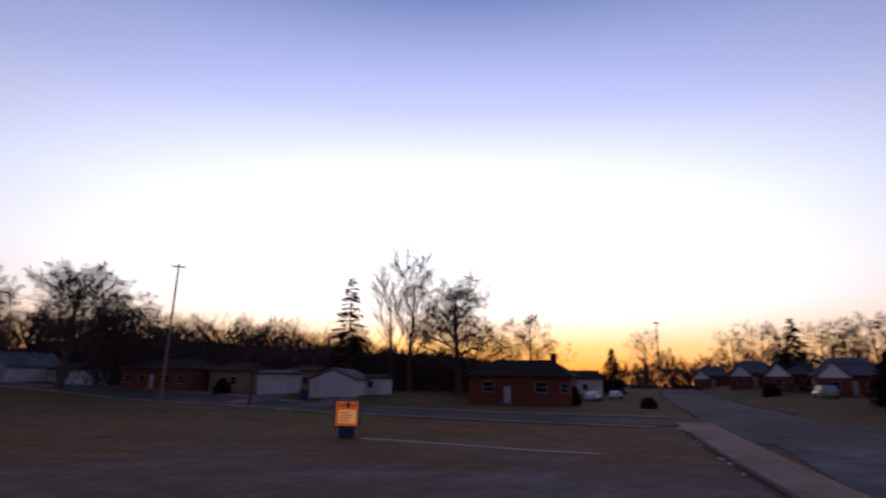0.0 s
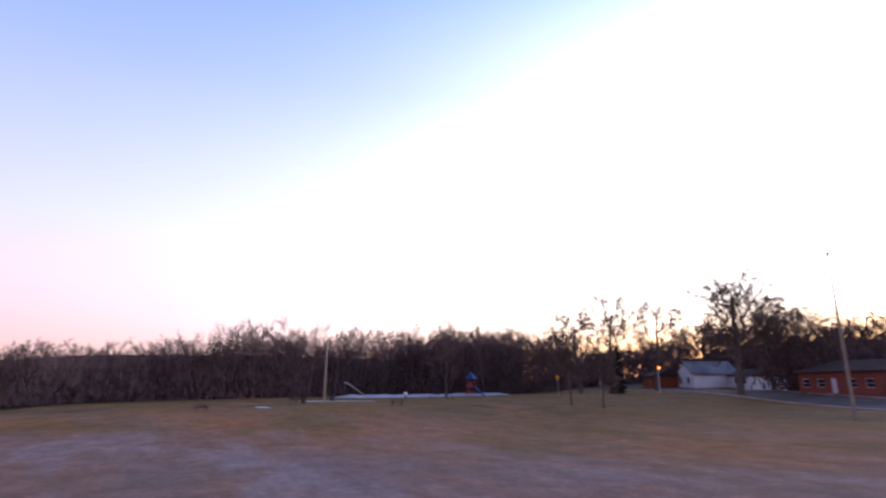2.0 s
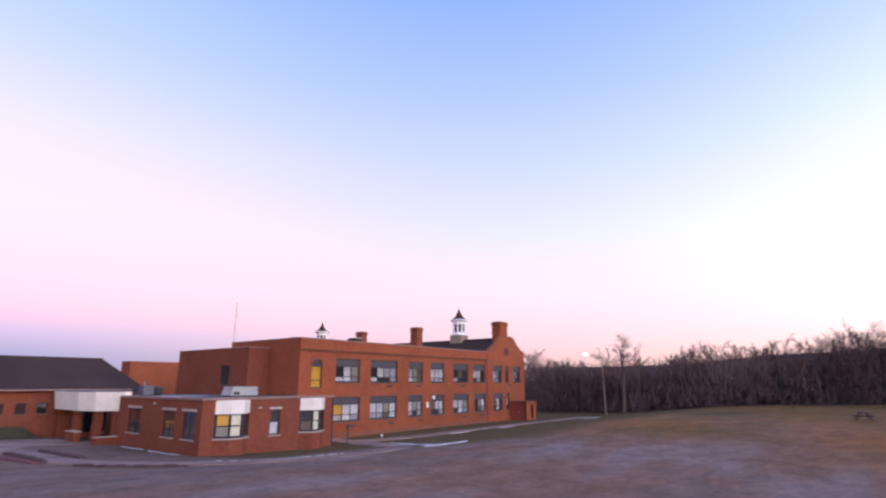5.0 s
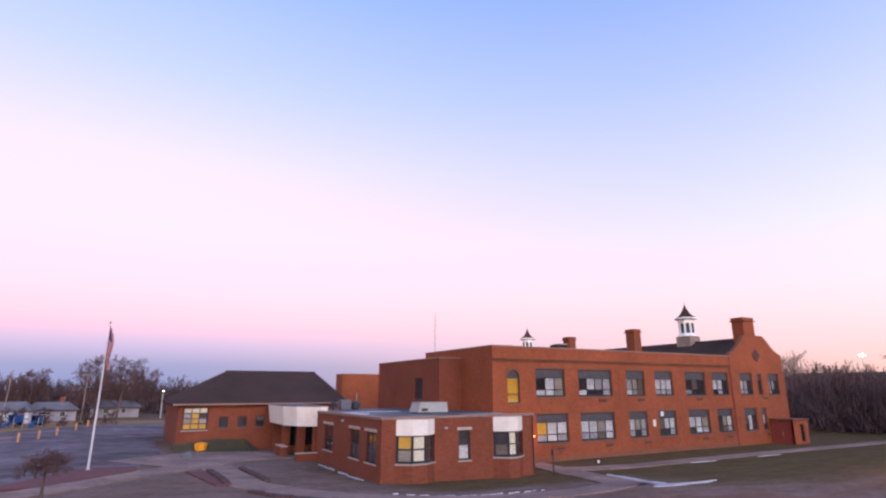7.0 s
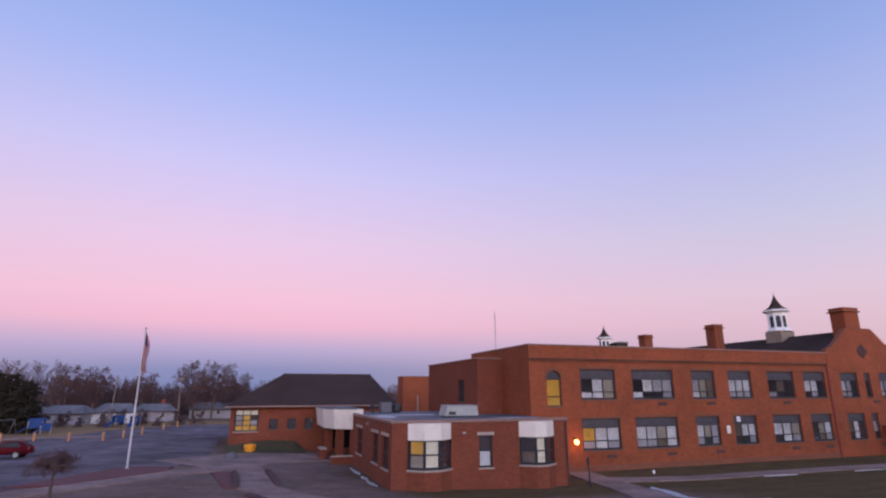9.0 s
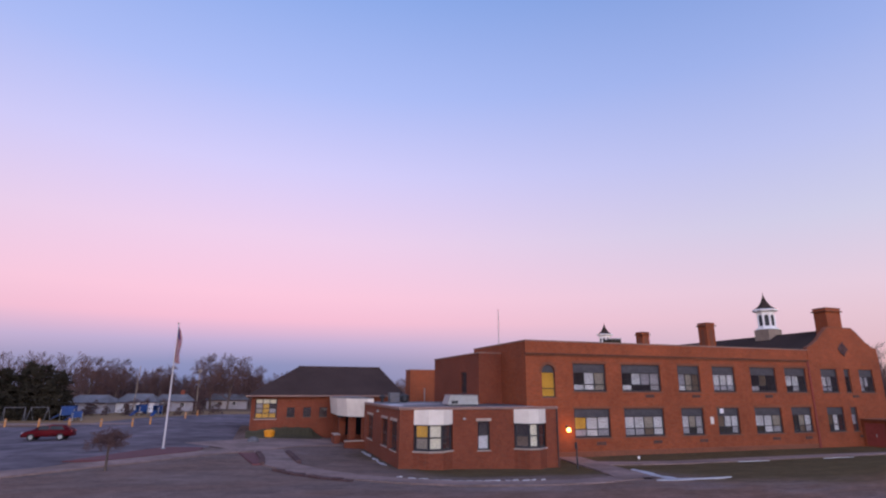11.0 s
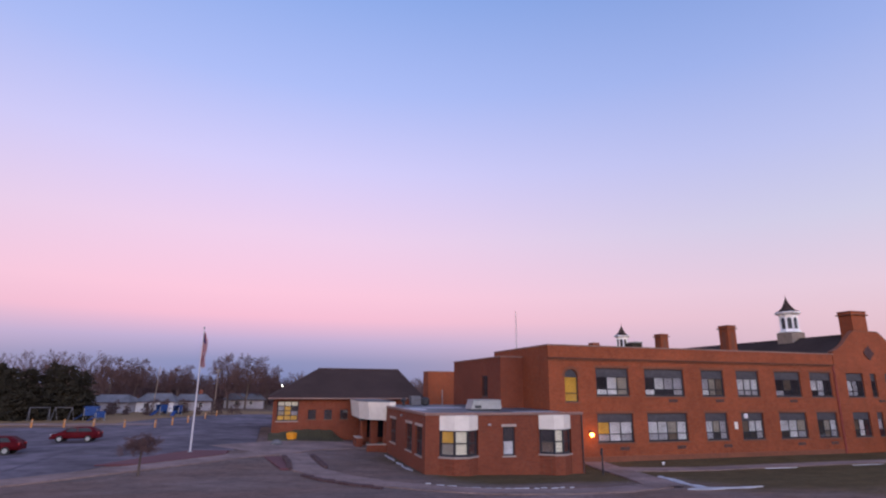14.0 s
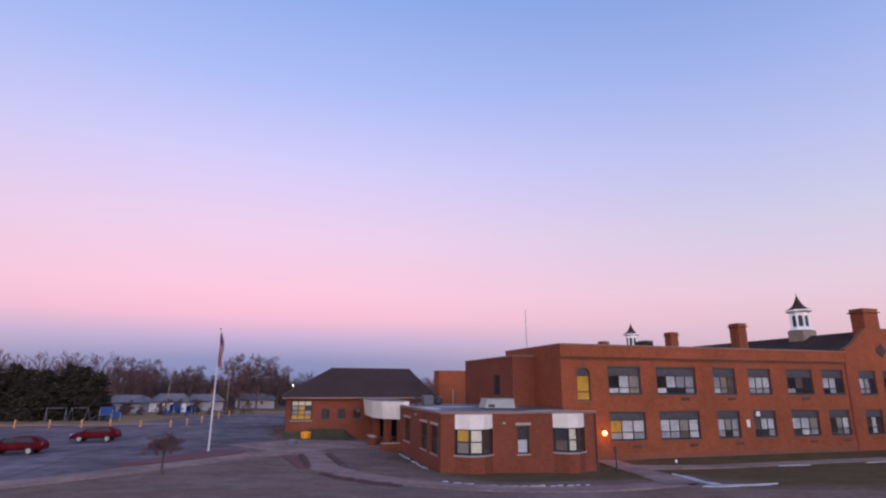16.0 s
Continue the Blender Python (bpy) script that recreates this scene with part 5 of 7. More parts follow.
def at(az, d):
    """A place at a bearing (degrees from y towards x) and distance from the origin."""
    return d * math.sin(radians(az)), d * math.cos(radians(az))


def from_field(az, d):
    """The same, from the middle of the field."""
    x, y = at(az, d)
    return x - 3.2, y + 5.2


# trees among the houses
bare_tree(*at(-33.6, 108), 22, 11, "broad bare tree with a thick trunk beside the street", spread=0.5, fork=0.24, counts=(15, 10, 8, 3), thick=0.03, up=0.3)
bare_tree(*at(-40.5, 128), 22, 12, "bare tree behind the white house", spread=0.55, fork=0.3, counts=(14, 9, 7, 3), fine=0.026)
bare_tree(*at(-44.5, 130), 23, 13, "tall thin bare tree near the edge of the wood", spread=0.45, fork=0.3, counts=(14, 9, 7, 3), fine=0.026)
bare_tree(*at(-47.5, 126), 20, 14, "bare tree near the edge of the wood", spread=0.5, fork=0.3, counts=(14, 9, 7, 3), fine=0.026)
bare_tree(*at(-31, 118), 20, 15, "bare tree behind the low brick house", spread=0.55, fork=0.3, counts=(14, 9, 7, 3), fine=0.026)
bare_tree(*at(-28.6, 114), 17.5, 10, "bare tree beside the low brick house", spread=0.58, fork=0.2, counts=(14, 9, 7, 3), fine=0.026)
bare_tree(*at(-2.4, 100), 28.5, 16, "tall slender bare tree with upright limbs", spread=0.36, fork=0.18, counts=(11, 8, 6, 2), thick=0.016, up=0.5)
bare_tree(*at(-4.6, 103), 24, 17, "slender bare tree with upright limbs", spread=0.34, fork=0.25, counts=(9, 7, 6), thick=0.014, up=0.5)
bare_tree(*at(2.6, 97), 23, 18, "round-headed bare oak behind the brick house", spread=0.68, fork=0.18, counts=(20, 11, 8, 3), thick=0.026, up=0.14, slim=0.56)
bare_tree(*at(10.2, 120), 18, 19, "spreading bare tree behind the brick house", spread=0.6, fork=0.25, counts=(12, 9, 7, 2), fine=0.026, thick=0.02)
bare_tree(*at(7.2, 132), 17, 20, "bare tree in the row behind the houses", spread=0.6, fork=0.3, counts=(11, 8, 7))
bare_tree(*at(21.0, 175), 18, 21, "bare tree against the sunset along the road", spread=0.55, fork=0.25, counts=(11, 9, 7))
bare_tree(*at(23.4, 150), 11, 22, "rounded bare shrub tree by the road", spread=0.6, fork=0.1, counts=(11, 9, 7))
for az, d, h, sd in ((29.0, 165, 15, 23), (31.0, 150, 16.5, 24), (32.6, 160, 15, 25), (35.6, 140, 15, 26), (37.4, 130, 14.5, 27), (39.5, 125, 15, 28), (42, 125, 14.5, 29)):
    bare_tree(*at(az, d), h, sd, "bare tree behind the row of houses", spread=0.62, fork=0.22, counts=(11, 9, 7), up=0.12, group="trees behind the row of houses")
spruce(*at(-8.84, 96), 20.2, 31, "tall sparse spruce standing behind the garages", width=0.215, bare=0.28, droop=0.2, gaps=0.12, shape=0.8, spray=1.3)
spruce(*at(18.0, 130), 10.0, 32, "small dark rounded conifer beside the drive", width=0.42, bare=0.05)
spruce(*at(33.6, 125), 14, 33, "broad dark conifer behind the houses", width=0.42, bare=0.1)
spruce(*at(-44.0, 120), 10, 34, "narrow dark conifer beside the white house", width=0.16, bare=0.05)
for az, d, h, sd in ((-20.6, 88, 2.2, 35), (21.2, 72, 1.3, 36), (40.2, 76, 6.0, 37), (41.4, 74, 5.0, 38), (13.9, 76, 2.6, 39), (31.5, 108, 2.2, 30)):
    spruce(*at(az, d), h, sd, "dark rounded evergreen shrub beside a house", width=0.6 if h < 3 else 0.4, bare=0.02, droop=0.1, shape=0.45, spray=1.0 if h < 3 else 1.5, group="evergreen shrubs by the houses")
# dark evergreens beside the car park
for i in range(11):
    x, y, h = 33 - 2.45 * i, -93 + 1.2 * math.sin(i * 2.1), 8.9 + 0.7 * math.sin(i * 1.7) - 0.06 * i
    spruce(x, y, h, 40 + i, "dense dark evergreen in a row beside the car park", width=0.40, bare=0.03, droop=0.1, shape=0.5, spray=1.6, group="evergreens beside the car park")
for i, (x, y, h) in enumerate(((17, -140, 12.6), (12, -143, 12.2), (-14.5, -128, 13.2), (-10.5, -132, 13.4), (-19, -138, 11), (3, -146, 11))):
    bare_tree(x, y, h, 60 + i, "pale bare tree beyond the car park", mat=TWIG_RED, spread=0.6, fork=0.25, counts=(13, 11, 10), group="trees beyond the car park")
bare_tree(-100, 56, 12, 70, "thin bare tree at the edge of the playground", spread=0.5, fork=0.25, counts=(10, 7, 6))
bare_tree(*at(-45.3, 82), 8.6, 71, "small dense bare tree beside the field", spread=0.55, fork=0.36, counts=(12, 9, 7, 2), fine=0.026)
bare_tree(*at(-48.3, 86), 8.8, 72, "small dense bare tree beside the field", spread=0.55, fork=0.36, counts=(12, 9, 7, 2), fine=0.026)
bare_tree(-112, -28, 15, 73, "pale bare tree standing above the wood", spread=0.5, fork=0.4, counts=(10, 8, 6), mat=TWIG_RED)
# weeping ornamental tree on the front lawn
weeping = bare_tree(-13.1, -31.3, 2.65, 74, "small dark red weeping tree on the front lawn", mat=TWIG_RED, sink=0.05, spread=0.97, fork=0.72, counts=(16, 10, 8), up=-0.35, thick=0.028, fine=0.012)
weeping.scale = (1.3, 1.3, 1.0)


# ---- houses across the street ----
def house(name, x, y, turn, w, d, wall_h, roof_h, wall, roof, label, windows=(), hip=0.0, gable_front=False, door=None, garage=None, chim=None, eave=0.45, gable_mat=None):
    """A house with its front (towards -y before turning) centred at x, y. windows: (u, z, w, h) on the front."""
    h = thing(name, x, y, ground_z(x, y) - 0.05, label, "house" if "garage" not in name else "garage", rz=turn)
    holes = [(u - a / 2 + w / 2, u + a / 2 + w / 2, z, z + b) for u, z, a, b in windows]
    if door is not None:
        holes.append((door - 0.5 + w / 2, door + 0.5 + w / 2, 0.3, 2.4))
    for g in (garage or ()):
        holes.append((g[0] - g[1] / 2 + w / 2, g[0] + g[1] / 2 + w / 2, 0.05, 2.25))
    flip = pose(w / 2, 0, 0, 0, 0, 180)
    holes = [(w - b, w - a, c, e) for a, b, c, e in holes]
    part("wall", facing(wall_bm(w, -0.8, wall_h, 0.25, holes), flip), wall, h)
    part("wall", box(-w / 2, -w / 2 + 0.25, 0.25, d - 0.25, -0.8, wall_h), wall, h)
    part("wall", box(w / 2 - 0.25, w / 2, 0.25, d - 0.25, -0.8, wall_h), wall, h)
    part("wall", box(-w / 2, w / 2, d - 0.25, d, -0.8, wall_h), wall, h)
    part("room_partition", box(-w / 2 + 0.25, w / 2 - 0.25, 2.5, 2.6, -0.8, wall_h), ROOM, h)
    part("ceiling", box(-w / 2 + 0.25, w / 2 - 0.25, 0.25, d - 0.25, wall_h - 0.1, wall_h - 0.02), ROOM, h)
    bm = bmesh.new()
    x0, x1, y0, y1 = -w / 2 - eave, w / 2 + eave, -eave, d + eave
    z0, z1 = wall_h - 0.05, wall_h + roof_h
    if gable_front:
        add_prism(bm, [(x0, z0), (0, z1), (x1, z0), (x1, z0 + 0.18), (0, z1 + 0.2), (x0, z0 + 0.18)], y0, y1)
        part("roof", bm, roof, h)
        for ya, yb in ((0, 0.25), (d - 0.25, d)):
            bm = bmesh.new()
            add_prism(bm, [(-w / 2, wall_h), (w / 2, wall_h), (0, z1 - 0.06)], ya, yb)
            part("gable", bm, gable_mat or wall, h)
    else:
        v = [bm.verts.new(p) for p in ((x0, y0, z0 + 0.15), (x1, y0, z0 + 0.15), (x1, y1, z0 + 0.15), (x0, y1, z0 + 0.15))]
        u = [bm.verts.new((q.co.x, q.co.y, z0)) for q in v]
        ra, rb = bm.verts.new((x0 + hip, d / 2, z1)), bm.verts.new((x1 - hip, d / 2, z1))
        bm.faces.new((v[0], v[1], rb, ra))
        bm.faces.new((v[1], v[2], rb))
        bm.faces.new((v[2], v[3], ra, rb))
        bm.faces.new((v[3], v[0], ra))
        bm.faces.new(u[::-1])
        for i in range(4):
            bm.faces.new((u[i], u[(i + 1) % 4], v[(i + 1) % 4], v[i]))
        part("roof", bm, roof, h)
        part("gutter", box(x0, x1, y0 - 0.1, y0, z0 + 0.02, z0 + 0.14, 0.01), STONE, h, "dark gutter")
    for u, z, a, b in windows:
        bm = facing(wall_bm(a, 0, b, 0.08, [(0.07, a - 0.07, 0.07, b / 2 - 0.03), (0.07, a - 0.07, b / 2 + 0.03, b - 0.07)]), pose(u + a / 2, 0.06, z, 0, 0, 180))
        win = part("window", bm, POLE_PAINT, h, "pale framed window")
        pn = part("pane", box(u - a / 2 + 0.07, u + a / 2 - 0.07, 0.09, 0.1, z + 0.07, z + b - 0.07), CAR_GLASS, win)
    if door is not None:
        dr = part("door", box(door - 0.46, door + 0.46, 0.1, 0.15, 0.3, 2.38), POLE_PAINT, h, "pale front door")
        part("handle", box(door + 0.34, door + 0.4, 0.05, 0.1, 1.25, 1.35), DARK, dr)
        part("door_step", box(door - 0.8, door + 0.8, -1.0, 0, -0.6, 0.28), CONCRETE, h, "concrete step")
    for gx, gw in (garage or ()):
        gd = part("garage_door", box(gx - gw / 2 + 0.03, gx + gw / 2 - 0.03, 0.1, 0.16, 0.05, 2.22), SIDING, h, "white sectional garage door")
        for k in range(1, 4):
            part("door_groove", box(gx - gw / 2 + 0.06, gx + gw / 2 - 0.06, 0.085, 0.1, 0.05 + k * 0.54, 0.08 + k * 0.54), BLIND_GREY, gd)
    if chim is not None:
        ch = part("chimney", box(chim - 0.4, chim + 0.4, d * 0.55, d * 0.55 + 0.7, wall_h + 0.3, z1 + 0.8), BRICK_DARK, h, "brick chimney")
        part("cap", box(chim - 0.46, chim + 0.46, d * 0.55 - 0.06, d * 0.55 + 0.76, z1 + 0.8, z1 + 0.92), LIME, ch)
    return h


T = -20
house("brick_house", *at(8.7, 74), T, 13.4, 9, 3.7, 2.3, BRICK_DARK, SLATE, "dark red brick ranch house with a low hipped roof", ((-4.1, 1.6, 1.7, 1.4), (3.0, 1.6, 1.7, 1.4), (6.0, 1.6, 1.1, 1.2)), hip=3.2,
      door=-1.5, chim=4.0)
house("double_garage", *at(-10.3, 76), T + 6, 6.4, 7, 2.45, 1.3, SIDING, SHINGLE_PALE, "white double garage with a gabled front", gable_front=True, garage=((0, 4.6),), eave=0.3)
house("lean_to_garage", *at(-6.8, 79.5), T + 6, 4.2, 5, 2.4, 0.5, SIDING, SLATE, "white lean-to beside the double garage", ((0.5, 1.0, 0.9, 0.9),), hip=0.3)
house("flat_garage", *at(-16.1, 83), T + 4, 4.7, 4, 2.95, 0.5, SIDING, SHINGLE_PALE, "white single garage with a shallow roof", garage=((0.3, 3.6),), hip=0.2)
house("tan_house", *at(-13.4, 91), T, 6.0, 8, 3.3, 1.0, BRICK_TAN, SLATE, "tan brick house between the garages", ((0.8, 1.3, 1.2, 1.2),), hip=1.0)
house("low_brick_house", *at(-26.6, 100), T, 13.6, 9, 3.3, 1.7, BRICK_DARK, SLATE, "long low dark red brick house", ((-5.4, 1.1, 1.3, 1.2), (-2.6, 1.1, 1.3, 1.2), (2.6, 1.1, 1.5, 1.2), (5.4, 1.1, 1.3, 1.2)), hip=3.0, door=-0.4)
house("tan_low_house", *at(-20.4, 95), T, 6.4, 8, 3.2, 1.4, BRICK_TAN, SLATE, "low tan brick house under a dark roof", ((1.4, 1.1, 1.4, 1.2),), hip=1.6)
house("white_house", *at(-38.1, 142), T - 8, 9.0, 10, 2.9, 2.9, SIDING, SHINGLE_PALE, "white house with a steep gabled front", ((-2.2, 0.9, 1.1, 1.5), (1.8, 0.9, 1.1, 1.5)), gable_front=True)
house("white_side_house", *at(-34.0, 139), T - 6, 13.5, 8, 2.6, 1.5, SIDING, SLATE, "white house extension with a low roof", ((-3.5, 0.9, 1.2, 1.4), (0.5, 0.9, 1.2, 1.4), (3.8, 0.9, 1.2, 1.4)), hip=0.3)
house("orange_brick_house", *at(-41.3, 146), T - 8, 7, 8, 2.8, 1.8, BRICK, SLATE, "small orange brick house lit by a street lamp", ((1.6, 1.0, 1.2, 1.3),), hip=0.4)
house("far_white_house", *at(-13.97, 122), T, 4.6, 8, 4.6, 2.2, SIDING, SLATE, "white gabled house behind the garages", ((0, 4.2, 0.8, 0.9),), gable_front=True)
house("blue_grey_house", *at(14.6, 118), T, 9, 9, 3.3, 1.8, SIDING, SLATE, "pale house beyond the brick house", ((-1.5, 1.0, 1.1, 1.2), (1.5, 1.0, 1.1, 1.2)), hip=1.0)
# the row along the road
for i, (az, d, lab) in enumerate(((26.8, 170, "small brick house with a pale gable far along the road"), (30.2, 140, "brick house with a white gable along the road"),
                                  (33.2, 122, "brick house with a white gabled front along the road"), (37.3, 104, "brick house with a white gabled front beside the van"))):
    x, y = at(az, d)
    c, sn = math.cos(radians(-32)), math.sin(radians(-32))
    house("row_house", x, y, -32, 9.0, 9, 3.1, 2.9, BRICK_DARK, SHINGLE_PALE, lab, ((-2.4, 1.0, 1.5, 1.3), (2.6, 1.0, 1.3, 1.2)), hip=2.6, door=0.4)
    u, v = -2.2, -2.4
    house("gabled_porch", x + u * c - v * sn, y + u * sn + v * c, -32, 4.2, 2.3, 2.8, 2.3, BRICK_DARK, SHINGLE_PALE, "white gabled front porch of a brick house", ((0, 1.0, 1.4, 1.3),), gable_front=True, gable_mat=WHITE_PAINT, eave=0.25)

# pale low houses beyond the car park
for i, (x, y, w, wall, lab) in enumerate(((10.0, -113, 7.5, WALL_DIM, "dull low house with a frosted roof beyond the car park"), (2.2, -117, 7.0, SIDING, "pale low house with a frosted roof beyond the car park"),
                                          (-4.2, -122, 7.5, WALL_DIM, "dull low house with a frosted roof beyond the field"), (21, -122, 9, WALL_DIM, "low house with a frosted roof behind the evergreens"),
                                          (-14, -134, 9, WALL_DIM, "low dull house with a frosted roof beyond the field"))):
    house("far_low_house", x, y, 180 + 8 * (i % 3 - 1), w, 7, 2.0, 1.5 + 0.2 * (i % 2), wall, SHINGLE_PALE, lab, ((1.6, 0.9, 0.9, 0.9), (-1.6, 0.9, 1.1, 0.9)), hip=1.6, chim=1.5 if i == 2 else None)
for k in range(14):
    x, y = 12.5 - 2.0 * k + math.sin(k * 2.2), -106.5 - 1.6 * math.sin(k * 1.7)
    bare_tree(x, y, 2.5 + 0.8 * math.sin(k * 2.9), 120 + k, "low dark tangled shrub before the far houses", mat=BRUSH, sink=0.2, group="shrubs before the far houses", spread=0.8, fork=0.05, counts=(10, 7, 5), thick=0.02)


# ---- streets, walks and paving ----
def street(f, e):
    """A place in the street grid: f along the road, e across it."""
    return 0.342 * f + 0.94 * e, 0.94 * f - 0.342 * e


BEND = ((80, -190), (70, -120), (65, -76), (61, -52), (55.2, -30), (53.2, -10), (53, 20), (53, 60), (53, 120))
drape("cross_street", [street(f, e) for f, e in BEND], 5.2, ROAD, "grey-brown asphalt residential street", "road", 0.05)
drape("main_road", [street(f, 10.2) for f in (46, 80, 140, 260)], 9.4, ROAD_PINK, "worn asphalt road running towards the sunset", "road", 0.07)
drape("road_lane", [street(f, e) for f, e in ((2, 9.4), (27, 7.1), (32, 6.6), (40, 5.8), (46, 5.1), (53, 4.6))], 2.9, LANE, "worn pale pinkish lane beside the lawn", "road", 0.085)
drape("side_lot", [street(22.3, 8.4), street(22.3, 44)], 39, ASPHALT, "dark asphalt lot beside the road", "road", 0.06)
drape("lot_edge", [street(46.2, 5.6), street(46.2, 60)], 9.0, ROAD_PINK, "worn paler asphalt apron between the lot and the street", "road", 0.045)
drape("pavement", [street(f - 3.9, e) for f, e in BEND[1:6]] + [street(48.9, 1.5)], 1.1, CONCRETE, "narrow concrete walk along the street", "pavement", 0.1)
drape("pavement", [street(f + 4.0, e) for f, e in BEND[1:6]] + [street(57.4, 3)], 1.1, CONCRETE, "narrow concrete walk before the houses", "pavement", 0.1)
drape("kerb", [street(f, e) for f, e in ((2, 7.8), (26.8, 5.55), (37.5, 4.3), (46, 3.55))], 0.3, STONE, "worn dark kerb of the lane", "kerb", 0.17)
drape("kerb", [street(f, 15.3) for f in (66, 100, 160)], 0.3, STONE, "worn dark kerb of the road", "kerb", 0.17)
drape("kerb", [street(f, 5.3) for f in (59, 100, 160)], 0.3, STONE, "worn dark kerb of the road", "kerb", 0.17)
drape("sign_walk", [(-4.9, 39.9), (0.5, 37.5), (5.3, 35.0), (9.9, 33.2)], 0.42, PALE_STONE, "thin pale strip across the lawn by the sign", "path", 0.05)
for i, (e, f) in enumerate(((-36.5, 63), (-48, 64))):
    drape("driveway", [street(f - 5, e), street(f + 3.5, e)], 4.2, CONCRETE, "short concrete driveway to a garage", "driveway", 0.09)
# car park and school walks
drape("car_park", [(60, -63), (-19.5, -63)], 24, ASPHALT, "worn blue-grey asphalt car park", "car park", 0.05)
drape("car_park_lane", [(60, -48), (-16.0, -48)], 7, ASPHALT, "worn asphalt lane of the car park", "car park", 0.058)
drape("car_park_lane", [(60, -38.5), (-4.5, -38.5)], 13, ASPHALT, "worn asphalt lane before the front lawn", "car park", 0.066)
bed("car_park_end", [(3, -74.4), (0.4, -83.5), (-3.2, -95), (-10.5, -103), (-20, -108), (-29, -101), (-24, -86), (-21, -74.4)], ASPHALT, "worn asphalt end of the car park beyond the bollards", "car park", 0.062)
bed("car_park_corner", [(6, -25), (-3.4, -28.6), (-8.6, -33.4), (-11.7, -40.4), (-14.4, -45.2), (-17.8, -45.6), (-18.4, -51.5), (6, -51.5)], ASPHALT, "worn asphalt corner of the car park beside the walk", "car park", 0.04)
drape("field", [(40, -100), (-60, -100)], 40, FIELD, "dry tan grass field beyond the car park", "field", 0.03)
drape("entrance_walk", [(8, -20), (-2.5, -26.6), (-6.6, -29.6), (-9.4, -32.0), (-12.4, -34.9), (-15.0, -37.6), (-18.3, -41.2), (-21.5, -44.0), (-25.5, -48.5), (-31, -50)], 2.7, CONCRETE, "worn concrete walk to the school entrance", "path", 0.085)
drape("entrance_forecourt", [(-17.5, -46.5), (-24, -51.5), (-30, -53.5)], 7.0, CONCRETE, "concrete forecourt before the entrance", "path", 0.065)
drape("curved_walk", [(-22.9, -43.5), (-23.3, -38.5), (-23.7, -33.4), (-25.4, -29.6), (-27.5, -26.9), (-30.2, -24.4), (-33.4, -22.4), (-37.5, -21.5), (-41.5, -21.6), (-45.0, -22.6)], 2.5, CONCRETE, "curved concrete walk round the front wing", "path", 0.07)
drape("side_walk", [(-48.3, -33.0), (-51.5, -31.7), (-56, -30.6), (-64, -30.4), (-74, -30.0), (-84, -29.7), (-92, -29.4), (-98.5, -29.8)], 2.2, CONCRETE, "straight concrete walk along the school", "path", 0.08)
drape("lamp_walk", [(-49.3, -37.3), (-48.6, -33.5), (-47.8, -29.0), (-46.6, -25.2), (-45.0, -21.8)], 2.3, CONCRETE, "concrete walk to the side door", "path", 0.092)


def grass_bank():
    """A short grassy bank that falls from the hall's wall to the forecourt."""
    verts, faces = [], []
    n = 24
    for k in range(n + 1):
        x = -29.2 + 8.6 * k / n
        g = ground_z(x, -56)
        h = 1.05 * smooth(k, 0, 5) * (1 - 0.5 * smooth(k, n - 12, n)) + 0.05 * math.sin(k * 1.7)
        verts += [(x, -57.98, g - 0.3), (x, -57.98, g + h), (x, -57.3, g + h * 0.86), (x, -56.2, g + h * 0.36), (x, -55.0 + 0.15 * math.sin(k * 2.3), g + 0.07), (x, -54.9, g - 0.3)]
    for k in range(n):
        o = k * 6
        faces += [(o + q, o + 6 + q, o + 7 + q, o + 1 + q) for q in range(5)]
    ob = link_mesh("grass_bank", mesh_from("grass_bank", verts, faces, GRASS))
    tagged(ob, "dull green grass bank at the foot of the hall", "grass", kind="structure")


grass_bank()
bed("mulch_bed", [(-9.2, -36.3), (-12.2, -36.6), (-14.7, -38.9), (-17.4, -41.9), (-17.5, -44.5), (-14.2, -44.8), (-11.6, -40.6)], MULCH, "dark red mulch bed round the flagpole", "flower bed", 0.12)
bed("mulch_bed", [(-20.6, -40.6), (-21.9, -40.6), (-22.2, -37), (-22.3, -33.2), (-21.8, -33.4), (-21.2, -37)], MULCH, "dark red mulch strip beside the curved walk", "flower bed", 0.1)
drape("far_walk", [(34, -82.6), (14, -82.2), (2, -80.6), (-5, -79.4)], 3.2, CONCRETE, "pale concrete walk beyond the bollards", "path", 0.09)
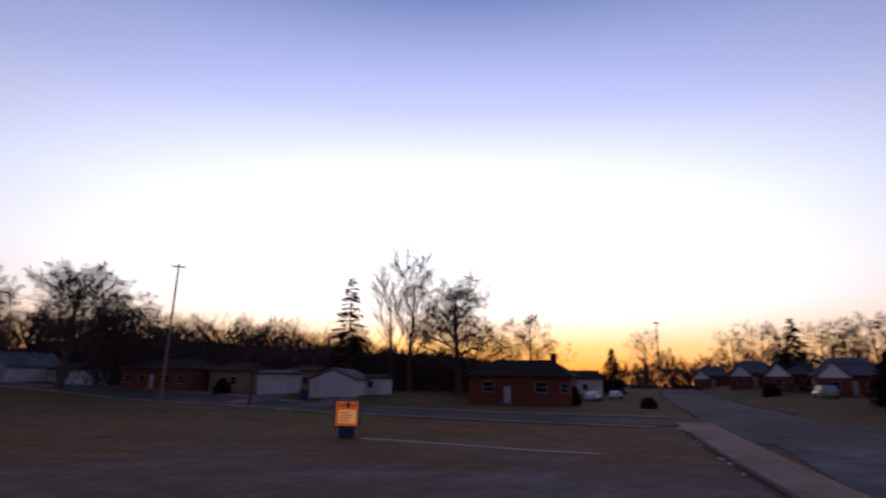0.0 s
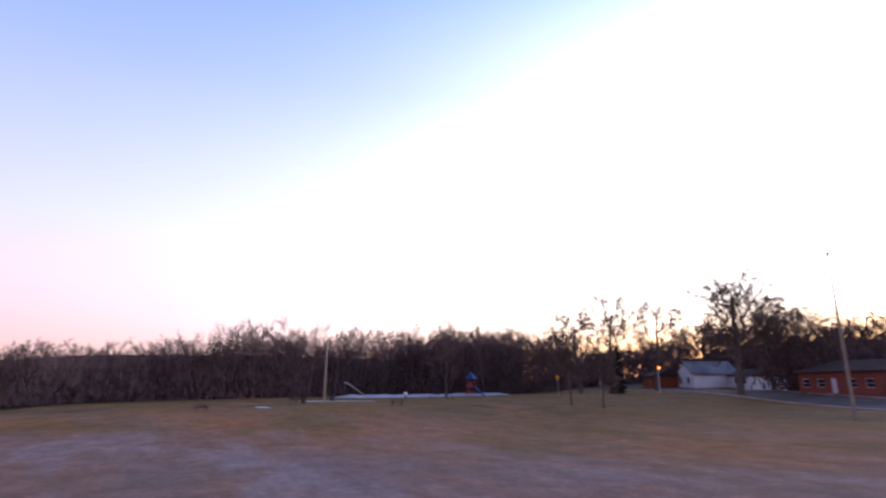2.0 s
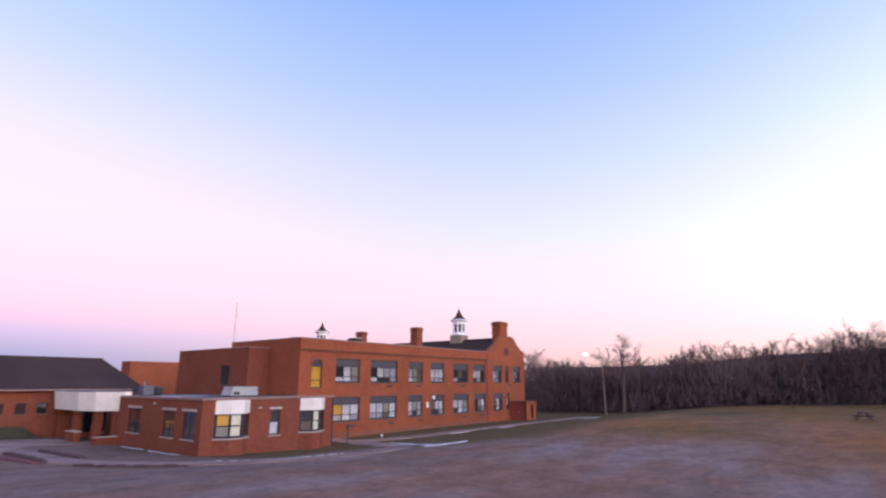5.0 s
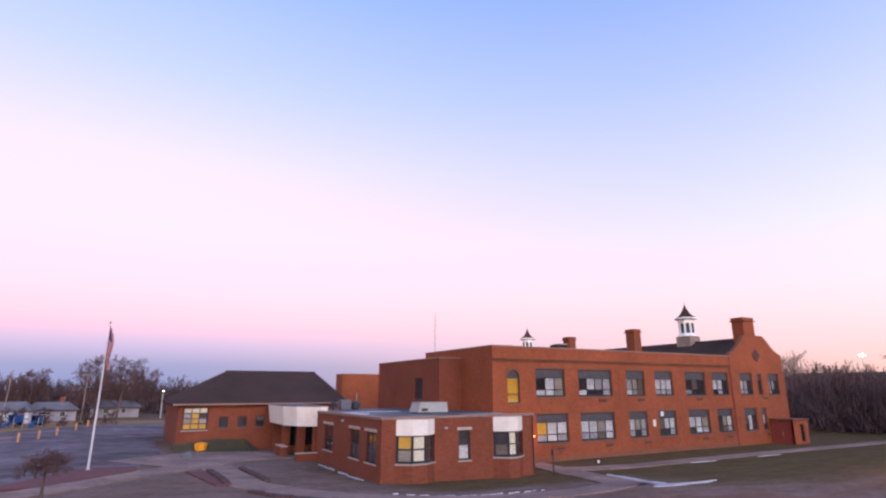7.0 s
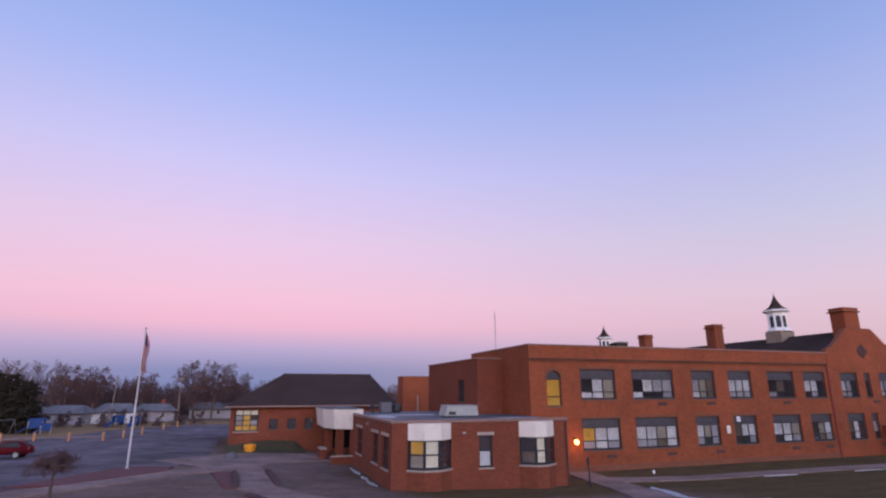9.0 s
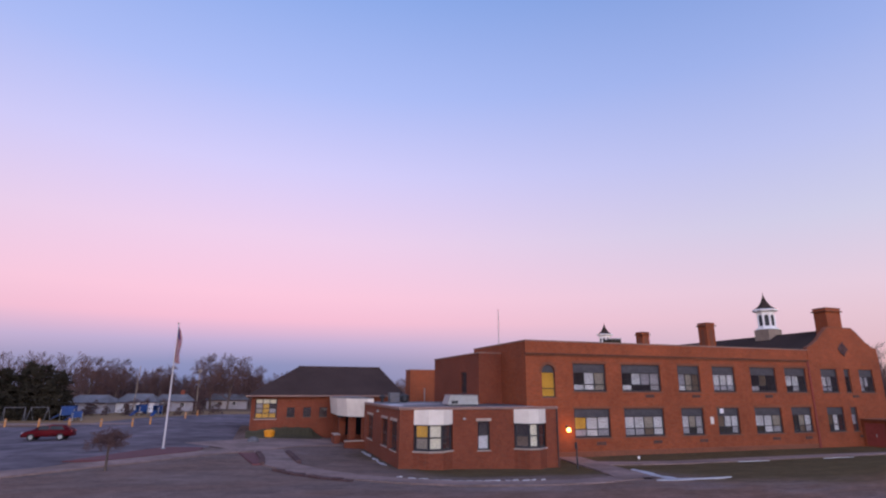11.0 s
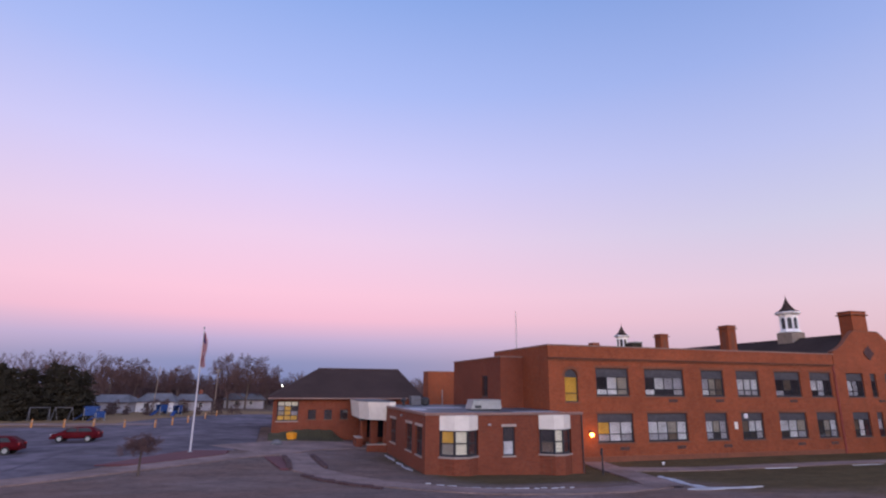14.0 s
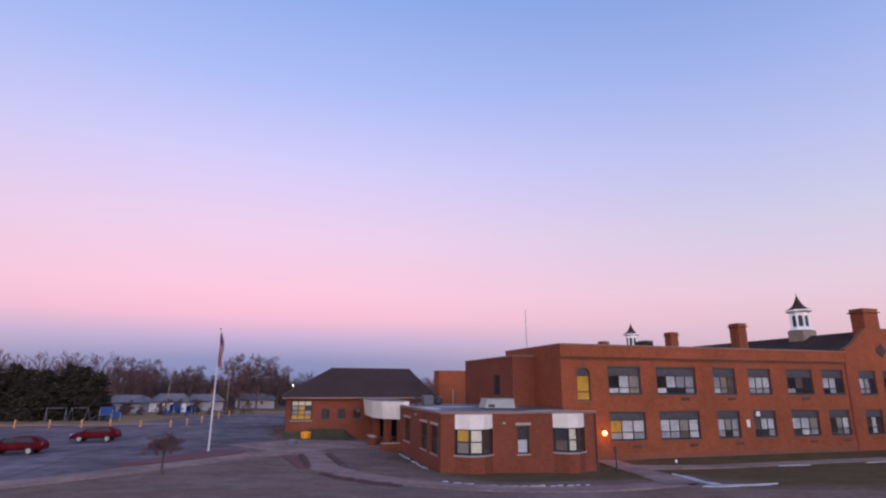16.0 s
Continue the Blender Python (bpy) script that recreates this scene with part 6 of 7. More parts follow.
for i, (x, y, rx, ry, turn) in enumerate(((-48.6, -25.8, 2.2, 0.26, 1.2), (-47.3, -22.3, 1.8, 0.34, 1.25), (-46.9, -19.9, 1.5, 0.5, 2.7), (-49.0, -19.4, 0.9, 0.22, 2.9), (-25.5, -49.6, 1.9, 0.3, 0.2), (-23.6, -52.4, 2.6, 0.3, 0.2), (-76, 16, 2.0, 0.35, 0.3), (-92, -25.5, 2.4, 0.4, 0.0),
                                          (-92, 30, 5, 1.0, 1.3), *[(*street(31 + 2.3 * k + 0.6 * math.sin(k * 2.1), 4.7 - 0.075 * 2.3 * k + 0.12 * math.sin(k * 3)), 0.22 + 0.3 * (k * 5 % 7) / 7, 0.09 + 0.05 * (k % 3), 1.25) for k in range(9)],
                                          (*street(49.2, 0.2), 0.9, 0.14, -0.35), (*street(49.8, -18), 0.8, 0.12, -0.35), (-31.3, -34.6, 0.16, 1.1, 0), (-31.35, -37.6, 0.14, 1.0, 0), (-31.3, -41.2, 0.18, 1.4, 0),
                                          *[(-30.8 - 0.62 * k, -26.6 + 2.9 * (1 - (1 - min(1, k / 7)) ** 2) + 0.12 * math.sin(k * 2.7), 0.14 + 0.1 * (k * 5 % 7) / 7, 0.06, -0.35 + 0.04 * k) for k in range(15)],
                                          (-62, -28.9, 1.3, 0.14, -0.1), (-71, -28.0, 1.1, 0.1, -0.1))):
    patch("snow_patch", x, y, rx, ry, SNOW, "thin patch of old snow and ice on the ground", "snow", 0.06, seed=20 + i, kind="stuff", turn=turn, rough=0.5)


def snow_bank():
    """Packed snow on the low rise between the playground and the wood."""
    verts, faces = [], []
    n = 40
    for k in range(n + 1):
        y = 37 + 45 * k / n
        h = 0.62 * smooth(k, 0, 4) * (1 - smooth(k, n - 4, n)) * (1 + 0.14 * math.sin(k * 1.9) + 0.1 * math.sin(k * 0.73))
        for u, f in ((0.0, 0.0), (0.5, 0.35), (1.6, 0.8), (3.4, 1.0), (5.0, 0.9), (6.5, 0.0)):
            x = -112.0 - u - 0.3 * math.sin(k * 1.3)
            verts.append((x, y, ground_z(x, y) - 0.05 + h * f))
    for k in range(n):
        faces += [(k * 6 + q, k * 6 + 6 + q, k * 6 + 7 + q, k * 6 + 1 + q) for q in range(5)]
    tagged(link_mesh("snow_bank", mesh_from("snow_bank", verts, faces, SNOW_WHITE)), "packed old snow on a low rise behind the playground", "snow", kind="stuff")


snow_bank()


# ---- things on the school grounds ----
def low_wall(pts, h, label):
    for (ax, ay), (bx, by) in zip(pts, pts[1:]):
        l = math.hypot(bx - ax, by - ay)
        w = thing("low_stone_wall", ax, ay, min(ground_z(ax, ay), ground_z(bx, by)), label, "wall", rz=math.degrees(math.atan2(by - ay, bx - ax)), kind="structure")
        n = max(2, int(l / 0.55))
        for k in range(n):
            part("stone", box(l * k / n, l * (k + 1) / n - 0.02, -0.2, 0.2, -0.2, h + 0.03 * math.sin(k * 2.3), 0.03), STONE, w)


low_wall([(-22.1, -40.4), (-22.4, -36.6), (-22.4, -33.2)], 0.26, "low dark stone edging wall beside the walk")
low_wall([(-24.5, -41.2), (-24.8, -37.5), (-25.0, -34.2)], 0.26, "low dark stone edging wall beside the walk")
low_wall([(-23.2, -30.2), (-24.2, -28.0), (-25.9, -25.7), (-27.4, -24.2)], 0.16, "low dark stone edging beside the curved walk")

fp = thing("flagpole", -14.45, -43.6, ground_z(-14.45, -43.6), "white metal flagpole with a limp striped flag", "flagpole")
part("base_collar", loft([octagon(0.22, 0.0), octagon(0.22, 0.12), octagon(0.1, 0.2)]), METAL, fp)
part("pole", tube((0, 0, 0), (0, 0, 10.55), 0.085, 0.04, 10), POLE_PAINT, fp)
bm = bmesh.new()
bmesh.ops.create_uvsphere(bm, u_segments=10, v_segments=8, radius=0.09)
part("finial", facing(bm, pose(0, 0, 10.62)), METAL, fp, "ball finial")


def limp_flag(parent):
    """Cloth hanging in deep folds beside the pole; stripes run down the drop, blue field at the hoist."""
    def fold(s, t):
        drop = 10.35 - 3.1 * t
        wide = 0.05 + 0.36 * min(1, 0.35 + t * 1.3) * s
        return Vector((-wide + 0.10 * math.sin(t * 7 + s * 3) * s, 0.16 * math.sin(s * 16 + t * 2.5) * (0.3 + t), drop - 0.22 * s + 0.08 * math.sin(s * 9)))

    n, rows = 13, 16
    for k in range(n):
        bm = bmesh.new()
        grid = [[bm.verts.new(fold((k + u / 2) / n, t / rows)) for u in range(3)] for t in range(rows + 1)]
        back = [[bm.verts.new(v.co + Vector((0, -0.012, 0))) for v in row] for row in grid]
        for t in range(rows):
            for u in range(2):
                bm.faces.new((grid[t][u], grid[t][u + 1], grid[t + 1][u + 1], grid[t + 1][u]))
                bm.faces.new((back[t][u], back[t + 1][u], back[t + 1][u + 1], back[t][u + 1]))
        for t in range(rows):
            for u in (0, 2):
                bm.faces.new((grid[t][u], grid[t + 1][u], back[t + 1][u], back[t][u]))
        part("flag_stripe", bm, FLAG_WHITE if k % 2 else FLAG_RED, parent, "", True)
    bm = bmesh.new()
    pts = [[bm.verts.new(fold(u / 8 * 0.62, 0.02 + t / 8 * 0.3) + Vector((0, 0.02, 0))) for u in range(9)] for t in range(9)]
    for t in range(8):
        for u in range(8):
            bm.faces.new((pts[t][u], pts[t][u + 1], pts[t + 1][u + 1], pts[t + 1][u]))
    part("flag_canton", bm, FLAG_BLUE, parent, "dark blue corner of the flag", True)


limp_flag(fp)

x, y = at(-13.0, 75.5)
wb = thing("wheeled_bin", x, y, ground_z(x, y) + 0.08, "blue wheeled bin beside the double garage", "bin", rz=-14)
part("body", loft([[(-0.28, -0.3, 0.08), (0.28, -0.3, 0.08), (0.28, 0.3, 0.08), (-0.28, 0.3, 0.08)], [(-0.36, -0.4, 1.2), (0.36, -0.4, 1.2), (0.36, 0.4, 1.2), (-0.36, 0.4, 1.2)]]), BLUE, wb)
part("lid", box(-0.4, 0.4, -0.45, 0.42, 1.2, 1.3, 0.03), BLUE, wb)
for k in (-0.3, 0.3):
    part("wheel", tube((k - 0.04, 0.34, 0.12), (k + 0.04, 0.34, 0.12), 0.12, n=10), TYRE, wb)
yb = thing("yellow_bin", -23.1, -55.8, ground_z(-23.1, -55.8) + 0.02, "bright yellow bin before the hall", "bin")
part("body", loft([octagon(0.5, 0.0), octagon(0.6, 0.55), octagon(0.6, 0.66)]), YELLOW, yb)
part("lid", loft([octagon(0.64, 0.66), octagon(0.62, 0.74), octagon(0.3, 0.84)]), YELLOW, yb)
rk = thing("boulder", -21.5, -50.5, ground_z(-21.5, -50.5), "pale rounded boulder beside the forecourt", "boulder")
bm = bmesh.new()
bmesh.ops.create_icosphere(bm, subdivisions=2, radius=0.5)
for v in bm.verts:
    v.co = Vector((v.co.x * 1.2, v.co.y * 0.8, max(-0.1, v.co.z * 0.8 + 0.15))) * (1 + 0.18 * noise.noise(v.co * 2.2))
part("stone", bm, SHINGLE_PALE, rk)


def bollard(x, y):
    b = thing("bollard", x, y, ground_z(x, y), "faded orange painted steel bollard beside the car park", "bollard", "bollards along the car park")
    part("post", tube((0, 0, 0), (0, 0, 0.98), 0.12, n=10), YELLOW_FADED, b)
    part("cap", loft([octagon(0.125, 0.98), octagon(0.11, 1.03), octagon(0.04, 1.06)]), YELLOW_FADED, b)
    part("reflective_band", tube((0, 0, 0.72), (0, 0, 0.82), 0.124, n=10), BLIND_TAN, b)


for x, y in ((13.0, -76.8), (8.9, -76.3), (5.0, -75.6), (1.6, -75.6), (-2.4, -74.0), (-6.2, -73.2), (-7.6, -77.2), (-8.9, -82.2), (17, -77.5), (-10.2, -92), (-11.2, -100)):
    bollard(x, y)

sp = thing("sign_post", -46.0, -30.3, ground_z(-46.0, -30.3), "short dark sign post beside the walk", "post")
part("post", tube((0, 0, 0), (0, 0, 2.0), 0.06, n=8), DARK, sp)
part("plate", box(-0.13, 0.13, -0.08, -0.06, 1.45, 1.9, 0.01), FRAME, sp)


def car(x, y, turn, paint, label, van=False):
    c = thing("parked_car", x, y, ground_z(x, y) + 0.06, label, "car", rz=turn)
    L, W = (4.8, 1.86) if van else (4.15, 1.72)
    H = 1.7 if van else 1.45
    h = L / 2
    if van:
        side = [(-h, 0.35), (-h, 0.95), (-h + 0.12, 1.15), (-h + 0.35, H), (0.7, H), (1.35, 1.05), (h - 0.15, 0.85), (h, 0.6), (h, 0.3)]
    else:
        side = [(-h, 0.38), (-h, 0.82), (-h + 0.25, 0.95), (-h + 0.75, H - 0.04), (-0.1, H), (0.55, H - 0.1), (1.15, 0.95), (h - 0.2, 0.78), (h, 0.58), (h, 0.3)]
    bm = bmesh.new()
    rings = []
    for yy, k in ((-W / 2 + 0.1, 0.93), (-W / 2, 1.0), (W / 2, 1.0), (W / 2 - 0.1, 0.93)):
        rings.append([bm.verts.new((px * (1 if z < 1 else 0.985), yy * (1 if z < 1 else 0.84), z if abs(yy) < W / 2 else min(z, z if z < 1.0 else z - 0.05))) for px, z in side])
    rings = [rings[1], rings[2]]
    n = len(side)
    for i in range(n):
        bm.faces.new((rings[0][i], rings[0][(i + 1) % n], rings[1][(i + 1) % n], rings[1][i]))
    bm.faces.new(rings[0][::-1])
    bm.faces.new(rings[1])
    for v in [v for v in bm.verts if not v.link_faces]:
        bm.verts.remove(v)
    bmesh.ops.bevel(bm, geom=list(bm.edges), offset=0.06, segments=2, affect="EDGES")
    body = part("body", bm, paint, c, "", True)
    gz0, gz1 = 0.98, H - 0.12
    top = (W / 2) * 0.84
    glass = [(-h + 0.55, gz0), (-h + 0.85, gz1), (0.4, gz1), (0.95, gz0)] if not van else [(-h + 0.45, gz0 + 0.08), (-h + 0.6, gz1), (0.6, gz1), (1.1, gz0 + 0.08)]
    for sgn in (-1, 1):
        bm = bmesh.new()
        lo, hi = W / 2 * 0.99, W / 2 * 0.865
        outer = [bm.verts.new((gx, sgn * ((lo if k in (0, 3) else hi) + 0.012), gz)) for k, (gx, gz) in enumerate(glass)]
        inner = [bm.verts.new((v.co.x, v.co.y - sgn * 0.12, v.co.z)) for v in outer]
        bm.faces.new(outer)
        bm.faces.new(inner[::-1])
        for k in range(4):
            bm.faces.new((outer[k], inner[k], inner[(k + 1) % 4], outer[(k + 1) % 4]))
        sw = part("side_window", bm, CAR_GLASS, body)
        bm = bmesh.new()
        q = [bm.verts.new((px, sgn * (yy + 0.022), zz)) for px, yy, zz in ((-0.26, lo, gz0), (-0.18, lo, gz0), (-0.18, hi, gz1), (-0.26, hi, gz1))]
        r = [bm.verts.new((v.co.x, v.co.y - sgn * 0.03, v.co.z)) for v in q]
        bm.faces.new(q)
        bm.faces.new(r[::-1])
        for k in range(4):
            bm.faces.new((q[k], r[k], r[(k + 1) % 4], q[(k + 1) % 4]))
        part("window_pillar", bm, paint, sw)
    a, b = (side[4], side[6]) if not van else (side[4], side[5])
    a = side[5] if not van else side[4]
    bm = bmesh.new()
    p0, p1 = Vector((a[0], 0, a[1])), Vector((b[0], 0, b[1]))
    dv = (p1 - p0).normalized()
    nv = Vector((-dv.z, 0, dv.x)) * 0.02
    q0, q1 = p0 + dv * 0.1, p1 - dv * 0.08
    add_prism(bm, [(q0.x - nv.x * 2, q0.z - nv.z * 2 + 0.03), (q0.x + nv.x, q0.z + nv.z + 0.03), (q1.x + nv.x, q1.z + nv.z + 0.03), (q1.x - nv.x * 2, q1.z - nv.z * 2 + 0.03)], -top * 0.9, top * 0.9)
    part("windscreen", bm, CAR_GLASS, body)
    for px in (-h + 0.85, h - 0.85):
        for sgn in (-1, 1):
            w = part("wheel", tube((px, sgn * (W / 2 - 0.18), 0.31), (px, sgn * (W / 2 + 0.02), 0.31), 0.32, n=18), TYRE, c, "black tyre")
            part("rim", tube((px, sgn * (W / 2), 0.31), (px, sgn * (W / 2 + 0.03), 0.31), 0.19, n=12), METAL, w, "pale metal rim")
    for sgn in (-1, 1):
        part("headlight", box(h - 0.12, h + 0.02, sgn * 0.52 - 0.17, sgn * 0.52 + 0.17, 0.62, 0.76, 0.02), HEADLIGHT, c)
        part("tail_light", box(-h - 0.02, -h + 0.1, sgn * 0.66 - 0.12, sgn * 0.66 + 0.12, 0.72, 0.9, 0.02), TAIL, c)
    part("bumper", box(h - 0.1, h + 0.05, -W / 2 + 0.12, W / 2 - 0.12, 0.32, 0.5, 0.03), paint, c)
    part("bumper", box(-h - 0.05, -h + 0.1, -W / 2 + 0.12, W / 2 - 0.12, 0.35, 0.55, 0.03), paint, c)
    for sgn in (-1, 1):
        part("door_mirror", box(0.72, 0.9, sgn * (W / 2 - 0.04), sgn * (W / 2 + 0.12), 0.96, 1.08, 0.02), paint, body)
    return c


car(-2.5, -55.2, 0, CAR_RED, "dark red parked hatchback in the car park")
car(0.5, -45.3, 0, CAR_RED, "dark red parked car near the walk")
car(*at(35.4, 92), 70, CAR_SILVER, "silver van parked before the row houses", True)
car(*at(16.0, 93), 60, CAR_WHITE, "white parked car beside the brick house")
car(*at(16.3, 100), 65, CAR_SILVER, "silver parked car beside the brick house")
car(*at(18.2, 104), 62, CAR_WHITE, "pale parked car along the drive")


def pole(x, y, h, label, arm=0.0, r=0.14, lean=0.0, transformer=False, arm_turn=20.0, mat=POLE_WOOD):
    p = thing("utility_pole", x, y, ground_z(x, y) - 0.2, label, "utility pole")
    part("pole", tube((0, 0, 0), (lean, 0, h), r, r * 0.62, 9), mat, p)
    if arm:
        am = part("crossarm", facing(box(-arm / 2, arm / 2, -0.06, 0.06, -0.07, 0.07), pose(lean, 0, h - 0.35, 0, 0, arm_turn)), POLE_WOOD, p)
        for k in (-0.45, -0.2, 0.2, 0.45):
            part("insulator", facing(tube((arm * k, 0, 0.07), (arm * k, 0, 0.24), 0.05, 0.03, 6), pose(lean, 0, h - 0.35, 0, 0, arm_turn)), METAL, am)
    if transformer:
        part("transformer", tube((0.3, 0, h - 2.4), (0.3, 0, h - 1.4), 0.24, n=10), METAL, p)
    return p


pole(*at(-25.76, 69), 16.6, "tall weathered utility pole with a crossarm beside the street", 1.5, 0.17)
pole(*at(-18.0, 73), 5.2, "thick dark wooden post beside the street", 0, 0.2, mat=BARK)
pole(*at(22.41, 105), 13.9, "weathered utility pole along the road", 1.8, 0.14)
pole(-84.1, 26.35, 9.7, "weathered wooden pole at the edge of the playground", 0, 0.2)
pole(-105, -28.6, 9.2, "thin weathered pole before the wood", 0, 0.1, 0.3)
pole(*at(-45.6, 108), 12, "weathered utility pole beside the wood", 0, 0.16)
pole(2.0, -114, 9.2, "weathered utility pole beyond the car park", 0, 0.1, -0.4)
pole(-9.2, -116, 8.8, "pale utility pole beyond the field", 0.9, 0.1)


def flood_light(x, y, h, n, label, power_mat=LAMP_COOL, size=0.45, gap=1.15):
    """A mast with a crossbar of n lamps, the middle one the brightest."""
    p = thing("floodlight", x, y, ground_z(x, y), label, "floodlight")
    part("mast", tube((0, 0, 0), (0, 0, h), 0.16, 0.1, 8), METAL, p)
    half = max(0.3, (n - 1) / 2 * gap + 0.3)
    part("crossbar", box(-half, half, -0.05, 0.05, h, h + 0.1), METAL, p)
    for k in range(n):
        u = (k - (n - 1) / 2) * gap
        bm = bmesh.new()
        bmesh.ops.create_uvsphere(bm, u_segments=12, v_segments=8, radius=size * (1.0 if k == n // 2 else 0.45))
        hd = part("lamp_head", box(u - 0.25, u + 0.25, -0.35, -0.1, h + 0.1, h + 0.55, 0.04), DARK, p)
        part("lamp_glass", facing(bm, pose(u, 0.2, h + 0.35)), power_mat, hd, "glowing lamp")


flood_light(-300, -118, 20.8, 3, "bright floodlights on a mast beyond the wood", size=0.55, gap=2.6)
flood_light(-22.6, -130, 5.3, 1, "single white lamp on a mast beyond the field", size=0.1)
flood_light(*at(-40.3, 118), 4.4, 1, "orange street lamp beside the brick house", LAMP_ORANGE, 0.2)
# stands for a vehicle's light on the road; mast and crossbar are added
flood_light(*at(22.6, 128), 1.6, 1, "amber vehicle light far along the road", LAMP_ORANGE, 0.28)

an = thing("roof_antenna", -56.9, -70, -1.2, "thin lattice antenna mast behind the school", "antenna")
for k in range(3):
    a = k * 2 * math.pi / 3
    part("mast_leg", tube((0.2 * math.cos(a), 0.2 * math.sin(a), 0), (0.05 * math.cos(a), 0.05 * math.sin(a), 18.3), 0.035, 0.02, 5), METAL, an)
for k in range(8):
    part("rung", tube((-0.16, 0, 10 + k), (0.16, 0, 10.5 + k), 0.02, n=5), METAL, an)


# ---- lit school sign on the lawn ----
def build_sign():
    x, y = -6.1, 40.6
    s = thing("school_sign", x, y, ground_z(x, y) - 0.3, "lit amber message sign on a navy base", "sign", rz=-8)
    part("base", box(-0.55, 0.55, -0.25, 0.25, -0.2, 1.15, 0.03), NAVY, s, "navy blue base")
    part("plinth", box(-0.8, 0.8, -0.4, 0.4, -0.25, 0.12, 0.03), CONCRETE, s)
    c = part("cabinet", box(-0.95, 0.85, -0.22, 0.22, 1.05, 2.85, 0.04), NAVY, s, "navy sign cabinet")
    f = part("sign_face", box(-0.82, 0.8, -0.25, -0.22, 1.12, 2.78, 0.01), SIGN_AMBER, s, "glowing amber face")
    part("message_panel", box(-0.62, 0.66, -0.27, -0.25, 1.3, 2.2, 0.01), SIGN_PALE, f, "glowing cream panel")
    part("heading_bar", box(-0.7, 0.7, -0.27, -0.25, 2.42, 2.62), SIGN_RED, f, "red heading bar")
    part("emblem", box(-0.05, 0.2, -0.28, -0.25, 2.34, 2.7), NAVY, f, "small dark emblem")
    for k in range(4):
        part("text_bar", box(-0.5, 0.2 + 0.1 * (k % 3), -0.285, -0.27, 1.42 + 0.19 * k, 1.5 + 0.19 * k), SIGN_RED, f, "line of unreadable red lettering")


build_sign()


# ---- playground and picnic tables ----
def picnic_table(x, y, turn, label):
    t = thing("picnic_table", x, y, ground_z(x, y), label, "picnic table", "picnic tables", rz=turn)
    for k in range(4):
        part("top_plank", box(-0.95, 0.95, -0.38 + 0.19 * k, -0.21 + 0.19 * k, 0.72, 0.77, 0.01), STONE, t)
    for sgn in (-1, 1):
        part("bench_plank", box(-0.95, 0.95, sgn * 0.68 - 0.13, sgn * 0.68 + 0.13, 0.42, 0.47, 0.01), STONE, t)
        for e in (-0.65, 0.65):
            part("leg", tube((e, sgn * 0.2, 0.72), (e, sgn * 0.62, 0), 0.05, n=6), STONE, t)
    for e in (-0.65, 0.65):
        part("cross_beam", box(e - 0.04, e + 0.04, -0.72, 0.72, 0.36, 0.42), STONE, t)


picnic_table(*from_field(-87.3, 72), 10, "dark weathered picnic table on the field")
picnic_table(*from_field(-67.9, 76), 70, "dark weathered picnic table before the playground")
picnic_table(*from_field(-78.0, 92), 40, "dark weathered picnic table near the pole")
for az, d in ((-74.4, 92), (-77.4, 84)):
    x, y = from_field(az, d)
    b = thing("litter_bin", x, y, ground_z(x, y), "dark round litter bin on the field", "bin")
    part("drum", loft([octagon(0.3, 0), octagon(0.36, 0.9)]), DARK, b)
    part("rim", loft([octagon(0.38, 0.9), octagon(0.38, 0.98)]), FRAME, b)


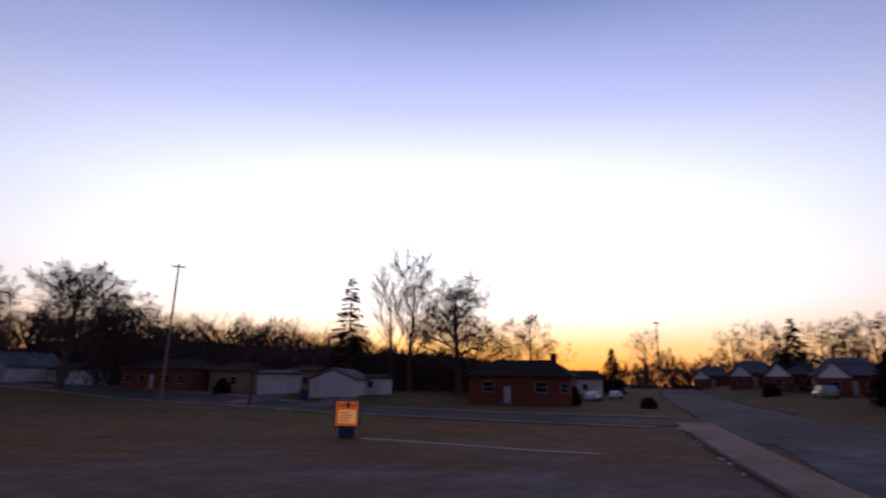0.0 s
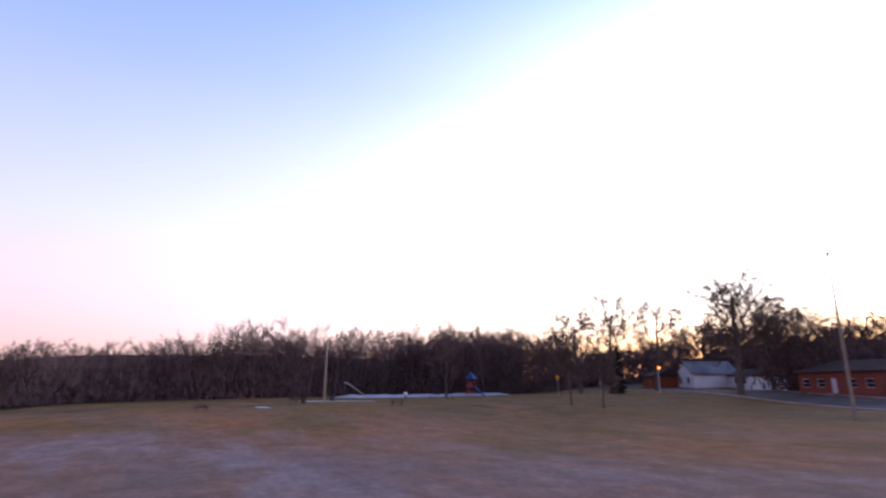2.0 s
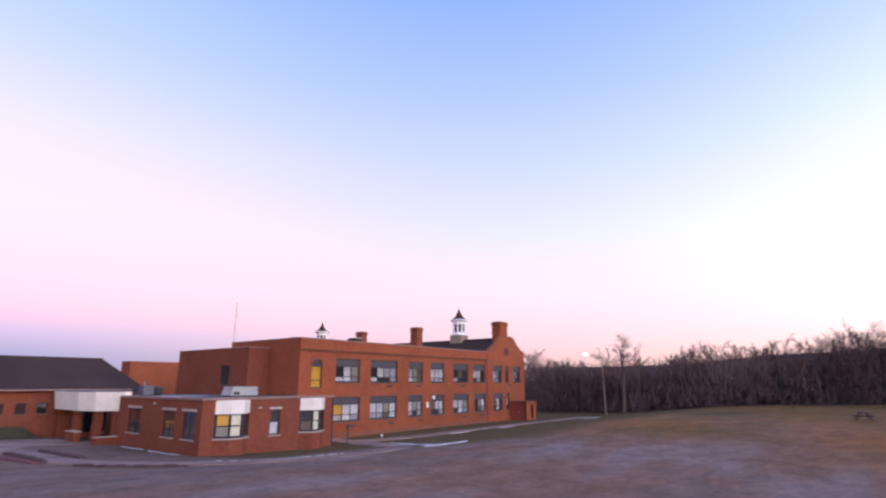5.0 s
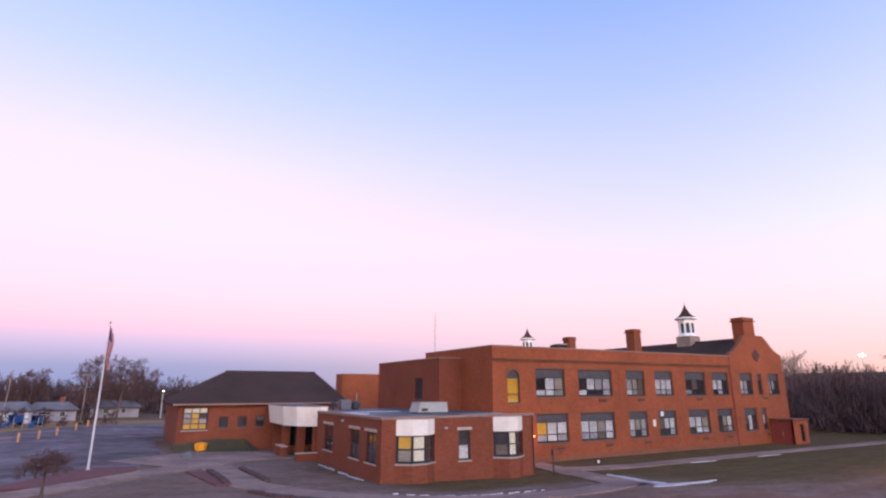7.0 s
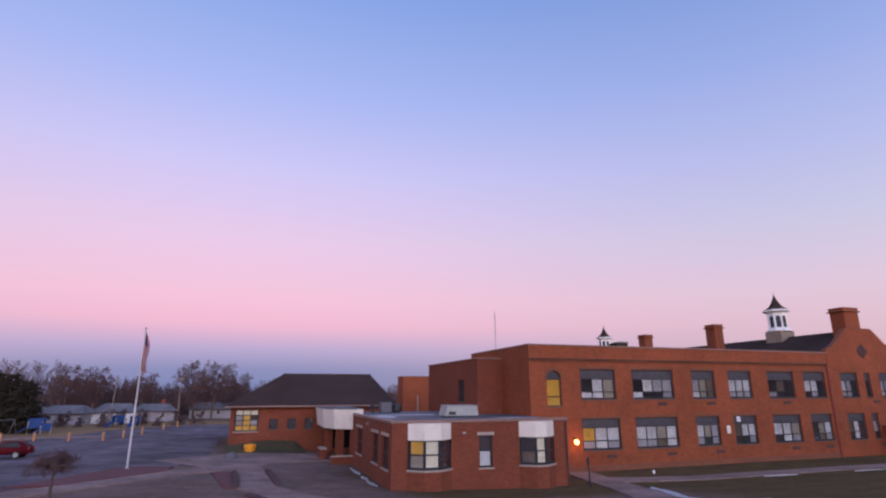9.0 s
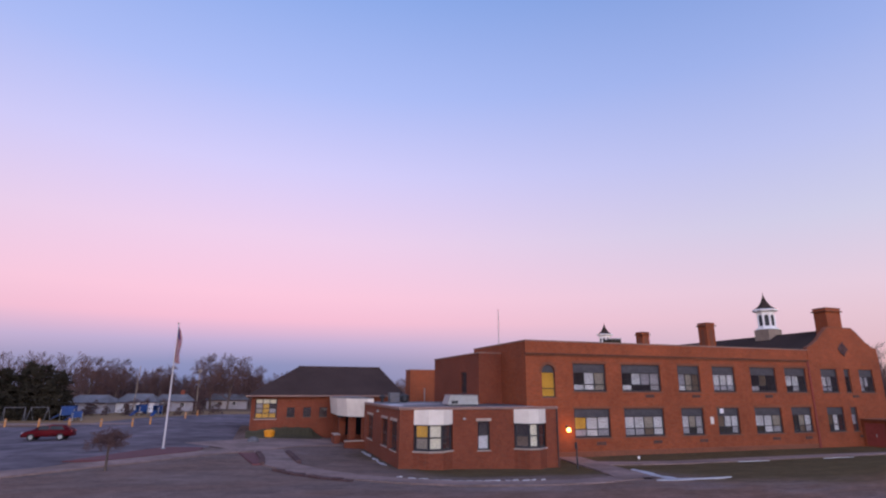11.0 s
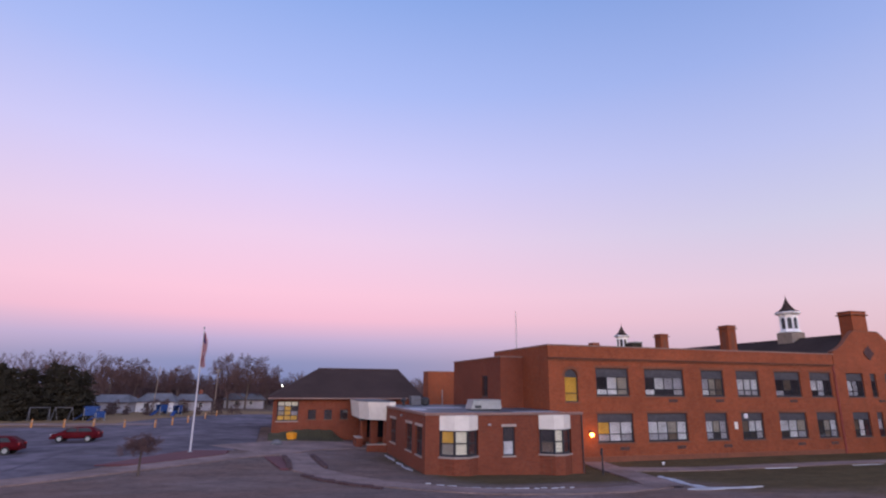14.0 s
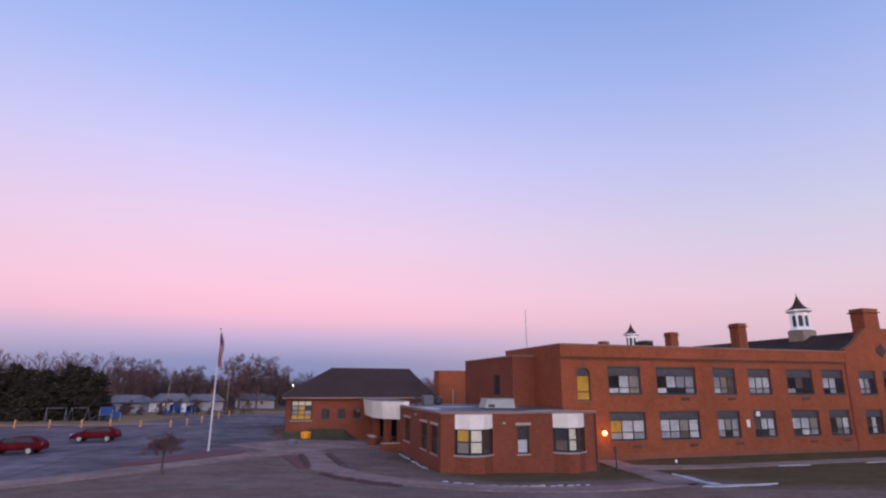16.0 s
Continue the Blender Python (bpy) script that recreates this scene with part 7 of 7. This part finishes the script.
def build_playground():
    x, y = from_field(-59.6, 124)
    t = thing("play_tower", x, y, ground_z(x, y), "play tower with blue roof, red panels and blue slide", "playground", rz=30)
    t.scale = (0.8, 0.8, 1.2)
    for sx in (-0.9, 0.9):
        for sy in (-0.9, 0.9):
            part("post", tube((sx, sy, 0), (sx, sy, 3.4), 0.09, n=8), RED_DOOR, t)
    part("deck", box(-1.0, 1.0, -1.0, 1.0, 1.5, 1.6), DARK, t)
    part("roof", loft([[(-1.3, -1.3, 3.3), (1.3, -1.3, 3.3), (1.3, 1.3, 3.3), (-1.3, 1.3, 3.3)], [(-0.15, -0.15, 4.4), (0.15, -0.15, 4.4), (0.15, 0.15, 4.4), (-0.15, 0.15, 4.4)]]), BLUE, t, "blue pyramid roof")
    part("side_panel", box(-0.9, 0.9, -0.95, -0.9, 1.6, 2.5, 0.01), RED_DOOR, t, "red panel")
    part("side_panel", box(-0.95, -0.9, -0.9, 0.9, 0.5, 2.4, 0.01), RED_DOOR, t, "red panel")
    bm = bmesh.new()
    add_prism(bm, [(1.0, 1.5), (1.3, 1.5), (3.8, 0.25), (4.3, 0.2), (4.3, 0.32), (3.8, 0.4), (1.35, 1.75), (1.0, 1.9)], -0.35, 0.35)
    part("slide", bm, BLUE, t, "blue plastic slide")
    x, y = from_field(-71.8, 112)
    s = thing("metal_slide", x, y, ground_z(x, y), "pale metal slide on the playground", "slide", rz=70)
    bm = bmesh.new()
    add_prism(bm, [(-2.4, 3.0), (-1.9, 3.0), (2.2, 0.3), (2.8, 0.25), (2.8, 0.35), (2.2, 0.45), (-1.8, 3.2), (-2.4, 3.2)], -0.3, 0.3)
    part("chute", bm, METAL, s)
    for sy in (-0.28, 0.28):
        part("leg", tube((-2.3, sy, 0), (-2.1, sy, 3.0), 0.05, n=6), METAL, s)
    x, y = from_field(-62.9, 104)
    w = thing("swing_set", x, y, ground_z(x, y), "dark steel swing frame on the playground", "swing set", rz=25)
    part("top_bar", tube((-2.2, 0, 2.5), (2.2, 0, 2.5), 0.06, n=6), FRAME, w)
    for sx in (-2.1, 2.1):
        for sy in (-0.8, 0.8):
            part("leg", tube((sx, sy, 0), (sx, 0, 2.5), 0.06, n=6), FRAME, w)
    for sx in (-0.9, 0.9):
        st = part("swing_seat", box(sx - 0.22, sx + 0.22, -0.1, 0.1, 0.5, 0.55), DARK, w)
        for k in (-0.2, 0.2):
            part("chain", tube((sx + k, 0, 0.55), (sx + k, 0, 2.45), 0.012, n=4), FRAME, st)
    x, y = from_field(-66.6, 112)
    r = thing("spring_rider", x, y, ground_z(x, y), "white plastic spring rider on the playground", "spring rider")
    bm = bmesh.new()
    bmesh.ops.create_icosphere(bm, subdivisions=2, radius=0.5)
    for v in bm.verts:
        v.co = Vector((v.co.x * 1.5, v.co.y * 0.7, v.co.z * 0.9 + 0.8)) * (1 + 0.1 * noise.noise(v.co * 2))
    part("body", bm, WHITE_PAINT, r, "", True)
    part("spring", tube((0, 0, 0), (0, 0, 0.6), 0.12, n=8), DARK, r)
    part("handle", tube((-0.55, -0.3, 1.2), (-0.55, 0.3, 1.2), 0.04, n=6), RED_DOOR, r)
    x, y = from_field(-50.6, 120)
    g = thing("warning_sign", x, y, ground_z(x, y), "small yellow warning sign on a post", "sign")
    part("post", tube((0, 0, 0), (0, 0, 3.8), 0.05, n=6), METAL, g)
    part("plate", facing(box(-0.45, 0.45, -0.02, 0.02, -0.45, 0.45, 0.01), pose(0, -0.06, 3.7, 0, 45, 0)), YELLOW, g)
    # blue play equipment beyond the car park
    for i, (px, py, k) in enumerate(((6.0, -90.2, 0.88), (4.4, -88.6, 0.6), (-1.4, -104, 0.8), (-4.2, -103, 0.75))):
        e = thing("climbing_frame", px, py, ground_z(px, py), "blue plastic climbing frame beyond the car park", "playground", "climbing frames beyond the car park", rz=25 * i)
        e.scale = (k, k, k)
        for sx in (-1.0, 1.0):
            for sy in (-0.7, 0.7):
                part("post", tube((sx, sy, 0), (sx, sy, 2.0), 0.07, n=6), METAL, e)
        part("deck", box(-1.0, 1.0, -0.7, 0.7, 0.9, 1.0), BLUE, e)
        for sy in (-0.72, 0.68):
            part("side_panel", box(-1.0, 1.0, sy, sy + 0.04, 0.95, 2.3, 0.01), BLUE, e)
        part("end_panel", box(-1.04, -1.0, -0.68, 0.68, 0.4, 2.3, 0.01), BLUE, e)
        part("roof", box(-1.1, 1.1, -0.8, 0.8, 2.3, 2.42, 0.03), BLUE, e)
        bm = bmesh.new()
        add_prism(bm, [(1.0, 0.95), (1.2, 0.95), (2.7, 0.1), (2.7, 0.2), (1.2, 1.25), (1.0, 1.25)], -0.4, 0.4)
        part("slide", bm, BLUE, e)


build_playground()
for x, y, turn in ((12.6, -89.0, 10), (9.6, -89.4, -15)):
    w = thing("swing_set", x, y, ground_z(x, y), "pale steel swing set before the evergreens", "swing set", "swing frames before the evergreens", rz=turn)
    part("top_bar", tube((-1.3, 0, 2.0), (1.3, 0, 2.0), 0.045, n=6), SHINGLE_PALE, w)
    for sx in (-1.25, 1.25):
        for sy in (-0.8, 0.8):
            part("leg", tube((sx, sy, 0), (sx, 0, 2.0), 0.045, n=6), SHINGLE_PALE, w)
